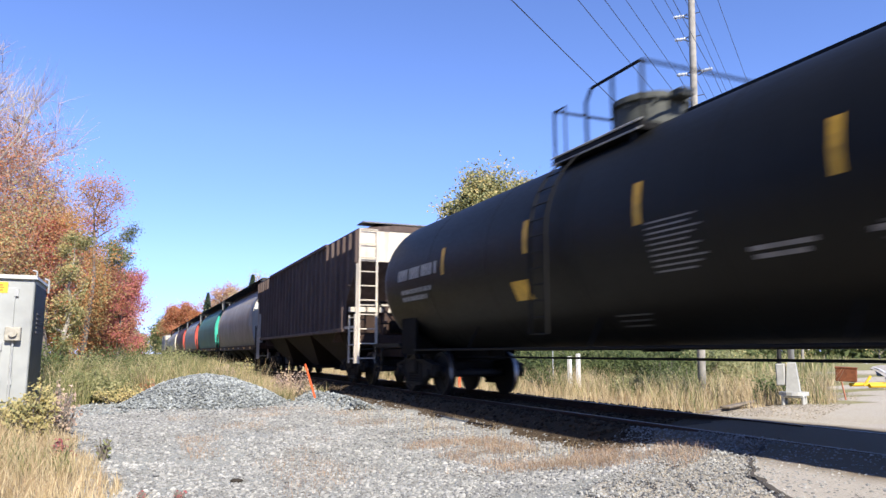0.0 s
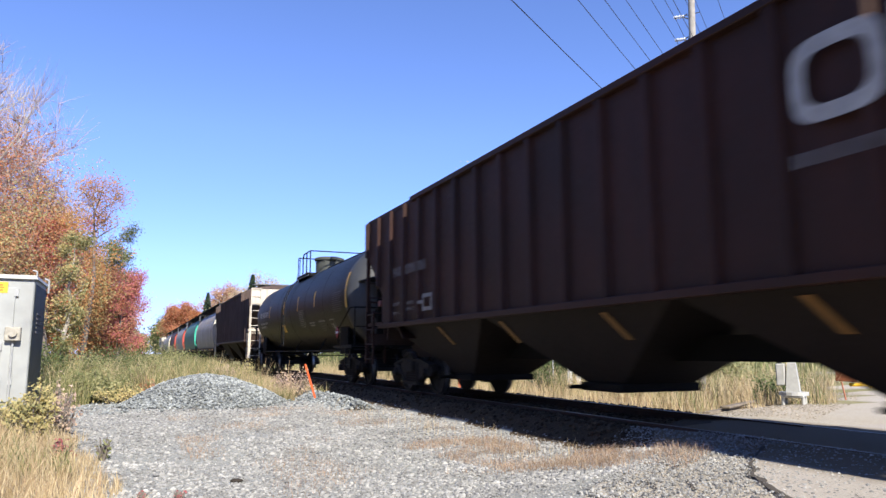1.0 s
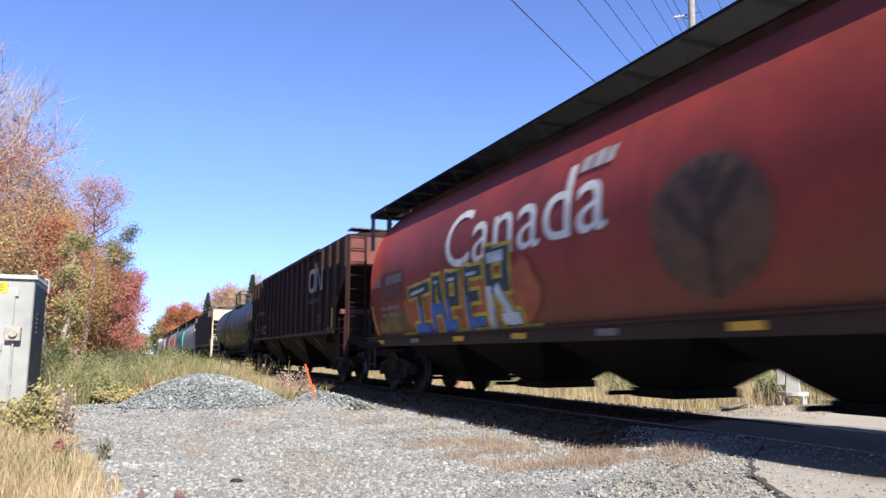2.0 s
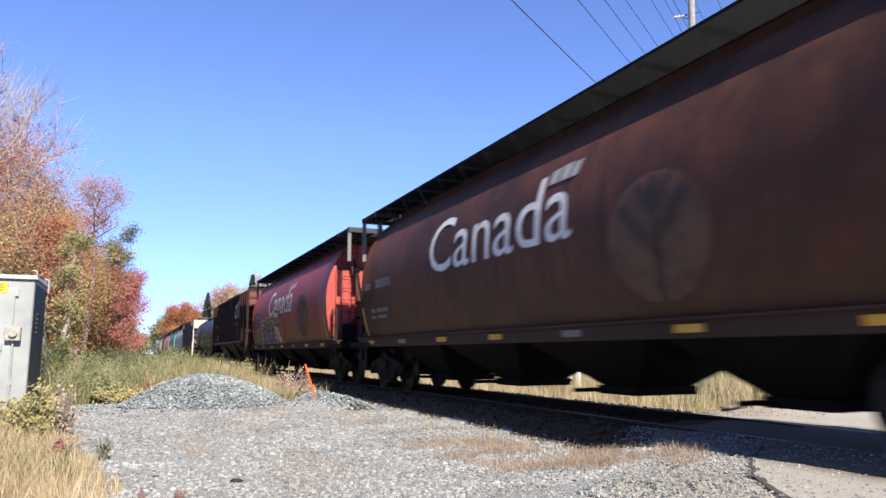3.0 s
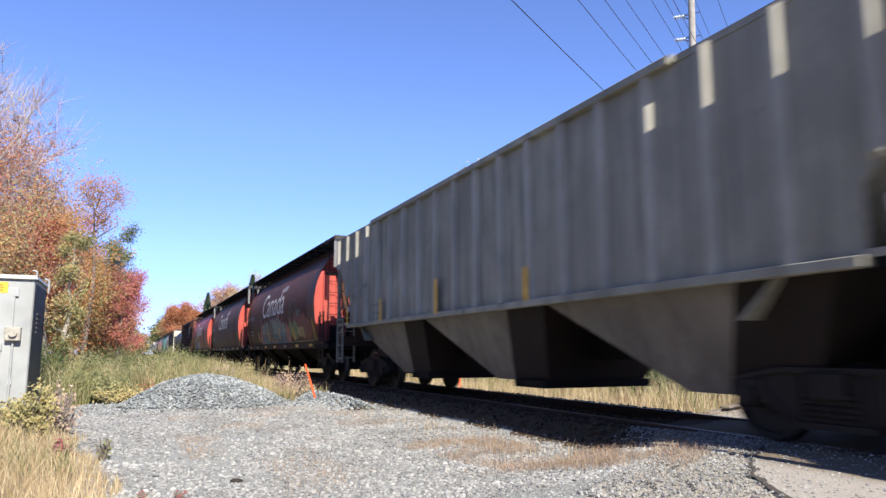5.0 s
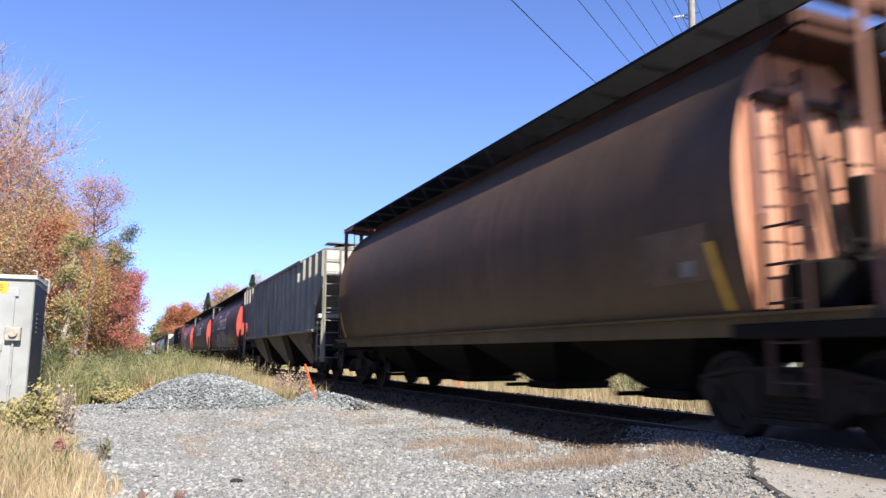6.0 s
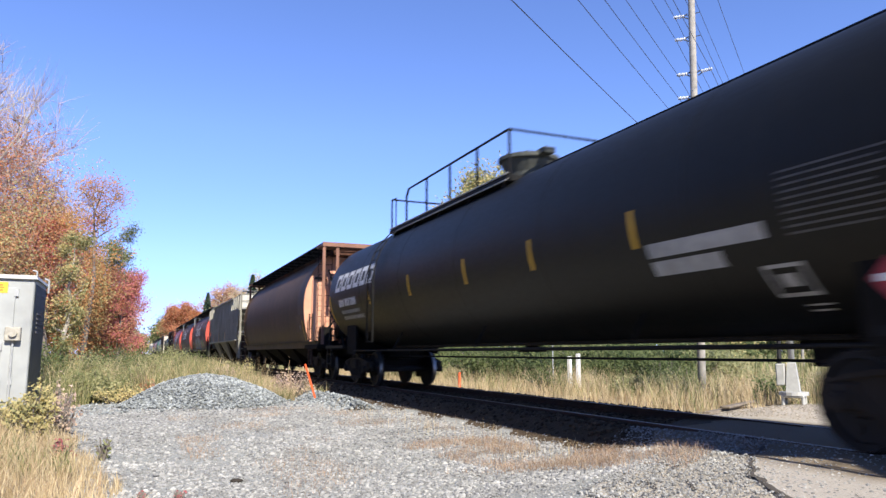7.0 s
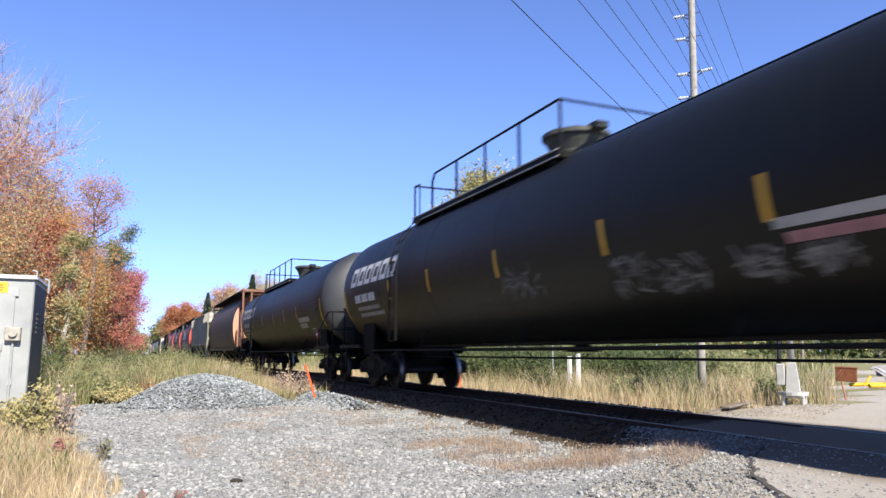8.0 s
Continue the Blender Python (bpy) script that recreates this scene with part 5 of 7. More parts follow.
def build_road():
    verts, faces, rows = [], [], []
    along = [-60, -30, -15, *np.arange(-8, 26, 0.2), 30, 40, 60, 90, 140, 220]
    across = [0.0, 0.0, -0.25, -0.5, -0.8, -1.2, -1.6, -2.1, -2.6, -3.1, -3.6, -4.2, -5.6, -8.2]
    for a in along:
        row = []
        e = road_edge(float(a)) if a > -16 else -4.0
        for k, d in enumerate(across):
            p = ROAD_E + ROAD_U * float(a) + ROAD_N * (max(d + e, -8.0) if k < 13 else -8.3)
            row.append(len(verts))
            verts.append((p.x, p.y, ground_z(p.x, p.y) + (0.014 if k else -0.03)))
        rows.append(row)
    for r, q in zip(rows, rows[1:]):
        for i in range(len(across) - 1):
            faces.append((r[i], r[i + 1], q[i + 1], q[i]))
    ob = tagged(mesh_np("road", verts, faces, ASPHALT), "worn pale asphalt road over the crossing", "road", kind="structure")
    # open cracks along the broken edge
    for off, a0, a1, w in ((0.02, -7.0, 0.9, 0.026), (0.05, -2.2, -0.2, 0.012), (0.62, -3.4, -0.5, 0.010), (0.95, -2.4, -1.2, 0.007), (-0.5, -2.5, -1.1, 0.005), (-1.1, -1.2, 0.4, 0.004)):
        bm = bmesh.new()
        prev = None
        for a in np.arange(a0, a1, 0.08):
            a = float(a)
            c = road_edge(a) + off + 0.05 * noise.noise(Vector((a * 6, off, 2)))
            ww = w * max(0.15, 0.6 + 1.2 * noise.noise(Vector((a * 3, off, 7))))
            pts = []
            for d in (c - ww, c + ww):
                p = ROAD_E + ROAD_U * a + ROAD_N * d
                pts.append(bm.verts.new((p.x, p.y, ground_z(p.x, p.y) + 0.020)))
            if prev:
                bm.faces.new((prev[0], pts[0], pts[1], prev[1]))
            prev = pts
        part("crack", bm, CRACK, ob, "dark open crack")
    # white edge line beyond the track
    bm = bmesh.new()
    prev = None
    for a in np.arange(18.0, 150.0, 0.5):
        pts = []
        for d in (-0.27, -0.39):
            p = ROAD_E + ROAD_U * float(a) + ROAD_N * (0.067 * float(a) - 2.2 + d)
            pts.append(bm.verts.new((p.x, p.y, ground_z(p.x, p.y) + 0.034)))
        if prev:
            bm.faces.new((prev[0], pts[0], pts[1], prev[1]))
        prev = pts
    part("edge_line", bm, WHITE_MARK, ob)
    return ob


def build_track():
    tr = thing("railway_track", "single track of steel rails on dark wooden sleepers", "railway track", pose(TRACK_X, 0, 0), kind="structure")
    prof = [(-0.075, -0.18), (0.075, -0.18), (0.075, -0.165), (0.012, -0.145), (0.012, -0.05), (0.036, -0.035), (0.036, -0.004), (0.028, 0.0), (-0.028, 0.0), (-0.036, -0.004), (-0.036, -0.035), (-0.012, -0.05), (-0.012, -0.145), (-0.075, -0.165)]
    for s in (-1, 1):
        bm = bmesh.new()
        loft(bm, [[(s * 0.7535 + x, y, z) for x, z in prof] for y in (-60.0, 420.0)])
        for f in bm.faces:
            f.material_index = 1 if f.normal.z > 0.9 and f.calc_center_median().z > -0.003 else 0
        part("rail", bm, [RAIL_RUST, RAIL_TOP], tr)
    bm = bmesh.new()
    box(bm, -1.3, 1.3, -0.115, 0.115, -0.36, -0.14, 0.012)
    for s in (-1, 1):
        box(bm, s * 0.7535 - 0.17, s * 0.7535 + 0.17, -0.1, 0.1, -0.15, -0.132)
    first = part("sleeper", bm, TIE, tr)
    rnd = random.Random(4)
    first.matrix_basis = pose(0, 7.0, 0)
    for i in range(1, 170):
        again(first, pose(rnd.uniform(-0.04, 0.04), 7.0 + i * 0.52 + rnd.uniform(-0.03, 0.03), -0.01 * rnd.random(), 0, 0, rnd.uniform(-1, 1)), tr)
    return tr


def icosphere():
    bm = bmesh.new()
    bmesh.ops.create_icosphere(bm, subdivisions=1, radius=1.0)
    v = np.array([x.co[:] for x in bm.verts])
    f = np.array([[x.index for x in q.verts] for q in bm.faces])
    bm.free()
    return v, f


ICO_V, ICO_F = icosphere()


def stones(name, pts, sizes, material, parent=None, seed=1):
    """Angular chips as one mesh; pts: centres."""
    rng = np.random.default_rng(seed)
    n = len(pts)
    base = ICO_V[None] * rng.uniform(0.55, 1.25, (n, len(ICO_V), 1))
    base = base * (rng.uniform(0.6, 1.2, (n, 1, 3)) * np.array([1, 1, 0.75]))
    a = rng.uniform(0, 6.283, n)
    c, s = np.cos(a)[:, None], np.sin(a)[:, None]
    x, y = base[..., 0] * c - base[..., 1] * s, base[..., 0] * s + base[..., 1] * c
    v = np.stack([x, y, base[..., 2]], -1) * np.asarray(sizes)[:, None, None] + np.asarray(pts)[:, None, :]
    f = ICO_F[None] + (np.arange(n) * len(ICO_V))[:, None, None]
    return mesh_np(name, v.reshape(-1, 3).tolist(), f.reshape(-1, 3).tolist(), material, parent)


def scatter(n, x0, x1, y0, y1, keep, seed, near_bias=0.0):
    rng = np.random.default_rng(seed)
    out = []
    while len(out) < n:
        x, y = rng.uniform(x0, x1), y0 + (y1 - y0) * rng.uniform(0, 1) ** (1 + near_bias)
        if keep(x, y):
            out.append((x, y, ground_z(x, y)))
    return np.array(out)


PILE = (1.56, 17.6)


def pile_z(x, y):
    r = math.hypot((x - PILE[0]) / 1.88, (y - PILE[1]) / 1.75)
    r *= 1 + 0.12 * noise.noise(Vector((x * 0.8, y * 0.8, 9)))
    return 0.68 * max(0.0, 1 - r * r) ** 1.25 if r < 1 else 0.0


def build_gravel():
    rng = np.random.default_rng(2)
    keep = lambda x, y: gravel_here(x, y, noise.noise(Vector((x * 0.7, y * 0.7, 0)))) and (noise.noise(Vector((x * 0.6, y * 0.6, 8))) > -0.38 or rng.random() < 0.35)
    pts = scatter(47000, -1.2, 5.35, 5.0, 19.5, keep, 3, 0.35)
    tagged(stones("gravel", pts, rng.uniform(0.3, 1.0, len(pts)) ** 1.5 * 0.034, STONE, None, 5), "loose crushed grey stone on the ground", "gravel", kind="stuff")
    pts = scatter(9000, 2.6, 6.0, 3.0, 8.5, lambda x, y: -0.3 < road_d(x, y) < 1.9, 14)
    tagged(stones("gravel", pts, rng.uniform(0.004, 0.016, len(pts)), STONE, None, 15), "fine pale grit on the road shoulder", "gravel", kind="stuff")
    pts = scatter(5200, 3.0, 6.2, 2.6, 6.5, lambda x, y: -1.2 < road_d(x, y) < 0.9 and rng.random() < 0.25 + 0.5 * max(0.0, min(1.0, road_d(x, y) + 0.6)), 18)
    pts[:, 2] += 0.014
    tagged(stones("gravel", pts, rng.uniform(0.004, 0.013, len(pts)) * rng.uniform(0.6, 1.6, len(pts)), STONE, None, 19), "grit and broken asphalt chips at the road edge", "gravel", kind="stuff")
    pts = scatter(2600, 8.9, 19.0, 7.5, 17.0, lambda x, y: 0.0 < road_d(x, y) < 2.6 - 1.6 * smooth(11.5, 14.0, x), 16)
    tagged(stones("gravel", pts, rng.uniform(0.006, 0.024, len(pts)), TAN_GRIT, None, 17), "loose pale gravel along the far road edge", "gravel", kind="stuff")
    pts = scatter(9000, 5.25, 8.5, 5.5, 34, lambda x, y: road_d(x, y) > 1.7, 6, 0.5)
    tagged(stones("ballast", pts, rng.uniform(0.02, 0.05, len(pts)), STONE_DARK, None, 7), "dark ballast stones round the sleepers", "ballast", kind="stuff")
    # heap of fresh stone
    heap = thing("gravel_pile", "low heap of blue-grey crushed stone", "gravel pile", pose(PILE[0], PILE[1], 0))
    vs, fs = [], []
    nr, na = 14, 40
    for i in range(nr):
        for k in range(na):
            a = 2 * math.pi * k / na
            x, y = PILE[0] + 2.6 * i / (nr - 1) * math.cos(a), PILE[1] + 2.1 * i / (nr - 1) * math.sin(a)
            vs.append((x - PILE[0], y - PILE[1], ground_z(x, y) - 0.03 + pile_z(x, y)))
    for i in range(nr - 1):
        for k in range(na):
            j = (k + 1) % na
            fs.append((i * na + k, i * na + j, (i + 1) * na + j, (i + 1) * na + k))
    mesh_np("mound", vs, fs, GRAVEL, heap, True)
    pts = []
    while len(pts) < 11000:
        x, y = PILE[0] + rng.uniform(-2.6, 2.6), PILE[1] + rng.uniform(-2.1, 1.6)
        z = pile_z(x, y)
        if z > 0.02 or rng.random() < 0.06:
            pts.append((x - PILE[0], y - PILE[1], ground_z(x, y) + z + rng.uniform(-0.01, 0.03)))
    tagged(stones("stone", np.array(pts), rng.uniform(0.018, 0.045, len(pts)), STONE_BLUE, heap, 8), kind="stuff")
    # a ridge of fresh stone along the track edge
    pts = []
    while len(pts) < 2600:
        y = rng.uniform(14.2, 18.8)
        x = 4.35 + rng.normal(0, 0.26) + 0.12 * math.sin(y * 1.3)
        z = ground_z(x, y) + 0.2 * math.exp(-((x - 4.35) / 0.28) ** 2) * rng.uniform(0.2, 1)
        pts.append((x, y, z))
    tagged(stones("gravel", np.array(pts), rng.uniform(0.02, 0.05, len(pts)), STONE_BLUE, None, 9), "windrow of blue-grey crushed stone along the track", "gravel", kind="stuff")


# ---- grass, weeds and trees ----
DRY = island_mat("dry grass", [(0.0, (0.40, 0.285, 0.155)), (0.35, (0.56, 0.435, 0.245)), (0.8, (0.72, 0.60, 0.39)), (1.0, (0.46, 0.315, 0.20))], 0.75, 0.25)
RUSSET = island_mat("russet dry grass", [(0.0, (0.289, 0.178, 0.119)), (0.5, (0.399, 0.281, 0.187)), (1.0, (0.493, 0.391, 0.281))], 0.8, 0.2)
WEED = island_mat("green weeds", [(0.0, (0.085, 0.115, 0.042)), (0.4, (0.25, 0.275, 0.11)), (0.75, (0.48, 0.43, 0.21)), (1.0, (0.68, 0.56, 0.34))], 0.75, 0.3)
GREEN = island_mat("green blades", [(0.0, (0.045, 0.085, 0.022)), (0.5, (0.09, 0.14, 0.035)), (1.0, (0.20, 0.23, 0.07))], 0.7, 0.3)
BARK = plain("grey bark", (0.162, 0.14, 0.119), 0.9, 0, 0.35, 10)
TWIG = plain("mauve-grey twigs", (0.33, 0.26, 0.26), 0.9, 0, 0.25, 10)
PALE_BARK = plain("pale bark", (0.357, 0.323, 0.281), 0.9, 0, 0.3, 10)


def leaf_mat(name, a, b, c):
    """Leaves whose colour drifts from spray to spray and a little from leaf to leaf."""
    m, t, p, out = nodes_of(name)
    g = t.nodes.new("ShaderNodeNewGeometry")
    fac = t.nodes.new("ShaderNodeMix")
    fac.data_type = "FLOAT"
    fac.inputs["Factor"].default_value = 0.62
    t.links.new(g.outputs["Random Per Island"], fac.inputs["A"])
    drift = t.nodes.new("ShaderNodeMapRange")
    drift.inputs["From Min"].default_value, drift.inputs["From Max"].default_value = 0.3, 0.7
    t.links.new(noise_tex(t, 0.75, 3, 0.6), drift.inputs["Value"])
    t.links.new(drift.outputs["Result"], fac.inputs["B"])
    col = ramp(t, fac.outputs["Result"], [(0.15, a), (0.5, b), (0.88, c)])
    t.links.new(col, p.inputs["Base Color"])
    p.inputs["Roughness"].default_value = 0.65
    p.inputs["Specular IOR Level"].default_value = 0.2
    tr = t.nodes.new("ShaderNodeBsdfTranslucent")
    t.links.new(col, tr.inputs["Color"])
    mx = t.nodes.new("ShaderNodeMixShader")
    mx.inputs["Fac"].default_value = 0.42
    t.links.new(p.outputs[0], mx.inputs[1])
    t.links.new(tr.outputs[0], mx.inputs[2])
    t.links.new(mx.outputs[0], out.inputs["Surface"])
    return m


ORANGE = leaf_mat("orange autumn leaves", (0.33, 0.16, 0.065), (0.48, 0.235, 0.095), (0.52, 0.37, 0.15))
FLAME = leaf_mat("deep orange-red leaves", (0.30, 0.10, 0.055), (0.47, 0.17, 0.085), (0.54, 0.29, 0.13))
OLIVE = leaf_mat("olive weed leaves", (0.12, 0.14, 0.06), (0.26, 0.27, 0.125), (0.43, 0.40, 0.21))
RUST = leaf_mat("rusty autumn leaves", (0.33, 0.15, 0.085), (0.46, 0.22, 0.12), (0.52, 0.36, 0.19))
CRIMSON = leaf_mat("crimson autumn leaves", (0.33, 0.095, 0.10), (0.48, 0.15, 0.16), (0.56, 0.30, 0.24))
GOLD = leaf_mat("yellow-green leaves", (0.209, 0.224, 0.105), (0.450, 0.391, 0.178), (0.688, 0.527, 0.247))
LEAF = leaf_mat("dull green leaves", (0.045, 0.068, 0.026), (0.105, 0.135, 0.052), (0.215, 0.228, 0.095))
MAUVE = leaf_mat("faded brown leaves", (0.330, 0.242, 0.213), (0.523, 0.390, 0.303), (0.617, 0.515, 0.368))
NEEDLE = leaf_mat("dark conifer needles", (0.03, 0.05, 0.032), (0.05, 0.08, 0.05), (0.085, 0.12, 0.07))


def blades(name, pts, heights, width, material, label, category, seed=1, lean=0.35, parent=None):
    """Bent tapering blades as one mesh."""
    rng = np.random.default_rng(seed)
    n = len(pts)
    h = np.asarray(heights)
    a = rng.uniform(0, 6.283, n)
    side = np.stack([np.cos(a), np.sin(a), np.zeros(n)], 1) * (width * rng.uniform(0.6, 1.4, n))[:, None]
    b = rng.uniform(0, 6.283, n)
    bend = np.stack([np.cos(b), np.sin(b), np.zeros(n)], 1) * (h * lean * rng.uniform(0.2, 1.2, n))[:, None]
    up = np.stack([np.zeros(n), np.zeros(n), h], 1)
    p = np.asarray(pts)
    v = np.stack([p - side, p + side, p + bend * 0.35 + up * 0.55 + side * 0.7, p + bend * 0.35 + up * 0.55 - side * 0.7, p + bend + up], 1).reshape(-1, 3)
    o = np.arange(n) * 5
    faces = []
    for k in o.tolist():
        faces.append((k, k + 1, k + 2, k + 3))
        faces.append((k + 3, k + 2, k + 4))
    ob = mesh_np(name, v.tolist(), faces, material, parent)
    return tagged(ob, label, category, kind="stuff") if category else ob


def leaves_mesh(name, centres, size, material, parent, seed):
    rng = np.random.default_rng(seed)
    n = len(centres)
    # leaves lie across the light: more of them face up and out to the sun
    nrm = rng.normal(size=(n, 3)) + np.array([0.1, -0.75, 0.8])
    a = np.cross(nrm, rng.normal(size=(n, 3)))
    a /= np.linalg.norm(a, axis=1)[:, None]
    b = np.cross(nrm, a)
    b /= np.linalg.norm(b, axis=1)[:, None]
    s = (size * rng.uniform(0.6, 1.4, n))[:, None]
    c = np.asarray(centres)
    v = np.stack([c - a * s, c + b * s * 0.62, c + a * s, c - b * s * 0.62], 1).reshape(-1, 3)
    return mesh_np(name, v.tolist(), (np.arange(n * 4).reshape(-1, 4)).tolist(), material, parent)


def tree(label, x, y, height, radius, leaf, n, size, seed, base=0.25, bark=None, bare=0.0, category="tree", leaf2=None, flat=1.0):
    rng = np.random.default_rng(seed)
    n, size = int(n * 3.3), size * 0.48
    z0 = ground_z(x, y) - 0.05
    t = thing("tree", label, category, pose(x, y, z0))
    bm = bmesh.new()
    # leaning trunk
    top = np.array([rng.normal(0, 0.05) * height, rng.normal(0, 0.05) * height, height * 0.93])
    tr = 0.013 * height + 0.03
    knots = [np.array([0, 0, 0.0])]
    for k in range(1, 7):
        knots.append(top * k / 6 + np.array([rng.normal(0, 0.012), rng.normal(0, 0.012), 0]) * height)
    for k in range(6):
        rod(bm, knots[k], knots[k + 1], tr * (1 - k / 6.6), 7, tr * (1 - (k + 1) / 6.6))
    tips = []
    limbs = int(12 + 6 * min(1.5, height / 10))
    for i in range(limbs):
        f = base + (0.97 - base) * (i + rng.random()) / limbs
        p = top * f
        a = i * 2.4 + rng.normal(0, 0.4)
        reach = radius * (1.0 - 0.75 * abs((f - base) / (1 - base) - 0.35) ** 1.3) * rng.uniform(0.65, 1.05) * 0.85 * flat
        q = p + np.array([math.cos(a) * reach, math.sin(a) * reach, reach * rng.uniform(0.35, 0.9)])
        mid = (p + q) / 2 + rng.normal(0, 0.06, 3) * reach
        r0 = tr * (1 - f) * 0.6 + 0.012
        rod(bm, p, mid, r0, 5, r0 * 0.7)
        rod(bm, mid, q, r0 * 0.7, 5, r0 * 0.25)
        tips += [q, mid * 0.4 + q * 0.6]
        for _ in range(13 if bare > 0.5 else 4):
            g = rng.uniform(0.3, 1.0)
            s = p + (q - p) * g
            e = s + rng.normal(0, 0.32, 3) * reach + np.array([0, 0, 0.28 * reach])
            rod(bm, s, e, r0 * 0.35, 4, 0.004)
            tips.append(e)
            if bare:
                for _ in range(6):
                    e2 = e + rng.normal(0, 0.2, 3) * reach + np.array([0, 0, 0.25 * reach])
                    rod(bm, e * 0.5 + s * 0.5, e2, r0 * 0.12 + 0.003, 3, 0.002)
                    tips.append(e2)
    part("trunk", bm, bark or BARK, t)
    tips = np.array(tips)
    w = rng.uniform(0.2, 1.0, len(tips))
    if bare:
        w = w * (rng.random(len(tips)) > bare) * (tips[:, 2] < height * 0.75) + 1e-6
    idx = rng.choice(len(tips), n, p=w / w.sum())
    pts = tips[idx] + rng.normal(0, 1, (n, 3)) * (radius * 0.165)
    pts[:, 2] = np.maximum(pts[:, 2], 0.15)
    if leaf2:
        m = rng.random(n) < 0.5
        leaves_mesh("crown", pts[m], size, leaf, t, seed + 1)
        leaves_mesh("crown", pts[~m], size, leaf2, t, seed + 2)
    else:
        leaves_mesh("crown", pts, size, leaf, t, seed + 1)
    return t


def conifer(label, x, y, height, radius, seed):
    rng = np.random.default_rng(seed)
    z0 = ground_z(x, y)
    t = thing("tree", label, "conifer tree", pose(x, y, z0))
    bm = bmesh.new()
    rod(bm, (0, 0, 0), (0, 0, height), 0.02 * height, 7, 0.01)
    pts = []
    for i in range(190):
        f = 0.12 + 0.87 * (i / 190)
        a = i * 2.39
        L = radius * (1 - f) ** 0.85 * rng.uniform(0.75, 1.1) + 0.08
        p = np.array([0, 0, height * f])
        q = p + np.array([math.cos(a) * L, math.sin(a) * L, -0.22 * L])
        rod(bm, p, q, 0.03, 4, 0.006)
        for _ in range(44):
            g = rng.random()
            pts.append(p + (q - p) * g + rng.normal(0, 0.09, 3) * (0.12 + L * 0.6))
    part("trunk", bm, BARK, t)
    leaves_mesh("crown", np.array(pts), 0.16, NEEDLE, t, seed)
    return t


def shrub(label, x, y, w, h, leaf, n, size, seed):
    rng = np.random.default_rng(seed)
    z0 = ground_z(x, y)
    t = thing("shrub", label, "shrub", pose(x, y, z0))
    bm = bmesh.new()
    tips = []
    for i in range(22):
        a, r = rng.uniform(0, 6.28), w * 0.5 * math.sqrt(rng.random())
        q = np.array([math.cos(a) * r, math.sin(a) * r, h * rng.uniform(0.45, 1.0) * (1 - 0.35 * (r / (w * 0.5)) ** 2)])
        rod(bm, (q[0] * 0.2, q[1] * 0.2, 0), q, 0.018, 4, 0.005)
        for g in (0.35, 0.55, 0.75, 0.9, 1.0):
            tips.append(q * np.array([0.2 + 0.8 * g, 0.2 + 0.8 * g, g]))
    part("woody_base", bm, BARK, t)
    tips = np.array(tips)
    pts = tips[rng.integers(0, len(tips), n)] + rng.normal(0, 1, (n, 3)) * np.array([w * 0.1, w * 0.1, h * 0.09])
    pts[:, 2] = np.abs(pts[:, 2])
    leaves_mesh("foliage", pts, size, leaf, t, seed + 1)
    return t


# ---- the place ----
build_ground()
build_road()
build_track()
build_gravel()


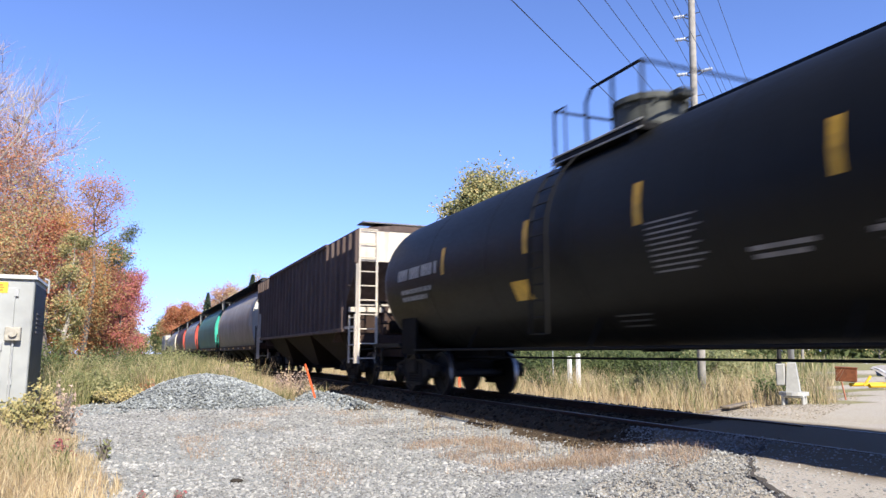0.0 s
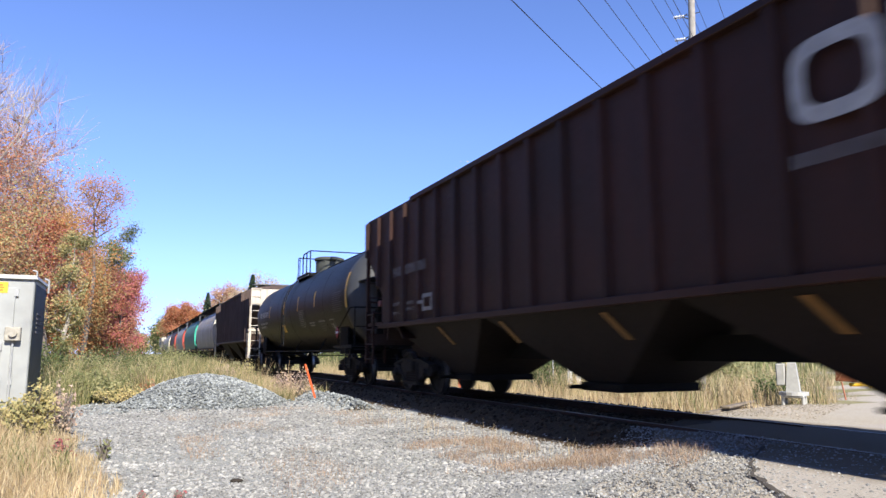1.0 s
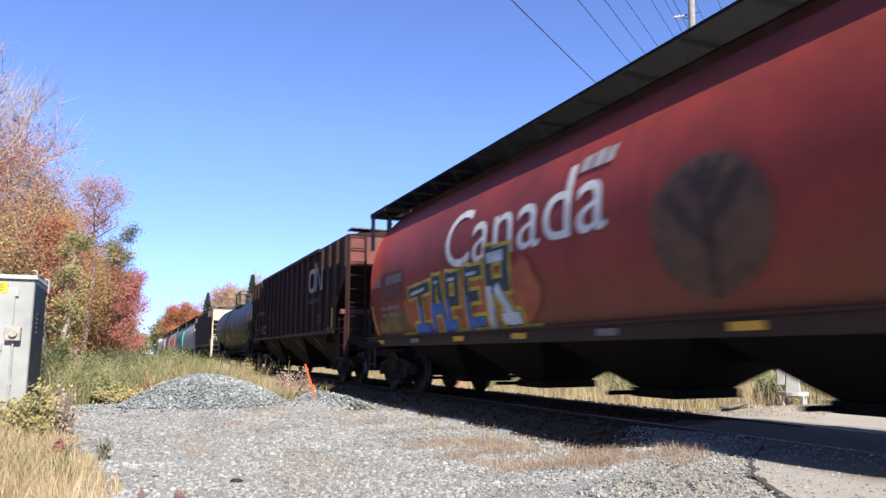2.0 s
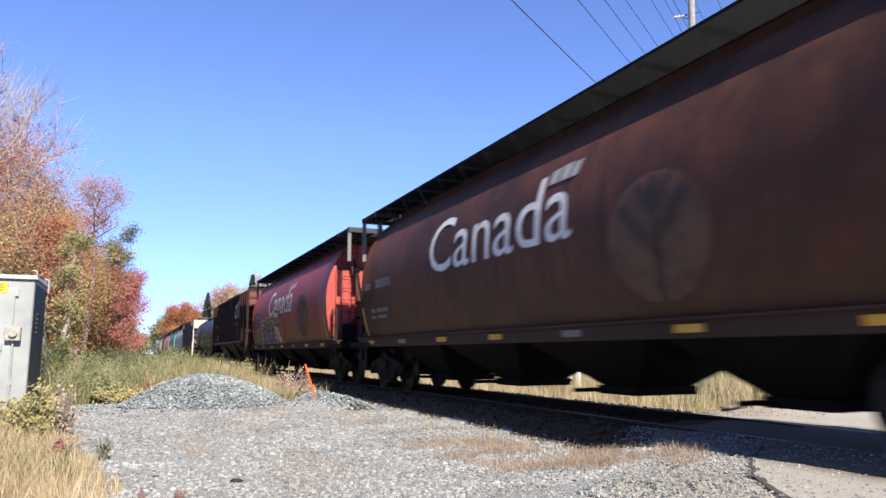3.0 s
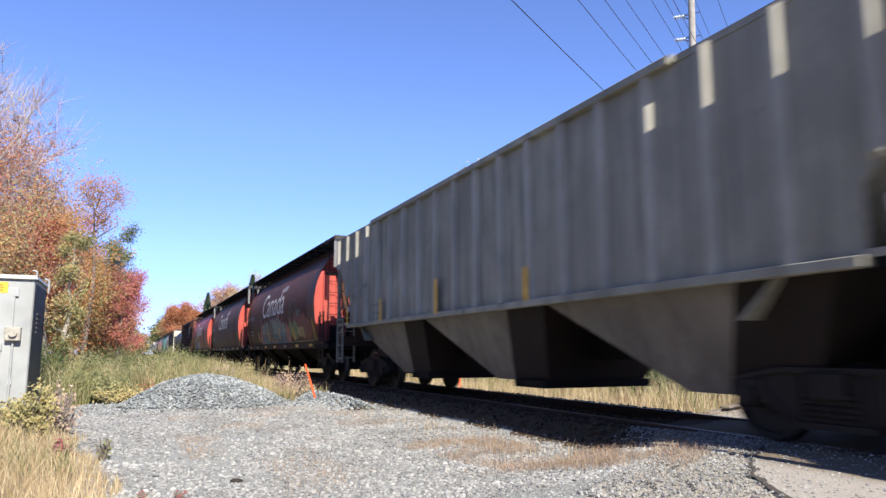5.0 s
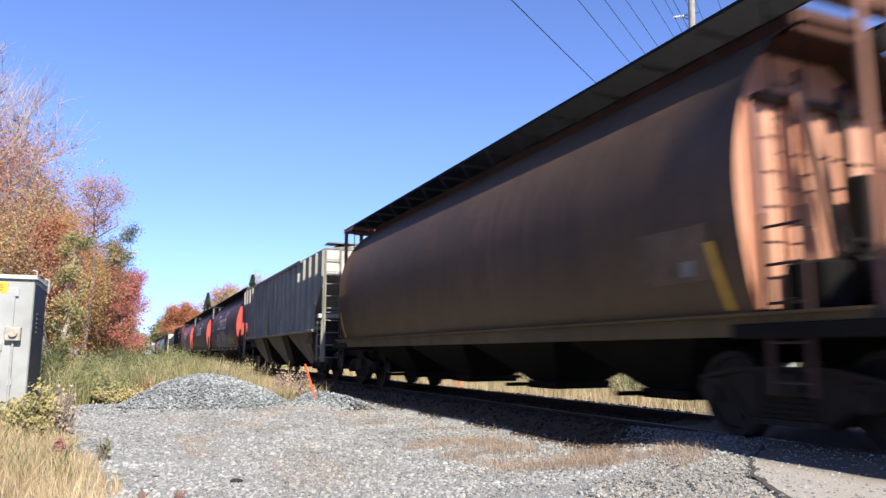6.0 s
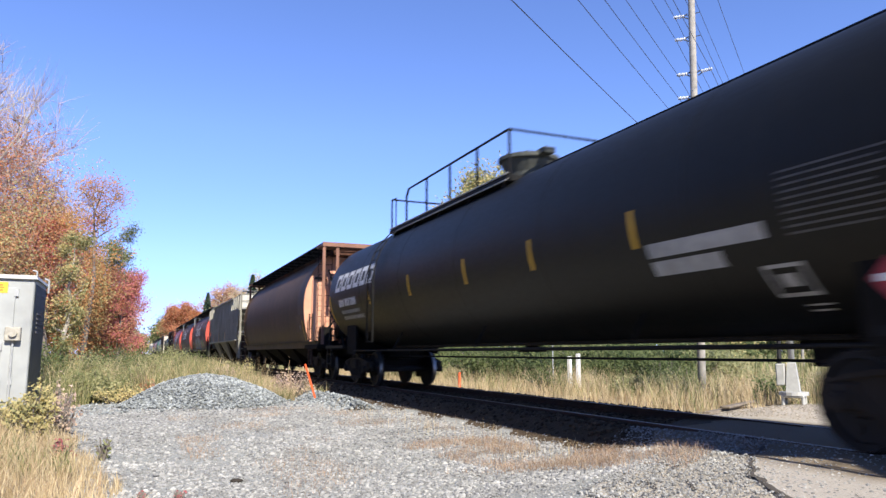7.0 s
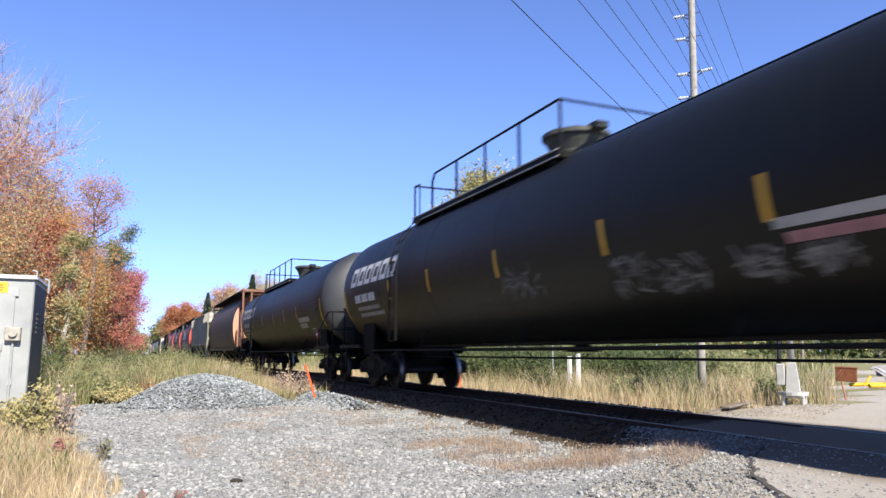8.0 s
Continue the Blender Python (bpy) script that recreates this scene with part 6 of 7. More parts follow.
def plant_grass():
    rng = np.random.default_rng(20)
    nz = lambda x, y, s, o: noise.noise(Vector((x * s, y * s, o)))
    # dry bank in front of the cabinet
    edge = lambda x, y: -0.05 - (y - 6.5) * 0.15 + 0.35 * nz(x, y, 1.2, 1)
    pts = scatter(26000, -4.0, 0.7, 5.5, 15, lambda x, y: x < edge(x, y) and nz(x, y, 1.6, 11) > -0.35 + 0.5 * rng.random() - 0.3, 21, 0.3)
    hh = np.array([0.09 + 0.34 * rng.random() ** 1.6 * min(1.0, 0.25 + max(0.0, edge(x, y) - x)) for x, y, z in pts])
    blades("grass", pts, hh, 0.0032, DRY, "dry straw-coloured grass on the bank", "grass", 22, 0.6)
    pts = scatter(4500, -3.6, 0.3, 7, 15.5, lambda x, y: x < -0.25 - (y - 6.5) * 0.15 and nz(x, y, 0.9, 5) > 0, 23)
    blades("grass", pts, rng.uniform(0.1, 0.4, len(pts)), 0.005, WEED, "green weeds among dry grass", "grass", 24, 0.6)
    # weeds behind the heap
    off_heap = lambda x, y: math.hypot((x - PILE[0]) / 2.6, (y - PILE[1]) / 2.1) > 1
    pts = scatter(30000, -7, 3.9, 18.0, 42, lambda x, y: x < 3.2 + 0.5 * nz(x, y, 0.5, 2) and off_heap(x, y) and (y > 19.4 or x < -0.9), 25, 0.5)
    hh = np.array([(0.45 + 1.0 * rng.random() ** 1.3) * (0.75 + 0.5 * nz(x, y, 0.45, 12)) for x, y, z in pts])
    blades("grass", pts, hh, 0.006, WEED, "tall green and straw weeds behind the stone heap", "grass", 26, 0.55)
    pts = scatter(7000, -6, 3.9, 18.8, 40, lambda x, y: nz(x, y, 0.4, 3) > 0.05 and off_heap(x, y), 27, 0.4)
    blades("grass", pts, rng.uniform(0.4, 1.15, len(pts)), 0.005, DRY, "tall dry seed stalks", "grass", 28, 0.4)
    pts = scatter(14000, -1, 4.7, 30, 140, lambda x, y: True, 29, 0.6)
    blades("grass", pts, rng.uniform(0.3, 0.9, len(pts)), 0.02, WEED, "rough grass along the track", "grass", 30)
    # strip beside the track
    pts = scatter(13000, 2.9, 4.9, 17.6, 40, lambda x, y: nz(x, y, 0.8, 4) > -0.25 and not (x > 3.7 and y < 19.2), 31, 0.6)
    blades("grass", pts, rng.uniform(0.08, 0.36, len(pts)), 0.005, WEED, "low weeds beside the track", "grass", 32, 0.6)
    pts = scatter(4000, 2.9, 4.8, 17.6, 30, lambda x, y: nz(x, y, 0.8, 14) > -0.05 and not (x > 3.7 and y < 18.6), 53, 0.6)
    blades("grass", pts, rng.uniform(0.1, 0.5, len(pts)), 0.005, DRY, "low dry weeds beside the track", "grass", 54, 0.6)
    # thin tufts on the gravel
    pts = scatter(9000, 2.9, 5.4, 4.8, 9.0, lambda x, y: road_d(x, y) > 0.45 and nz(x, y, 1.3, 6) + 0.35 * rng.random() > 0.12 and abs(x - 4.35 + (y - 6.2) * 0.15) < 0.85, 33)
    blades("grass", pts, 0.02 + 0.11 * rng.random(len(pts)) ** 2, 0.0018, RUSSET, "thin russet grass on the gravel", "grass", 34, 0.9)
    pts = scatter(7000, 0.6, 4.7, 6.0, 17, lambda x, y: nz(x, y, 0.9, 7) + 0.3 * rng.random() > 0.32, 35)
    blades("grass", pts, 0.02 + 0.07 * rng.random(len(pts)) ** 2, 0.002, RUSSET, "sparse low grass on the gravel", "grass", 36, 0.9)
    pts = scatter(260, 2.8, 4.9, 6.4, 15, lambda x, y: abs(x - 4.25) < 0.55, 51)
    blades("grass", pts, rng.uniform(0.12, 0.3, len(pts)), 0.002, DRY, "single dry stalks at the ballast edge", "grass", 52, 0.4)
    # far side of the track
    verge = lambda x: 2.2 - 1.0 * smooth(11.0, 12.4, x) - 0.9 * smooth(12.4, 14.0, x) + 0.9 * smooth(15.0, 16.5, x)
    far = lambda x, y: road_d(x, y) > verge(x) + 0.3 * nz(x, y, 0.6, 8) and math.hypot(x - 12.6, y - 10.7) > 0.55 and x - 8.75 > 0.35 * nz(x, y, 0.7, 9)
    pts = scatter(46000, 8.5, 24, 9, 48, far, 37, 0.4)
    hh = np.array([(0.2 + 0.75 * rng.random() ** 1.6) * (0.8 + 0.7 * nz(x, y, 0.5, 15)) * min(1.0, 0.25 + max(0.0, x - 8.6) * 0.3) for x, y, z in pts])
    blades("grass", pts, np.maximum(hh, 0.06), 0.0055, DRY, "straw grass beyond the track", "grass", 38, 0.6)
    pts = scatter(22000, 10.2, 30, 10, 60, lambda x, y: road_d(x, y) > verge(x) + 0.1 and nz(x, y, 0.35, 10) > -0.05 and math.hypot(x - 12.6, y - 10.7) > 0.55, 39, 0.4)
    blades("grass", pts, 0.2 + 0.75 * rng.random(len(pts)) ** 1.5, 0.007, WEED, "green weeds beyond the track", "grass", 40, 0.6)
    pts = scatter(9000, 20, 90, 20, 150, lambda x, y: road_d(x, y) > 2.0 + 0.04 * x, 41)
    blades("grass", pts, rng.uniform(0.4, 1.2, len(pts)), 0.05, WEED, "rough field grass beyond the track", "grass", 42)


plant_grass()


def plant_trees():
    T = tree
    T("half-bare maple with reddish leaves and pale limbs", -5.0, 29, 11.8, 2.7, FLAME, 3400, 0.08, 101, 0.2, PALE_BARK, 0.35, leaf2=RUST)
    T("small scarlet maple among orange trees", -3.55, 35, 7.0, 1.4, FLAME, 2600, 0.085, 116, 0.5, None, 0, leaf2=CRIMSON)
    T("bare-topped tree with thin grey twigs", -5.6, 34, 13.6, 2.9, MAUVE, 1800, 0.08, 102, 0.25, TWIG, 0.8)
    T("bare-topped tree with thin grey twigs", -4.2, 37, 12.2, 2.2, MAUVE, 900, 0.08, 114, 0.3, TWIG, 0.85)
    T("bare twiggy tree above the cabinet", -6.6, 30, 12.8, 2.6, RUST, 1200, 0.08, 115, 0.3, TWIG, 0.75)
    T("rust-coloured young maple with dense leaves", -5.0, 26, 5.8, 2.3, RUST, 7500, 0.08, 103, 0.08, None, 0, leaf2=GOLD)
    T("thin sapling with yellow-green leaves", -2.4, 28.5, 6.0, 0.72, GOLD, 3600, 0.07, 104, 0.08, PALE_BARK, 0, leaf2=OLIVE)
    T("orange autumn maple in full leaf", -4.2, 36, 8.2, 2.5, ORANGE, 9000, 0.09, 105, 0.1)
    T("orange oak with an open crown", -2.55, 41, 11.0, 1.75, ORANGE, 1500, 0.09, 106, 0.70, None, 0, leaf2=ORANGE)
    T("low orange maple at the wood's edge", -2.05, 47, 6.6, 1.35, ORANGE, 5200, 0.09, 117, 0.06, None, 0, leaf2=RUST)
    T("mixed rust and gold maple", -3.6, 43, 8.0, 2.2, ORANGE, 9000, 0.10, 107, 0.05, None, 0, leaf2=GOLD)
    T("green maple turning yellow", -2.75, 52, 9.6, 1.5, LEAF, 7000, 0.10, 108, 0.1, None, 0, leaf2=OLIVE)
    T("crimson maple at the wood's edge", -0.95, 45, 6.0, 1.4, CRIMSON, 3000, 0.10, 109, 0.15, None, 0, leaf2=RUST)
    T("orange-brown maple in full leaf", -3.1, 56, 8.2, 2.4, ORANGE, 7000, 0.11, 110, 0.08, None, 0, leaf2=RUST)
    T("rust-coloured maple in full leaf", -8.0, 31, 9.5, 3.2, RUST, 8000, 0.10, 111, 0.1)
    T("russet and green understorey tree", -6.2, 24.5, 4.0, 2.0, GOLD, 6000, 0.075, 112, 0.05, None, 0, leaf2=RUST)
    T("pink-leaved maple at the wood's edge", -1.3, 68, 8.6, 1.8, CRIMSON, 5000, 0.12, 113, 0.2)
    for i, (x, y, h, r, a) in enumerate(((-3.2, 82, 8, 2.6, ORANGE), (-2.4, 100, 8, 2.6, GOLD), (-3, 125, 8, 3.4, MAUVE), (-3, 160, 8, 3.4, LEAF), (-4, 210, 9, 4, GOLD), (-6, 48, 10, 3.5, ORANGE), (-9, 40, 11, 4, RUST))):
        T("autumn tree in the trackside wood", x, y, h, r, a, 5000, 0.14 + y * 0.0006, 130 + i, 0.08)
    # beyond the train
    T("round orange-red maple in full leaf", 11.2, 196, 12.9, 4.2, FLAME, 9000, 0.34, 140, 0.1, None, 0, leaf2=RUST)
    T("dull green tree in full leaf", 11.5, 235, 12.5, 5, LEAF, 5000, 0.28, 141, 0.1)
    T("orange-brown tree beyond the track", 15.2, 185, 11.2, 3.8, FLAME, 6000, 0.3, 142, 0.1, None, 0, leaf2=ORANGE)
    conifer("dark pointed spruce beyond the track", 12.3, 140, 12.7, 2.4, 143)
    T("faded mauve-brown tree beyond the track", 17.0, 148, 14.3, 4.2, MAUVE, 9000, 0.26, 144, 0.1, None, 0, leaf2=RUST)
    T("yellow-brown tree beyond the track", 18.5, 128, 12.0, 4.5, GOLD, 6000, 0.2, 145, 0.1, None, 0, leaf2=MAUVE)
    conifer("dark pointed spruce beyond the track", 15.2, 104, 12.7, 2.4, 146)
    T("brown-green tree beyond the track", 18.8, 106, 11.6, 3.8, GOLD, 6000, 0.18, 147, 0.1, None, 0, leaf2=MAUVE)
    T("tall cottonwood with dull yellow-green leaves", 31.6, 62, 17.6, 4.6, OLIVE, 30000, 0.31, 148, 0.35, None, 0, leaf2=GOLD)
    T("broad cottonwood with dull green leaves", 37.0, 66, 16.2, 4.6, OLIVE, 14000, 0.33, 149, 0.3, None, 0, leaf2=GOLD)
    for i, (x, y, w, h, m) in enumerate(((13.5, 26, 3.2, 1.9, LEAF), (16.5, 27.5, 3.6, 2.3, LEAF), (20, 29, 4, 2.4, OLIVE), (17.6, 20.5, 2.6, 1.7, LEAF), (20.5, 21.5, 3, 1.8, OLIVE), (24, 33, 5, 2.8, LEAF), (13, 34, 4, 2.3, LEAF), (29, 40, 6, 3, LEAF), (24, 25, 3, 1.6, OLIVE), (11.8, 30, 3, 1.7, LEAF), (15, 23.5, 2.4, 1.5, LEAF), (18.5, 24.5, 3, 1.9, LEAF), (22, 27, 3.5, 2.2, LEAF), (26, 29, 4, 2.2, LEAF), (30, 33, 4.5, 2.4, LEAF), (34, 36, 5, 2.6, OLIVE), (27, 36, 5, 2.8, LEAF), (34, 44, 6, 3, LEAF), (17, 40, 6, 3, LEAF), (22, 46, 6, 3.2, LEAF), (40, 55, 8, 3.4, LEAF), (15, 52, 6, 3, LEAF))):
        shrub("dull green bush in the straw grass", x, y, w, h, m, 5200, 0.055, 160 + i)
    for i, (x, y, w, h, m) in enumerate(((13.4, 15.0, 1.2, 0.9, OLIVE), (14.6, 15.9, 1.4, 1.1, LEAF), (12.2, 15.6, 1.0, 0.7, OLIVE), (14.0, 12.4, 1.1, 0.7, LEAF), (15.0, 12.9, 1.2, 0.75, OLIVE), (11.6, 18.6, 1.4, 0.9, LEAF), (15.6, 18.2, 1.8, 1.3, LEAF), (16.4, 14.6, 1.3, 0.9, OLIVE))):
        shrub("green weed clump in the straw grass", x, y, w, h, m, 1500, 0.03, 260 + i)
    for i, (x, y, h) in enumerate(((48, 95, 8), (62, 92, 9), (75, 96, 8), (88, 90, 9), (100, 85, 8), (58, 60, 5), (112, 78, 9), (125, 72, 8))):
        T("distant green tree over the fields", x, y, h, 5.5, LEAF, 3500, 0.3, 180 + i, 0.05, None, 0, leaf2=GOLD)
    for i, (x, y, h) in enumerate(((-9, 430, 11), (-3, 450, 10), (2, 470, 9), (13, 300, 11), (17, 340, 12), (14, 420, 11))):
        T("distant tree at the end of the line", x, y, h, 7, LEAF, 4000, 1.0, 190 + i, 0.03, None, 0, leaf2=GOLD)
    # small growth by the cabinet and the heap
    shrub("leafy bush by the cabinet turning yellow", -1.22, 11.4, 0.6, 0.8, GOLD, 1500, 0.028, 201)
    shrub("low goldenrod by the cabinet", -1.75, 13.2, 0.8, 0.5, GOLD, 900, 0.03, 209)
    shrub("small sumac sprig with red leaves", -0.68, 9.2, 0.25, 0.26, CRIMSON, 120, 0.03, 207)
    shrub("low green weed clump in the gravel", -0.26, 9.0, 0.16, 0.3, OLIVE, 70, 0.02, 208)
    shrub("pale seed stalks beside the track", 3.3, 23.6, 0.5, 1.05, GOLD, 500, 0.03, 240)
    shrub("yellow-green seed stalks beside the track", 2.7, 26.5, 1.1, 0.95, GOLD, 900, 0.03, 241)
    shrub("yellow goldenrod at the foot of the heap", -0.3, 18.9, 1.5, 0.5, GOLD, 1500, 0.028, 242)
    shrub("rust-leaved sprig behind the heap", 0.35, 19.6, 0.5, 0.55, RUST, 260, 0.03, 243)
    shrub("brown dock stems by the cabinet", -1.0, 12.6, 0.35, 0.95, MAUVE, 260, 0.022, 244)
    shrub("leafy bush by the cabinet with green leaves", -1.35, 12.1, 0.5, 0.6, LEAF, 700, 0.03, 245)
    shrub("small sumac sprig with red leaves", 0.12, 6.6, 0.10, 0.08, CRIMSON, 16, 0.02, 246)
    shrub("small sumac sprig with red leaves", 0.42, 6.5, 0.10, 0.08, CRIMSON, 16, 0.02, 247)
    shrub("small dark bush of brown stems", -0.9, 12.0, 0.4, 0.8, MAUVE, 220, 0.03, 202)
    shrub("goldenrod clump behind the stone heap", -0.9, 19.5, 1.6, 0.9, OLIVE, 2600, 0.035, 203)
    shrub("goldenrod clump behind the stone heap", 0.5, 20.8, 1.6, 1.0, OLIVE, 2600, 0.035, 204)
    for i, (x, y, w, h, m) in enumerate(((-2.4, 21.2, 1.8, 1.35, LEAF), (-1.0, 23.5, 1.7, 1.3, OLIVE), (0.4, 25.5, 1.9, 1.35, LEAF), (1.5, 28.0, 1.8, 1.2, OLIVE), (2.3, 32.0, 2.0, 1.3, LEAF), (-3.6, 24.0, 2.2, 1.8, OLIVE), (-0.6, 29.0, 2.2, 1.6, LEAF), (1.2, 36.0, 2.4, 1.7, OLIVE), (2.9, 25.5, 0.9, 0.8, MAUVE))):
        shrub("tangled green weeds behind the stone heap", x, y, w, h, m, 4200, 0.028, 220 + i)
    shrub("green bush at the wood's edge", -2.9, 22, 2.2, 1.6, LEAF, 4000, 0.05, 205)
    shrub("brown twiggy bush beside the track", 3.9, 18.9, 0.9, 0.75, MAUVE, 900, 0.03, 206)


plant_trees()


def far_wood():
    """The wood on the skyline across the fields."""
    rng = np.random.default_rng(61)
    n = 26000
    f = rng.random(n)
    x, y = 22 + 190 * f + rng.normal(0, 4, n), 150 - 85 * f + rng.normal(0, 5, n)
    top = 5.5 + 2.5 * np.sin(x * 0.21) + 1.5 * np.sin(x * 0.53 + 1)
    z = -0.6 + top * rng.random(n) ** 0.8
    tagged(leaves_mesh("far_wood", np.stack([x, y, z], 1), 0.55, LEAF, None, 62), "distant dull green wood across the fields", "wood", kind="stuff")


far_wood()


def unseen_wood():
    """Unseen wood behind the camera, away from the track, added to dim the flanks."""
    kinds = [o for o in scene.objects if o.name.startswith("tree") and o.parent is None and 20 < o.location.y < 60 and o.location.x < 0 and o.location.z < 1]
    kinds = [o for o in kinds if "bare" not in o["label"] and "sapling" not in o["label"]]
    rnd = random.Random(77)
    for i in range(22):
        x, y = -11.0 - 5.0 * rnd.random(), 22 - i * 3.0 + rnd.uniform(-1, 1)
        copy_thing(kinds[i % len(kinds)], pose(x, y, ground_z(x, y) - 0.05, 0, 0, rnd.uniform(0, 360)) @ Matrix.Scale(1.0, 4))


unseen_wood()

# ---- things beside the line ----
CABINET = paint("silver-grey cabinet paint", (0.285, 0.297, 0.288), (0.25, 0.243, 0.225), 0.25, 0.45)
GALV = plain("galvanised steel", (0.36, 0.37, 0.365), 0.5, 0.15, 0.15)
GALV_DARK = plain("dull dark steel", (0.09, 0.09, 0.09), 0.6, 0.4)
STICKER = plain("yellow warning label", (0.64, 0.44, 0.04), 0.5, 0, 0.08)
STICKER_RED = plain("orange print", (0.65, 0.16, 0.03), 0.5)
ORANGE_PAINT = plain("fluorescent orange paint", (0.68, 0.096, 0.024), 0.6, 0, 0.12)
POLE_WOOD = plain("grey weathered pole wood", (0.285, 0.268, 0.235), 0.9, 0, 0.25, 6)
PLANK = plain("old grey-brown timber", (0.15, 0.125, 0.095), 0.95, 0, 0.45, 9)
PORCELAIN = plain("white insulator", (0.6, 0.616, 0.624), 0.25)
WIRE = plain("dark wire", (0.06, 0.06, 0.065), 0.5, 0.5)
METER = plain("beige meter paint", (0.33, 0.31, 0.26), 0.6, 0, 0.25, 14)
BLACK_SIGN = plain("black signal hood", (0.018, 0.018, 0.018), 0.5)
WHITE_PAINT = plain("white post paint", (0.576, 0.568, 0.544), 0.7, 0, 0.12)
RUSTY = plain("rusted sheet steel", (0.176, 0.06, 0.024), 0.85, 0.2, 0.4, 6)
YELLOW_PAINT = plain("yellow machine paint", (0.624, 0.384, 0.024), 0.5, 0, 0.15)
LENS_LIT, lt, lp, _ = nodes_of("lit red lens")
lp.inputs["Base Color"].default_value = (0.5, 0.02, 0.01, 1)
lp.inputs["Emission Color"].default_value = (1.0, 0.06, 0.02, 1)
lp.inputs["Emission Strength"].default_value = 2.2
LENS_DARK = plain("unlit red lens", (0.10, 0.01, 0.01), 0.2)


def signal_cabinet():
    x1, y0, y1, zt = -1.87, 15.9, 17.8, 2.36
    z0 = ground_z(-2.5, 16.5) + 0.02
    c = thing("signal_cabinet", "silver-grey steel railway signal cabinet with a yellow warning label", "signal cabinet", pose(0, 0, 0))
    bm = bmesh.new()
    box(bm, -4.4, x1, y0, y1, z0 + 0.1, zt, 0.02)
    body = part("body", bm, CABINET, c)
    bm = bmesh.new()
    loft(bm, [[(-4.45, y0 - 0.06, zt - 0.02), (x1 + 0.05, y0 - 0.06, zt - 0.02), (x1 + 0.05, y1 + 0.06, zt - 0.02), (-4.45, y1 + 0.06, zt - 0.02)],
              [(-4.40, y0 - 0.03, zt + 0.06), (x1 + 0.02, y0 - 0.03, zt + 0.06), (x1 + 0.02, y1 + 0.03, zt + 0.06), (-4.40, y1 + 0.03, zt + 0.06)]])
    part("roof", bm, CABINET, c)
    # dark panel and louvres added to paint the cabinet's side as shaded
    bm = bmesh.new()
    box(bm, x1, x1 + 0.012, y0 + 0.04, y1 - 0.04, z0 + 0.12, zt - 0.1, 0.003)
    side = part("side_panel", bm, plain("dull grey-green steel", (0.045, 0.052, 0.047), 0.6, 0.0, 0.35, 5), c, "dark grey-green panel added for the shaded side")
    for k in range(5):
        bm = bmesh.new()
        box(bm, x1 + 0.012, x1 + 0.03, y0 + 0.5, y1 - 0.5, 1.3 + 0.09 * k, 1.34 + 0.09 * k)
        part("louvre", bm, GALV_DARK, side)
    bm = bmesh.new()
    box(bm, -4.45, x1 + 0.04, y0 - 0.05, y1 + 0.05, z0 - 0.12, z0 + 0.1, 0.01)
    part("base", bm, GALV, c)
    bm = bmesh.new()
    box(bm, -3.05, -2.18, y0 - 0.03, y0 + 0.01, z0 + 0.25, zt - 0.2, 0.01)
    door = part("door", bm, CABINET, c)
    bm = bmesh.new()
    box(bm, -2.44, -2.33, y0 - 0.075, y0 - 0.028, 0.95, 1.10, 0.01)
    rod(bm, (-2.36, y0 - 0.06, 0.78), (-2.36, y0 - 0.06, 1.02), 0.014)
    part("door_handle", bm, GALV, door)
    for z in (0.3, 1.2, 2.0):
        bm = bmesh.new()
        box(bm, -2.2, -2.13, y0 - 0.045, y0 - 0.005, z, z + 0.14)
        part("hinge", bm, GALV, door)
    bm = bmesh.new()
    box(bm, -2.75, -2.32, y0 - 0.036, y0 - 0.031, 2.06, 2.27)
    label = part("warning_label", bm, STICKER, door, "yellow warning label with orange bars")
    bm = bmesh.new()
    for i in range(3):
        box(bm, -2.68, -2.4 + 0.02 * (i % 2), y0 - 0.041, y0 - 0.037, 2.10 + i * 0.05, 2.125 + i * 0.05)
    part("print", bm, STICKER_RED, label)
    bm = bmesh.new()
    box(bm, -2.30, -2.03, y0 - 0.14, y0, 1.13, 1.40, 0.015)
    meter = part("meter_box", bm, METER, c)
    bm = bmesh.new()
    rod(bm, (-2.16, y0 - 0.19, 1.28), (-2.16, y0 - 0.14, 1.28), 0.075, 14)
    part("dial", bm, METER, meter)
    bm = bmesh.new()
    rod(bm, (-2.16, y0 - 0.05, z0), (-2.16, y0 - 0.05, 1.13), 0.02)
    part("conduit", bm, GALV, c)
    bm = bmesh.new()
    path_rod(bm, [(x1 + 0.02, y0 + 0.02, zt + 0.05), (x1 + 0.02, y0 + 0.02, zt + 0.14), (x1 - 0.06, y0 + 0.02, zt + 0.16)], 0.015)
    part("lifting_eye", bm, GALV, c)
    bm = bmesh.new()
    path_rod(bm, [(x1 + 0.09, y1 - 0.4, zt - 0.18), (x1 + 0.09, y1 - 0.4, zt + 0.1), (x1 + 0.0, y1 - 0.4, zt + 0.14)], 0.02)
    part("vent_pipe", bm, GALV, c)


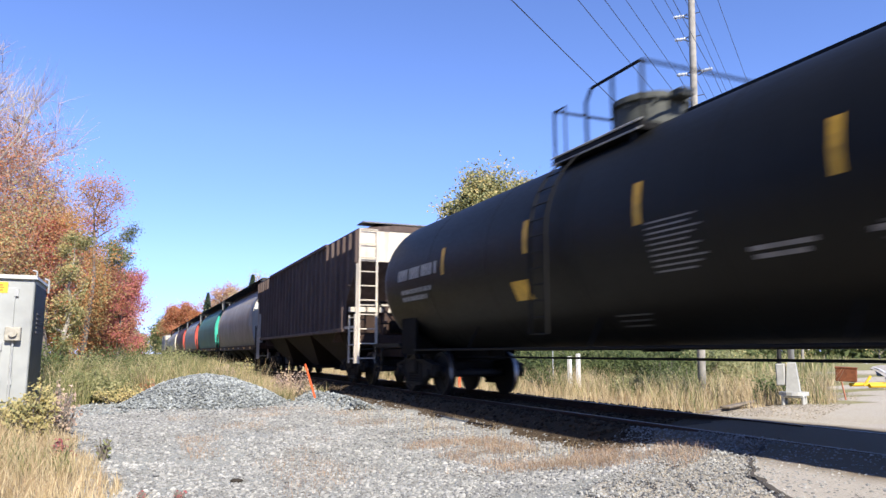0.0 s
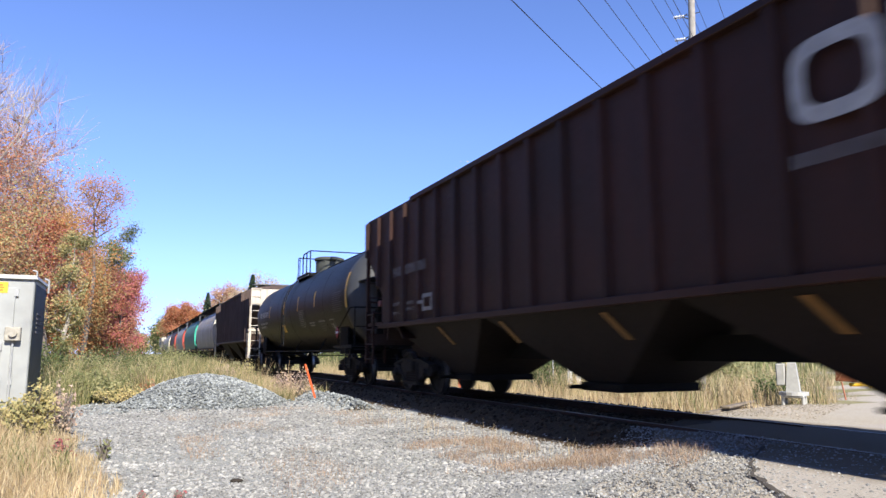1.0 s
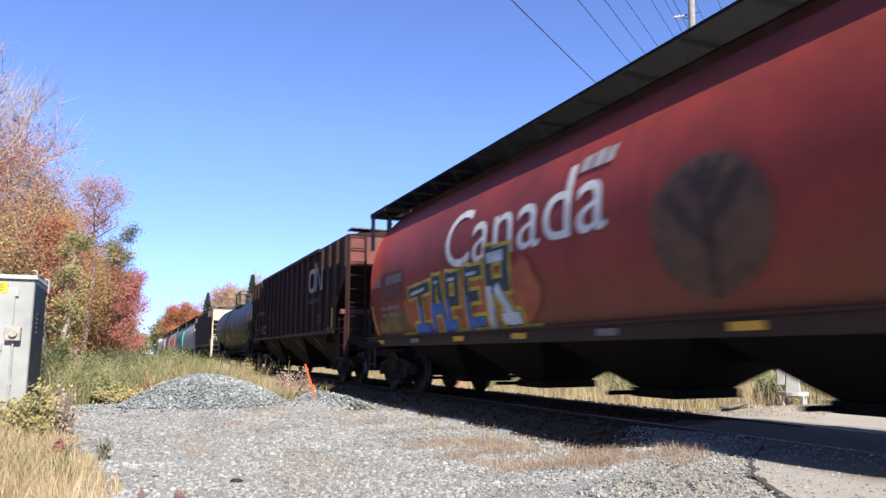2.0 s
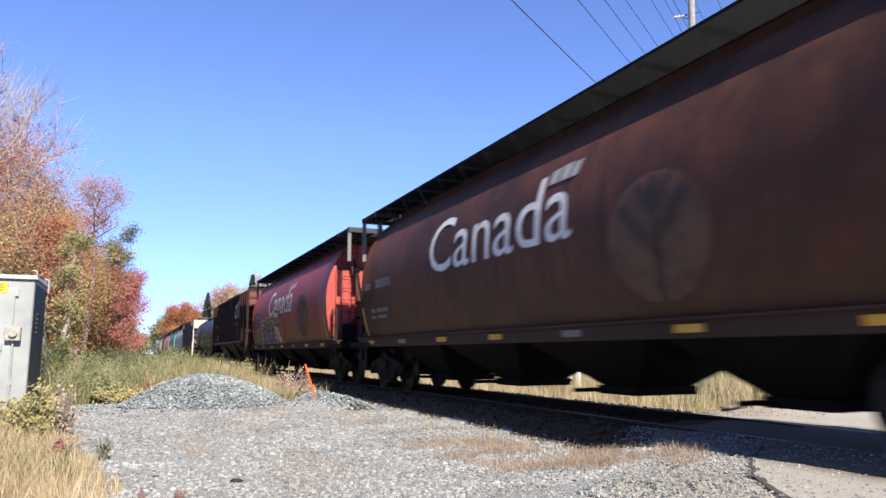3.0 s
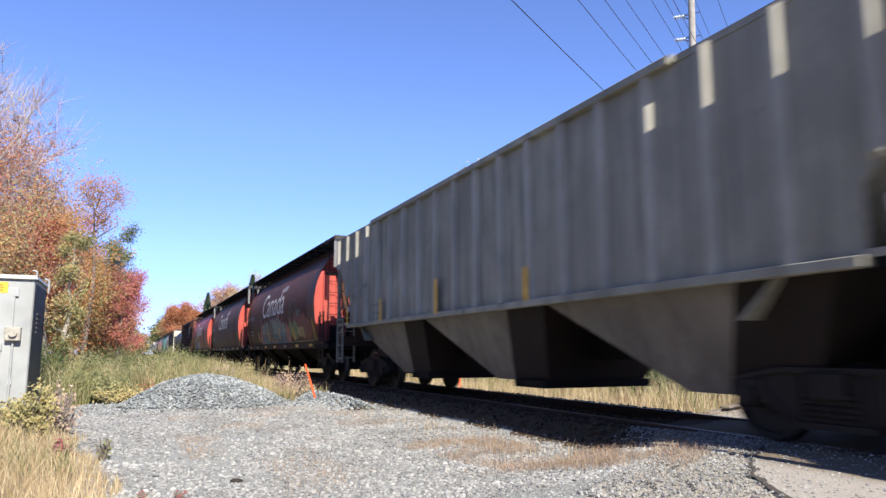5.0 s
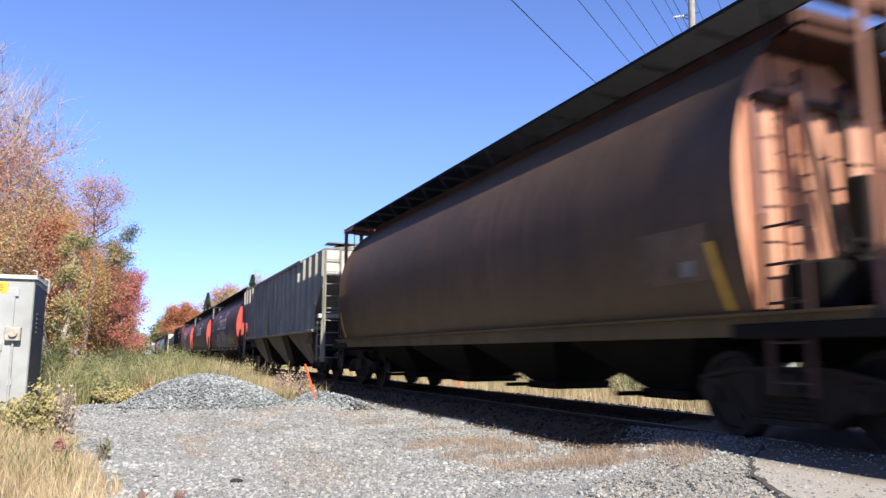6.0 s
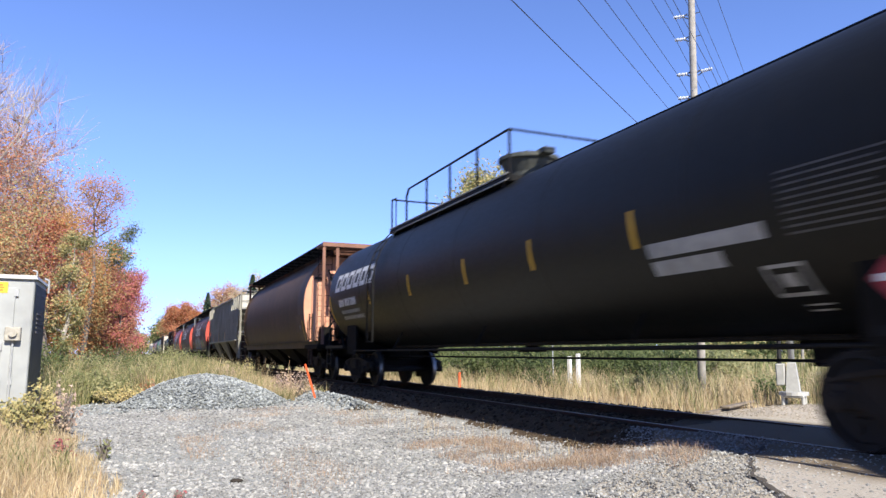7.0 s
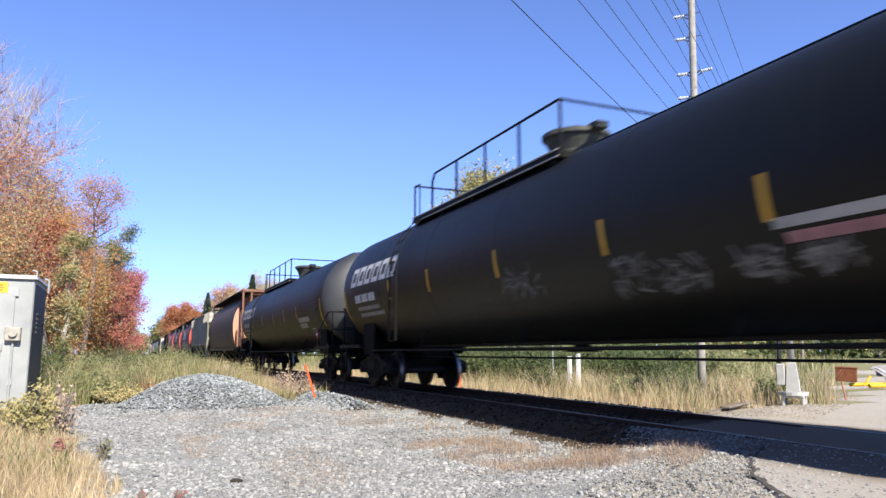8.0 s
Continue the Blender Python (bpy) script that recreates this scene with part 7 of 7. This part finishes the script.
def stake(x, y, height, lean_x, lean_y, width, label, paint_mat=None):
    z = ground_z(x, y) - 0.05
    bm = bmesh.new()
    a, b = Vector((0, 0, 0)), Vector((lean_x, lean_y, height))
    w = width / 2
    loft(bm, [[(p.x - w, p.y - 0.012, p.z), (p.x + w, p.y - 0.012, p.z), (p.x + w, p.y + 0.012, p.z), (p.x - w, p.y + 0.012, p.z)] for p in (a, a + (b - a) * 0.97)] +
         [[(b.x - w * 0.3, b.y - 0.01, b.z), (b.x + w * 0.3, b.y - 0.01, b.z), (b.x + w * 0.3, b.y + 0.01, b.z), (b.x - w * 0.3, b.y + 0.01, b.z)]])
    ob = part("marker_stake", bm, paint_mat or ORANGE_PAINT)
    ob.matrix_basis = pose(x, y, z)
    tagged(ob, label, "marker stake")


def utility_pole(x, y, height, arms, label):
    z = ground_z(x, y) - 0.3
    p = thing("utility_pole", label, "utility pole", pose(x, y, z), "pole line along the road")
    bm = bmesh.new()
    n = 9
    lean = lambda k: (-0.2 * (1 - k / n * 1.35), 0.19 * (1 - k / n * 1.35))
    loft(bm, [[(lean(k)[0] + (0.108 - 0.016 * k / n) * math.cos(a), lean(k)[1] + (0.108 - 0.016 * k / n) * math.sin(a), height * k / n) for a in (2 * math.pi * i / 14 for i in range(14))] for k in range(n + 1)])
    part("shaft", bm, POLE_WOOD, p, "", True)
    for h, side in arms:
        d = Vector((-0.595, 0.804, 0)) * side
        bm = bmesh.new()
        a = d * 0.1 + Vector((0, 0, h - z))
        rod(bm, a + Vector((0, 0, -0.10)), d * 0.22 + Vector((0, 0, h - z - 0.02)), 0.018)
        rod(bm, a + Vector((0, 0, 0.05)), d * 0.22 + Vector((0, 0, h - z)), 0.018)
        rod(bm, d * 0.12 + Vector((0, 0, h - z)), -d * 0.24 + Vector((0, 0, h - z + 0.02)), 0.014)
        br = part("bracket", bm, GALV_DARK, p)
        bm = bmesh.new()
        for k in range(6):
            rod(bm, d * (0.2 + 0.05 * k) + Vector((0, 0, h - z + 0.004 * k)), d * (0.235 + 0.05 * k) + Vector((0, 0, h - z + 0.004 * k)), 0.052 if k % 2 == 0 else 0.04, 10)
        part("insulator", bm, PORCELAIN, br)
    return p


POLE = Vector((14.3, 14.7, 0))
ARMS = [(10.6, 1), (9.9, 1), (8.83, 1), (8.83, -1), (8.12, 1), (12.1, 1), (12.1, -1), (13.0, 1)]


WIRE_U = Vector((0.804, 0.595, 0)).normalized()
WIRE_N = Vector((-WIRE_U.y, WIRE_U.x, 0))


def wires():
    """Sagging wires from pole to pole along the road."""
    back, ahead = POLE - WIRE_U * 46, POLE + WIRE_U * 46
    for i, (h, s) in enumerate(ARMS + [(7.4, 1), (6.13, 1)]):
        bm = bmesh.new()
        pts = []
        for a, b in ((back, POLE), (POLE, ahead)):
            for k in range(24):
                f = k / 24
                p = a + (b - a) * f + WIRE_N * s * 0.45
                pts.append((p.x, p.y, h - 0.46 * 4 * f * (1 - f)))
        path_rod(bm, pts, 0.0095 if h < 7 else 0.008, 4)
        ob = part("overhead_wire", bm, WIRE)
        tagged(ob, "thin dark overhead wire strung between poles", "wire", "overhead wires")


def crossing_signal():
    x, y = 12.9, 10.95
    z = ground_z(x, y)
    c = thing("crossing_signal", "silver level crossing signal with crossbuck and flashing red lamps", "crossing signal", pose(x, y, z))
    r = pose(0, 0, 0, 0, 0, math.degrees(math.atan2(-ROAD_U.x, ROAD_U.y)))
    def put(ob):
        ob.matrix_basis = r
        return ob
    bm = bmesh.new()
    rod(bm, (0, 0, 0.55), (0, 0, 5.75), 0.065, 12)
    rod(bm, (0, 0, 5.7), (0, 0, 5.85), 0.085, 12)
    part("mast", bm, GALV, c, "", True)
    bm = bmesh.new()
    rings = [[(q * math.cos(a), q * math.sin(a), h) for a in (math.pi / 4 + math.pi / 2 * i for i in range(4))] for q, h in ((0.19, 0.26), (0.18, 0.32), (0.115, 0.86), (0.075, 0.92))]
    loft(bm, rings)
    put(part("base_casting", bm, PEDESTAL, c))
    bm = bmesh.new()
    rod(bm, (0, 0, 0.20), (0, 0, 0.27), 0.29, 16)
    box(bm, -0.22, 0.22, -0.22, 0.22, 0.15, 0.21, 0.02)
    put(part("flange", bm, PEDESTAL, c))
    bm = bmesh.new()
    box(bm, -0.31, -0.13, -0.10, 0.10, 0.40, 0.86, 0.02)
    put(part("junction_box", bm, PEDESTAL, c))
    bm = bmesh.new()
    path_rod(bm, [(-0.24, 0, 0.84), (-0.22, 0, 1.5), (-0.07, 0, 1.75)], 0.045, 8)
    put(part("conduit", bm, BLACK_SIGN, c, "dark flexible conduit"))
    for dx, dy in ((-0.19, -0.17), (0.19, -0.17), (-0.19, 0.17), (0.19, 0.17)):
        bm = bmesh.new()
        rod(bm, (dx, dy, -0.15), (dx, dy, 0.16), 0.035, 8)
        put(part("footing_leg", bm, PEDESTAL, c))
    bm = bmesh.new()
    rod(bm, (-0.75, 0, 3.75), (0.75, 0, 3.75), 0.035, 8)
    put(part("cross_arm", bm, GALV, c))
    # crossbuck boards
    for a in (-1, 1):
        bm = bmesh.new()
        box(bm, -0.6, 0.6, -0.095, -0.075, -0.11, 0.11)
        ob = part("crossbuck_board", bm, WHITE_PAINT, c)
        ob.matrix_basis = r @ pose(0, 0, 4.75, 0, 45 * a, 0)
        if a > 0:
            ob.matrix_basis = r @ pose(0, -0.022, 4.75, 0, 45 * a, 0)
    for s, lit in ((1, False), (-1, True)):
        for facing in (-1, 1):
            bm = bmesh.new()
            rod(bm, (s * 0.62, facing * 0.10, 3.72), (s * 0.62, facing * 0.14, 3.72), 0.30, 22)
            rod(bm, (s * 0.62, facing * 0.02, 3.72), (s * 0.62, facing * 0.14, 3.72), 0.14, 14)
            rings = [[(s * 0.62 + 0.17 * math.cos(a), facing * d, 3.72 + 0.17 * math.sin(a)) for a in (-0.3 + (math.pi + 0.6) * i / 12 for i in range(13))] for d in (0.14, 0.36)]
            loft(bm, rings, close=False, cap=False)
            lamp = put(part("lamp_head", bm, BLACK_SIGN, c, "black signal head with round hood"))
            bm = bmesh.new()
            rod(bm, (s * 0.62, facing * 0.141, 3.72), (s * 0.62, facing * 0.16, 3.72), 0.12, 18)
            (part("lens", bm, LENS_LIT if lit else LENS_DARK, lamp, "glowing red lens" if lit else "unlit red lens"))
    bm = bmesh.new()
    box(bm, -0.35, 0.35, 0.1, 0.45, 2.05, 2.6, 0.03)
    rod(bm, (0, 0.3, 2.3), (0.6, 0.3, 2.3), 0.06)
    put(part("gate_mechanism", bm, GALV, c))
    bm = bmesh.new()
    box(bm, -0.12, 0.12, -0.12, -0.09, 3.0, 3.3)
    put(part("sign_plate", bm, WHITE_PAINT, c))


def small_things():
    for i, (x, y, h) in enumerate(((12.85, 19.3, 1.15), (13.1, 19.2, 1.25))):
        bm = bmesh.new()
        box(bm, -0.075, 0.075, -0.05, 0.05, -0.2, h, 0.01)
        ob = part("marker_post", bm, WHITE_PAINT)
        ob.matrix_basis = pose(x, y, ground_z(x, y), 0, 1.5 * (i - 0.5), 30)
        tagged(ob, "white painted post in the straw grass", "post", "white posts")
    bm = bmesh.new()
    rod(bm, (0, 0, -0.2), (0, 0, 1.5), 0.02, 6)
    ob = part("marker_post", bm, GALV)
    ob.matrix_basis = pose(12.6, 19.9, ground_z(12.55, 19.9))
    tagged(ob, "thin grey steel post in the grass", "post", "white posts")
    # old sleepers dumped by the crossing
    rnd = random.Random(9)
    for i, (x, y, a, h) in enumerate(((11.3, 11.2, 24, 0.0), (12.2, 11.5, 18, 0.0), (11.8, 11.35, 30, 0.07))):
        bm = bmesh.new()
        box(bm, -1.15, 1.15, -0.09, 0.09, 0, 0.06, 0.02)
        ob = part("old_plank", bm, PLANK)
        ob.matrix_basis = pose(x, y, ground_z(x, y) + h, rnd.uniform(-4, 4), rnd.uniform(-3, 3), a)
        tagged(ob, "old split grey plank lying by the track", "plank", "dumped planks")
    x, y = 21.4, 16.1
    bm = bmesh.new()
    box(bm, -0.38, 0.38, -0.3, 0.3, 0, 0.45, 0.02)
    box(bm, -0.40, 0.40, -0.32, 0.32, 0.42, 0.46, 0.008)
    ob = part("steel_box", bm, RUSTY)
    ob.matrix_basis = pose(x, y, ground_z(x, y) + 0.22, 3, 0, 35)
    tagged(ob, "rusty steel box on a yellow frame", "box")
    base = thing("plough_frame", "yellow painted steel frame lying at the roadside", "machine part", pose(x + 0.3, y - 0.2, ground_z(x, y)))
    for p, q, r2 in (((-0.2, -0.5, 0.10), (0.75, -0.75, 0.10), 0.07), ((-0.4, 0.0, 0.12), (0.85, -0.2, 0.12), 0.06), ((0.75, -0.75, 0.10), (0.85, -0.2, 0.12), 0.06), ((-0.3, -0.4, 0.1), (-0.1, -0.5, 0.4), 0.04)):
        bm = bmesh.new()
        rod(bm, p, q, r2, 8)
        part("beam", bm, YELLOW_PAINT, base)
    # dark clod on the gravel
    bm = bmesh.new()
    bmesh.ops.create_icosphere(bm, subdivisions=2, radius=0.048)
    for v in bm.verts:
        v.co = Vector((v.co.x * 1.3, v.co.y * 0.7, v.co.z * 0.5)) * (1 + 0.3 * noise.noise(v.co * 12))
    ob = part("clod", bm, TIE)
    x, y = 0.95, 7.1
    ob.matrix_basis = pose(x, y, ground_z(x, y) + 0.02)
    tagged(ob, "dark clod of earth on the gravel", "clod")


signal_cabinet()
stake(4.09, 17.0, 0.93, -0.30, 0.0, 0.045, "leaning fluorescent orange marker stake")
stake(9.55, 20.6, 0.62, 0.0, 0.0, 0.07, "short fluorescent orange marker stake beyond the track")
stake(16.14, 12.19, 0.5, -0.12, 0.0, 0.026, "leaning faded orange stake at the roadside", plain("faded orange paint", (0.42, 0.17, 0.10), 0.7))
utility_pole(POLE.x, POLE.y, 14.5, ARMS, "tall weathered wooden utility pole with white insulators")
utility_pole(POLE.x + WIRE_U.x * 46, POLE.y + WIRE_U.y * 46, 14.5, ARMS, "distant wooden utility pole with insulators")
wires()
crossing_signal()
small_things()


# ---- the train, from its head to its tail ----
def lead_cars():
    ribbed_hopper("white-ended dark ribbed hopper car", 151.5, 8.0, 8.75, GREY_CYL, CREAM, 17)
    tank_car("dull grey tank car", 133.5, 8.45, 9.15, 1.5, 2.6, 6.9, 0.0, (), (), GREY_CYL)
    round_hopper("tan-grey round-sided hopper car", 115.3, 9.1, GREY_CYL, CREAM, text=False)
    round_hopper("red round-sided grain hopper car far ahead", 97.0, 9.1, RED_OLD, RED_END_LIT, text=False)
    round_hopper("dark grey round-sided hopper car", 78.7, 9.1, GREY_CYL, RED_END_LIT, text=False, bands=False)
    round_hopper("teal green round-sided hopper car", 60.5, 9.1, GREEN_CAR, GREEN_END_LIT, text=False, bands=False)
    round_hopper("dull warm grey round-sided hopper car", 43.2, 8.75, GREY_CYL, GREY_END_LIT, text=False, bands=False, half=7.7, walk_half=8.2)
    ribbed_hopper("dark brown ribbed hopper car with a cream end", 26.05, 8.15, 8.95, DARK_BROWN, CREAM, 27, rail_mat=CREAM)


def main_cars():
    bars = [(y, 2.38, 2.9, 0.11) for y in (4.35, 1.21, -1.42, -4.02)] + [(-7.8, 2.15, 3.15, 0.14)]
    marks = [("words", 6.84, 2.45, 2.2, 0.24, GREY_MARK), ("words", 6.7, 2.15, 1.7, 0.09, GREY_MARK), ("words", 6.7, 2.0, 1.4, 0.09, GREY_MARK),
             ("plate", 1.80, 1.70, 0.5, 0.30, YELLOW), ("lines", -1.54, 1.80, 0.85, 0.62, SOFT_MARK), ("plate", -2.93, 1.87, 0.75, 0.045, SOFT_MARK), ("plate", -2.97, 1.79, 0.6, 0.045, SOFT_MARK),
             ("plate", -4.2, 1.87, 0.8, 0.05, SOFT_MARK), ("lines", -4.3, 1.6, 0.6, 0.4, DIM_MARK), ("square", -5.6, 1.5, 0.5, 0.42, SOFT_MARK), ("lines", -6.3, 2.1, 1.1, 0.6, DIM_MARK), ("lines", -0.35, 1.22, 0.7, 0.2, DIM_MARK)]
    tank_car("black tank car with yellow reflective stripes", 7.97, 8.45, 9.15, 1.5, 2.53, 6.9, 0.0, bars, marks, basket=True, belly=1.06)
    side_marks = [("logo", 4.22, 2.83, 1.84, 0.78, GREY_MARK), ("words", 4.2, 2.48, 1.6, 0.13, SOFT_MARK), ("words", -6.33, 2.56, 0.4, 0.2, SOFT_MARK), ("words", -5.56, 2.56, 0.56, 0.2, SOFT_MARK), ("words", -4.86, 2.56, 0.4, 0.2, SOFT_MARK),
          ("ring", -4.6, 1.72, 0.5, 0.34, SOFT_MARK), ("words", -6.3, 1.92, 0.36, 0.07, SOFT_MARK), ("words", -6.3, 1.72, 0.36, 0.06, SOFT_MARK), ("words", -5.5, 1.9, 0.42, 0.07, SOFT_MARK), ("words", -5.5, 1.78, 0.42, 0.06, SOFT_MARK), ("words", 5.4, 1.95, 0.5, 0.1, SOFT_MARK), ("words", 5.4, 1.8, 0.5, 0.1, SOFT_MARK)]
    stripes = [(u, 1.05, 1.40, 0.12, -0.2) for u in (-4.2, -1.6, 1.2, 4.2)]
    ribbed_hopper("mineral brown ribbed hopper car with white lettering", -10.5, 8.55, 9.25, MINERAL_BROWN, MINERAL_END_LIT, 20, marks=rib_marks(side_marks), stripes=stripes + [(7.3, 1.6, 2.2, 0.14, 0)])
    def art1(car):
        block_letters(car)
        for u0, u1, z0, z1, c in ((-6.5, -5.1, 2.05, 2.7, (0.10, 0.022, 0.018)), (-6.9, -5.5, 1.35, 1.6, (0.15, 0.10, 0.03)), (-6.4, -4.9, 1.5, 1.75, (0.125, 0.085, 0.027))):
            bm = bmesh.new()
            bar2d(bm, u0, u1, z0, z1, 0.05)
            decal("paint_patch", bm, plain("dull patch paint", c, 0.6, 0, 0.4, 3), car, round_side, 0.008, "dull repainted patch")
    round_hopper("bright red round-sided grain hopper car with blue and yellow graffiti", -28.8, 9.1, RED_NEW, RED_END_LIT, art=art1)
    round_hopper("weathered red-brown round-sided grain hopper car", -47.0, 9.1, RED_DARK, RED_END_LIT)
    round_hopper("weathered red-brown round-sided grain hopper car with pink and teal graffiti", -65.2, 9.1, RED_OLD, RED_END_LIT, art=cloud_graffiti, side_bars=(-3.76, -1.22, 1.2, 3.9))
    gm = [("words", -6.0, 2.5, 0.5, 0.12, DIM_MARK), ("words", -5.1, 2.0, 0.8, 0.06, DIM_MARK), ("words", -5.1, 1.8, 0.7, 0.06, DIM_MARK), ("words", -6.9, 2.25, 0.32, 0.2, DIM_MARK), ("words", -6.2, 2.3, 0.12, 0.24, DIM_MARK)]
    ribbed_hopper("light grey ribbed hopper car with dark streaks", -83.7, 8.6, 9.35, GREY_CAR, GREY_END_LIT, 20, eave=4.13, sill=1.62, rib_mat=GREY_RIB, bay_mat=BAY_GREY, marks=rib_marks(gm), stripes=[(-7.35, 1.65, 2.1, 0.12, 0), (-4.55, 1.62, 2.15, 0.15, 0), (-1.2, 1.62, 2.3, 0.15, 0), (2.2, 1.62, 2.15, 0.15, 0)])
    round_hopper("unmarked tan-brown round-sided hopper car with rusty ends", -101.9, 8.95, TAN_BROWN, TAN_END_LIT, half=7.4, walk_half=8.2, text=False, walk_mat=TAN_POST, recess=0.14, low_post=3.2, sill_mat=TAN_SILL, rear=7.03, long_post=True, art=tan_patch)
    ends = [(9.12, 1.7, 2.55, 0.12), (-8.5, 1.72, 2.6, 0.13)]
    bars = [(y, 2.1, 2.55, 0.085) for y in (5.4, 2.58, -0.22, -2.53, -4.88)] + ends
    bars2 = [(y, 2.1, 2.55, 0.085) for y in (5.5, 3.12, 0.21, -2.67, -5.17)] + ends
    marks = [("blocks", 8.55, 2.62, 3.55, 0.48, WHITE_MARK), ("words", 8.2, 2.18, 1.6, 0.2, WHITE_MARK), ("words", 8.1, 1.98, 1.7, 0.09, GREY_MARK), ("words", 8.1, 1.82, 1.9, 0.09, GREY_MARK),
             ("plate", -5.05, 1.96, 1.65, 0.16, GREY_MARK), ("plate", -5.05, 1.76, 1.05, 0.16, GREY_MARK), ("lines", -6.95, 1.95, 1.2, 0.62, DIM_MARK), ("square", -6.5, 1.42, 0.45, 0.3, GREY_MARK), ("lines", -6.7, 1.28, 0.3, 0.1, GREY_MARK)]
    tank_car("long black tank car with white lettering and yellow stripes", -121.35, 9.5, 10.3, 1.563, 2.592, 7.95, 0.05, bars, marks, deck=(-0.95, 5.27, 1.06), nose=9.82, tail=9.36, head=0.62, shell=TANK_DUSTY)
    marks2 = [m for m in marks if m[0] not in ("plate",)] + [("scrawl", 0.19, 1.75, 1.2, 0.42, CHALK), ("scrawl", -2.6, 1.62, 0.75, 0.4, CHALK), ("scrawl", -3.4, 1.58, 0.75, 0.34, CHALK), ("scrawl", -4.65, 1.62, 0.5, 0.26, CHALK), ("scrawl", -5.4, 1.64, 0.5, 0.18, CHALK),
                                                             ("plate", -5.2, 2.02, 1.9, 0.10, GREY_MARK), ("plate", -5.3, 1.88, 1.7, 0.10, DULL_PINK)]
    tank_car("long black tank car with white lettering and chalk scrawls", -141.95, 9.5, 10.3, 1.563, 2.592, 7.95, 0.05, bars2, marks2, deck=(-0.95, 5.27, 1.06), nose=9.82, tail=9.36, head=0.62, shell=TANK_DUSTY)


lead_cars()
main_cars()


# ---- movement ----
def motions():
    for car, y in CARS:
        walk(car, [(float(t), pose(TRACK_X, y + SPEED * t, 0)) for t in range(9)])
    turn = -math.degrees(SPEED / WHEEL_R)
    for w, y in WHEELSETS:
        walk(w, [(i / FPS, pose(0, y, WHEEL_R, turn * i / FPS)) for i in range(8 * FPS + 1)])


motions()
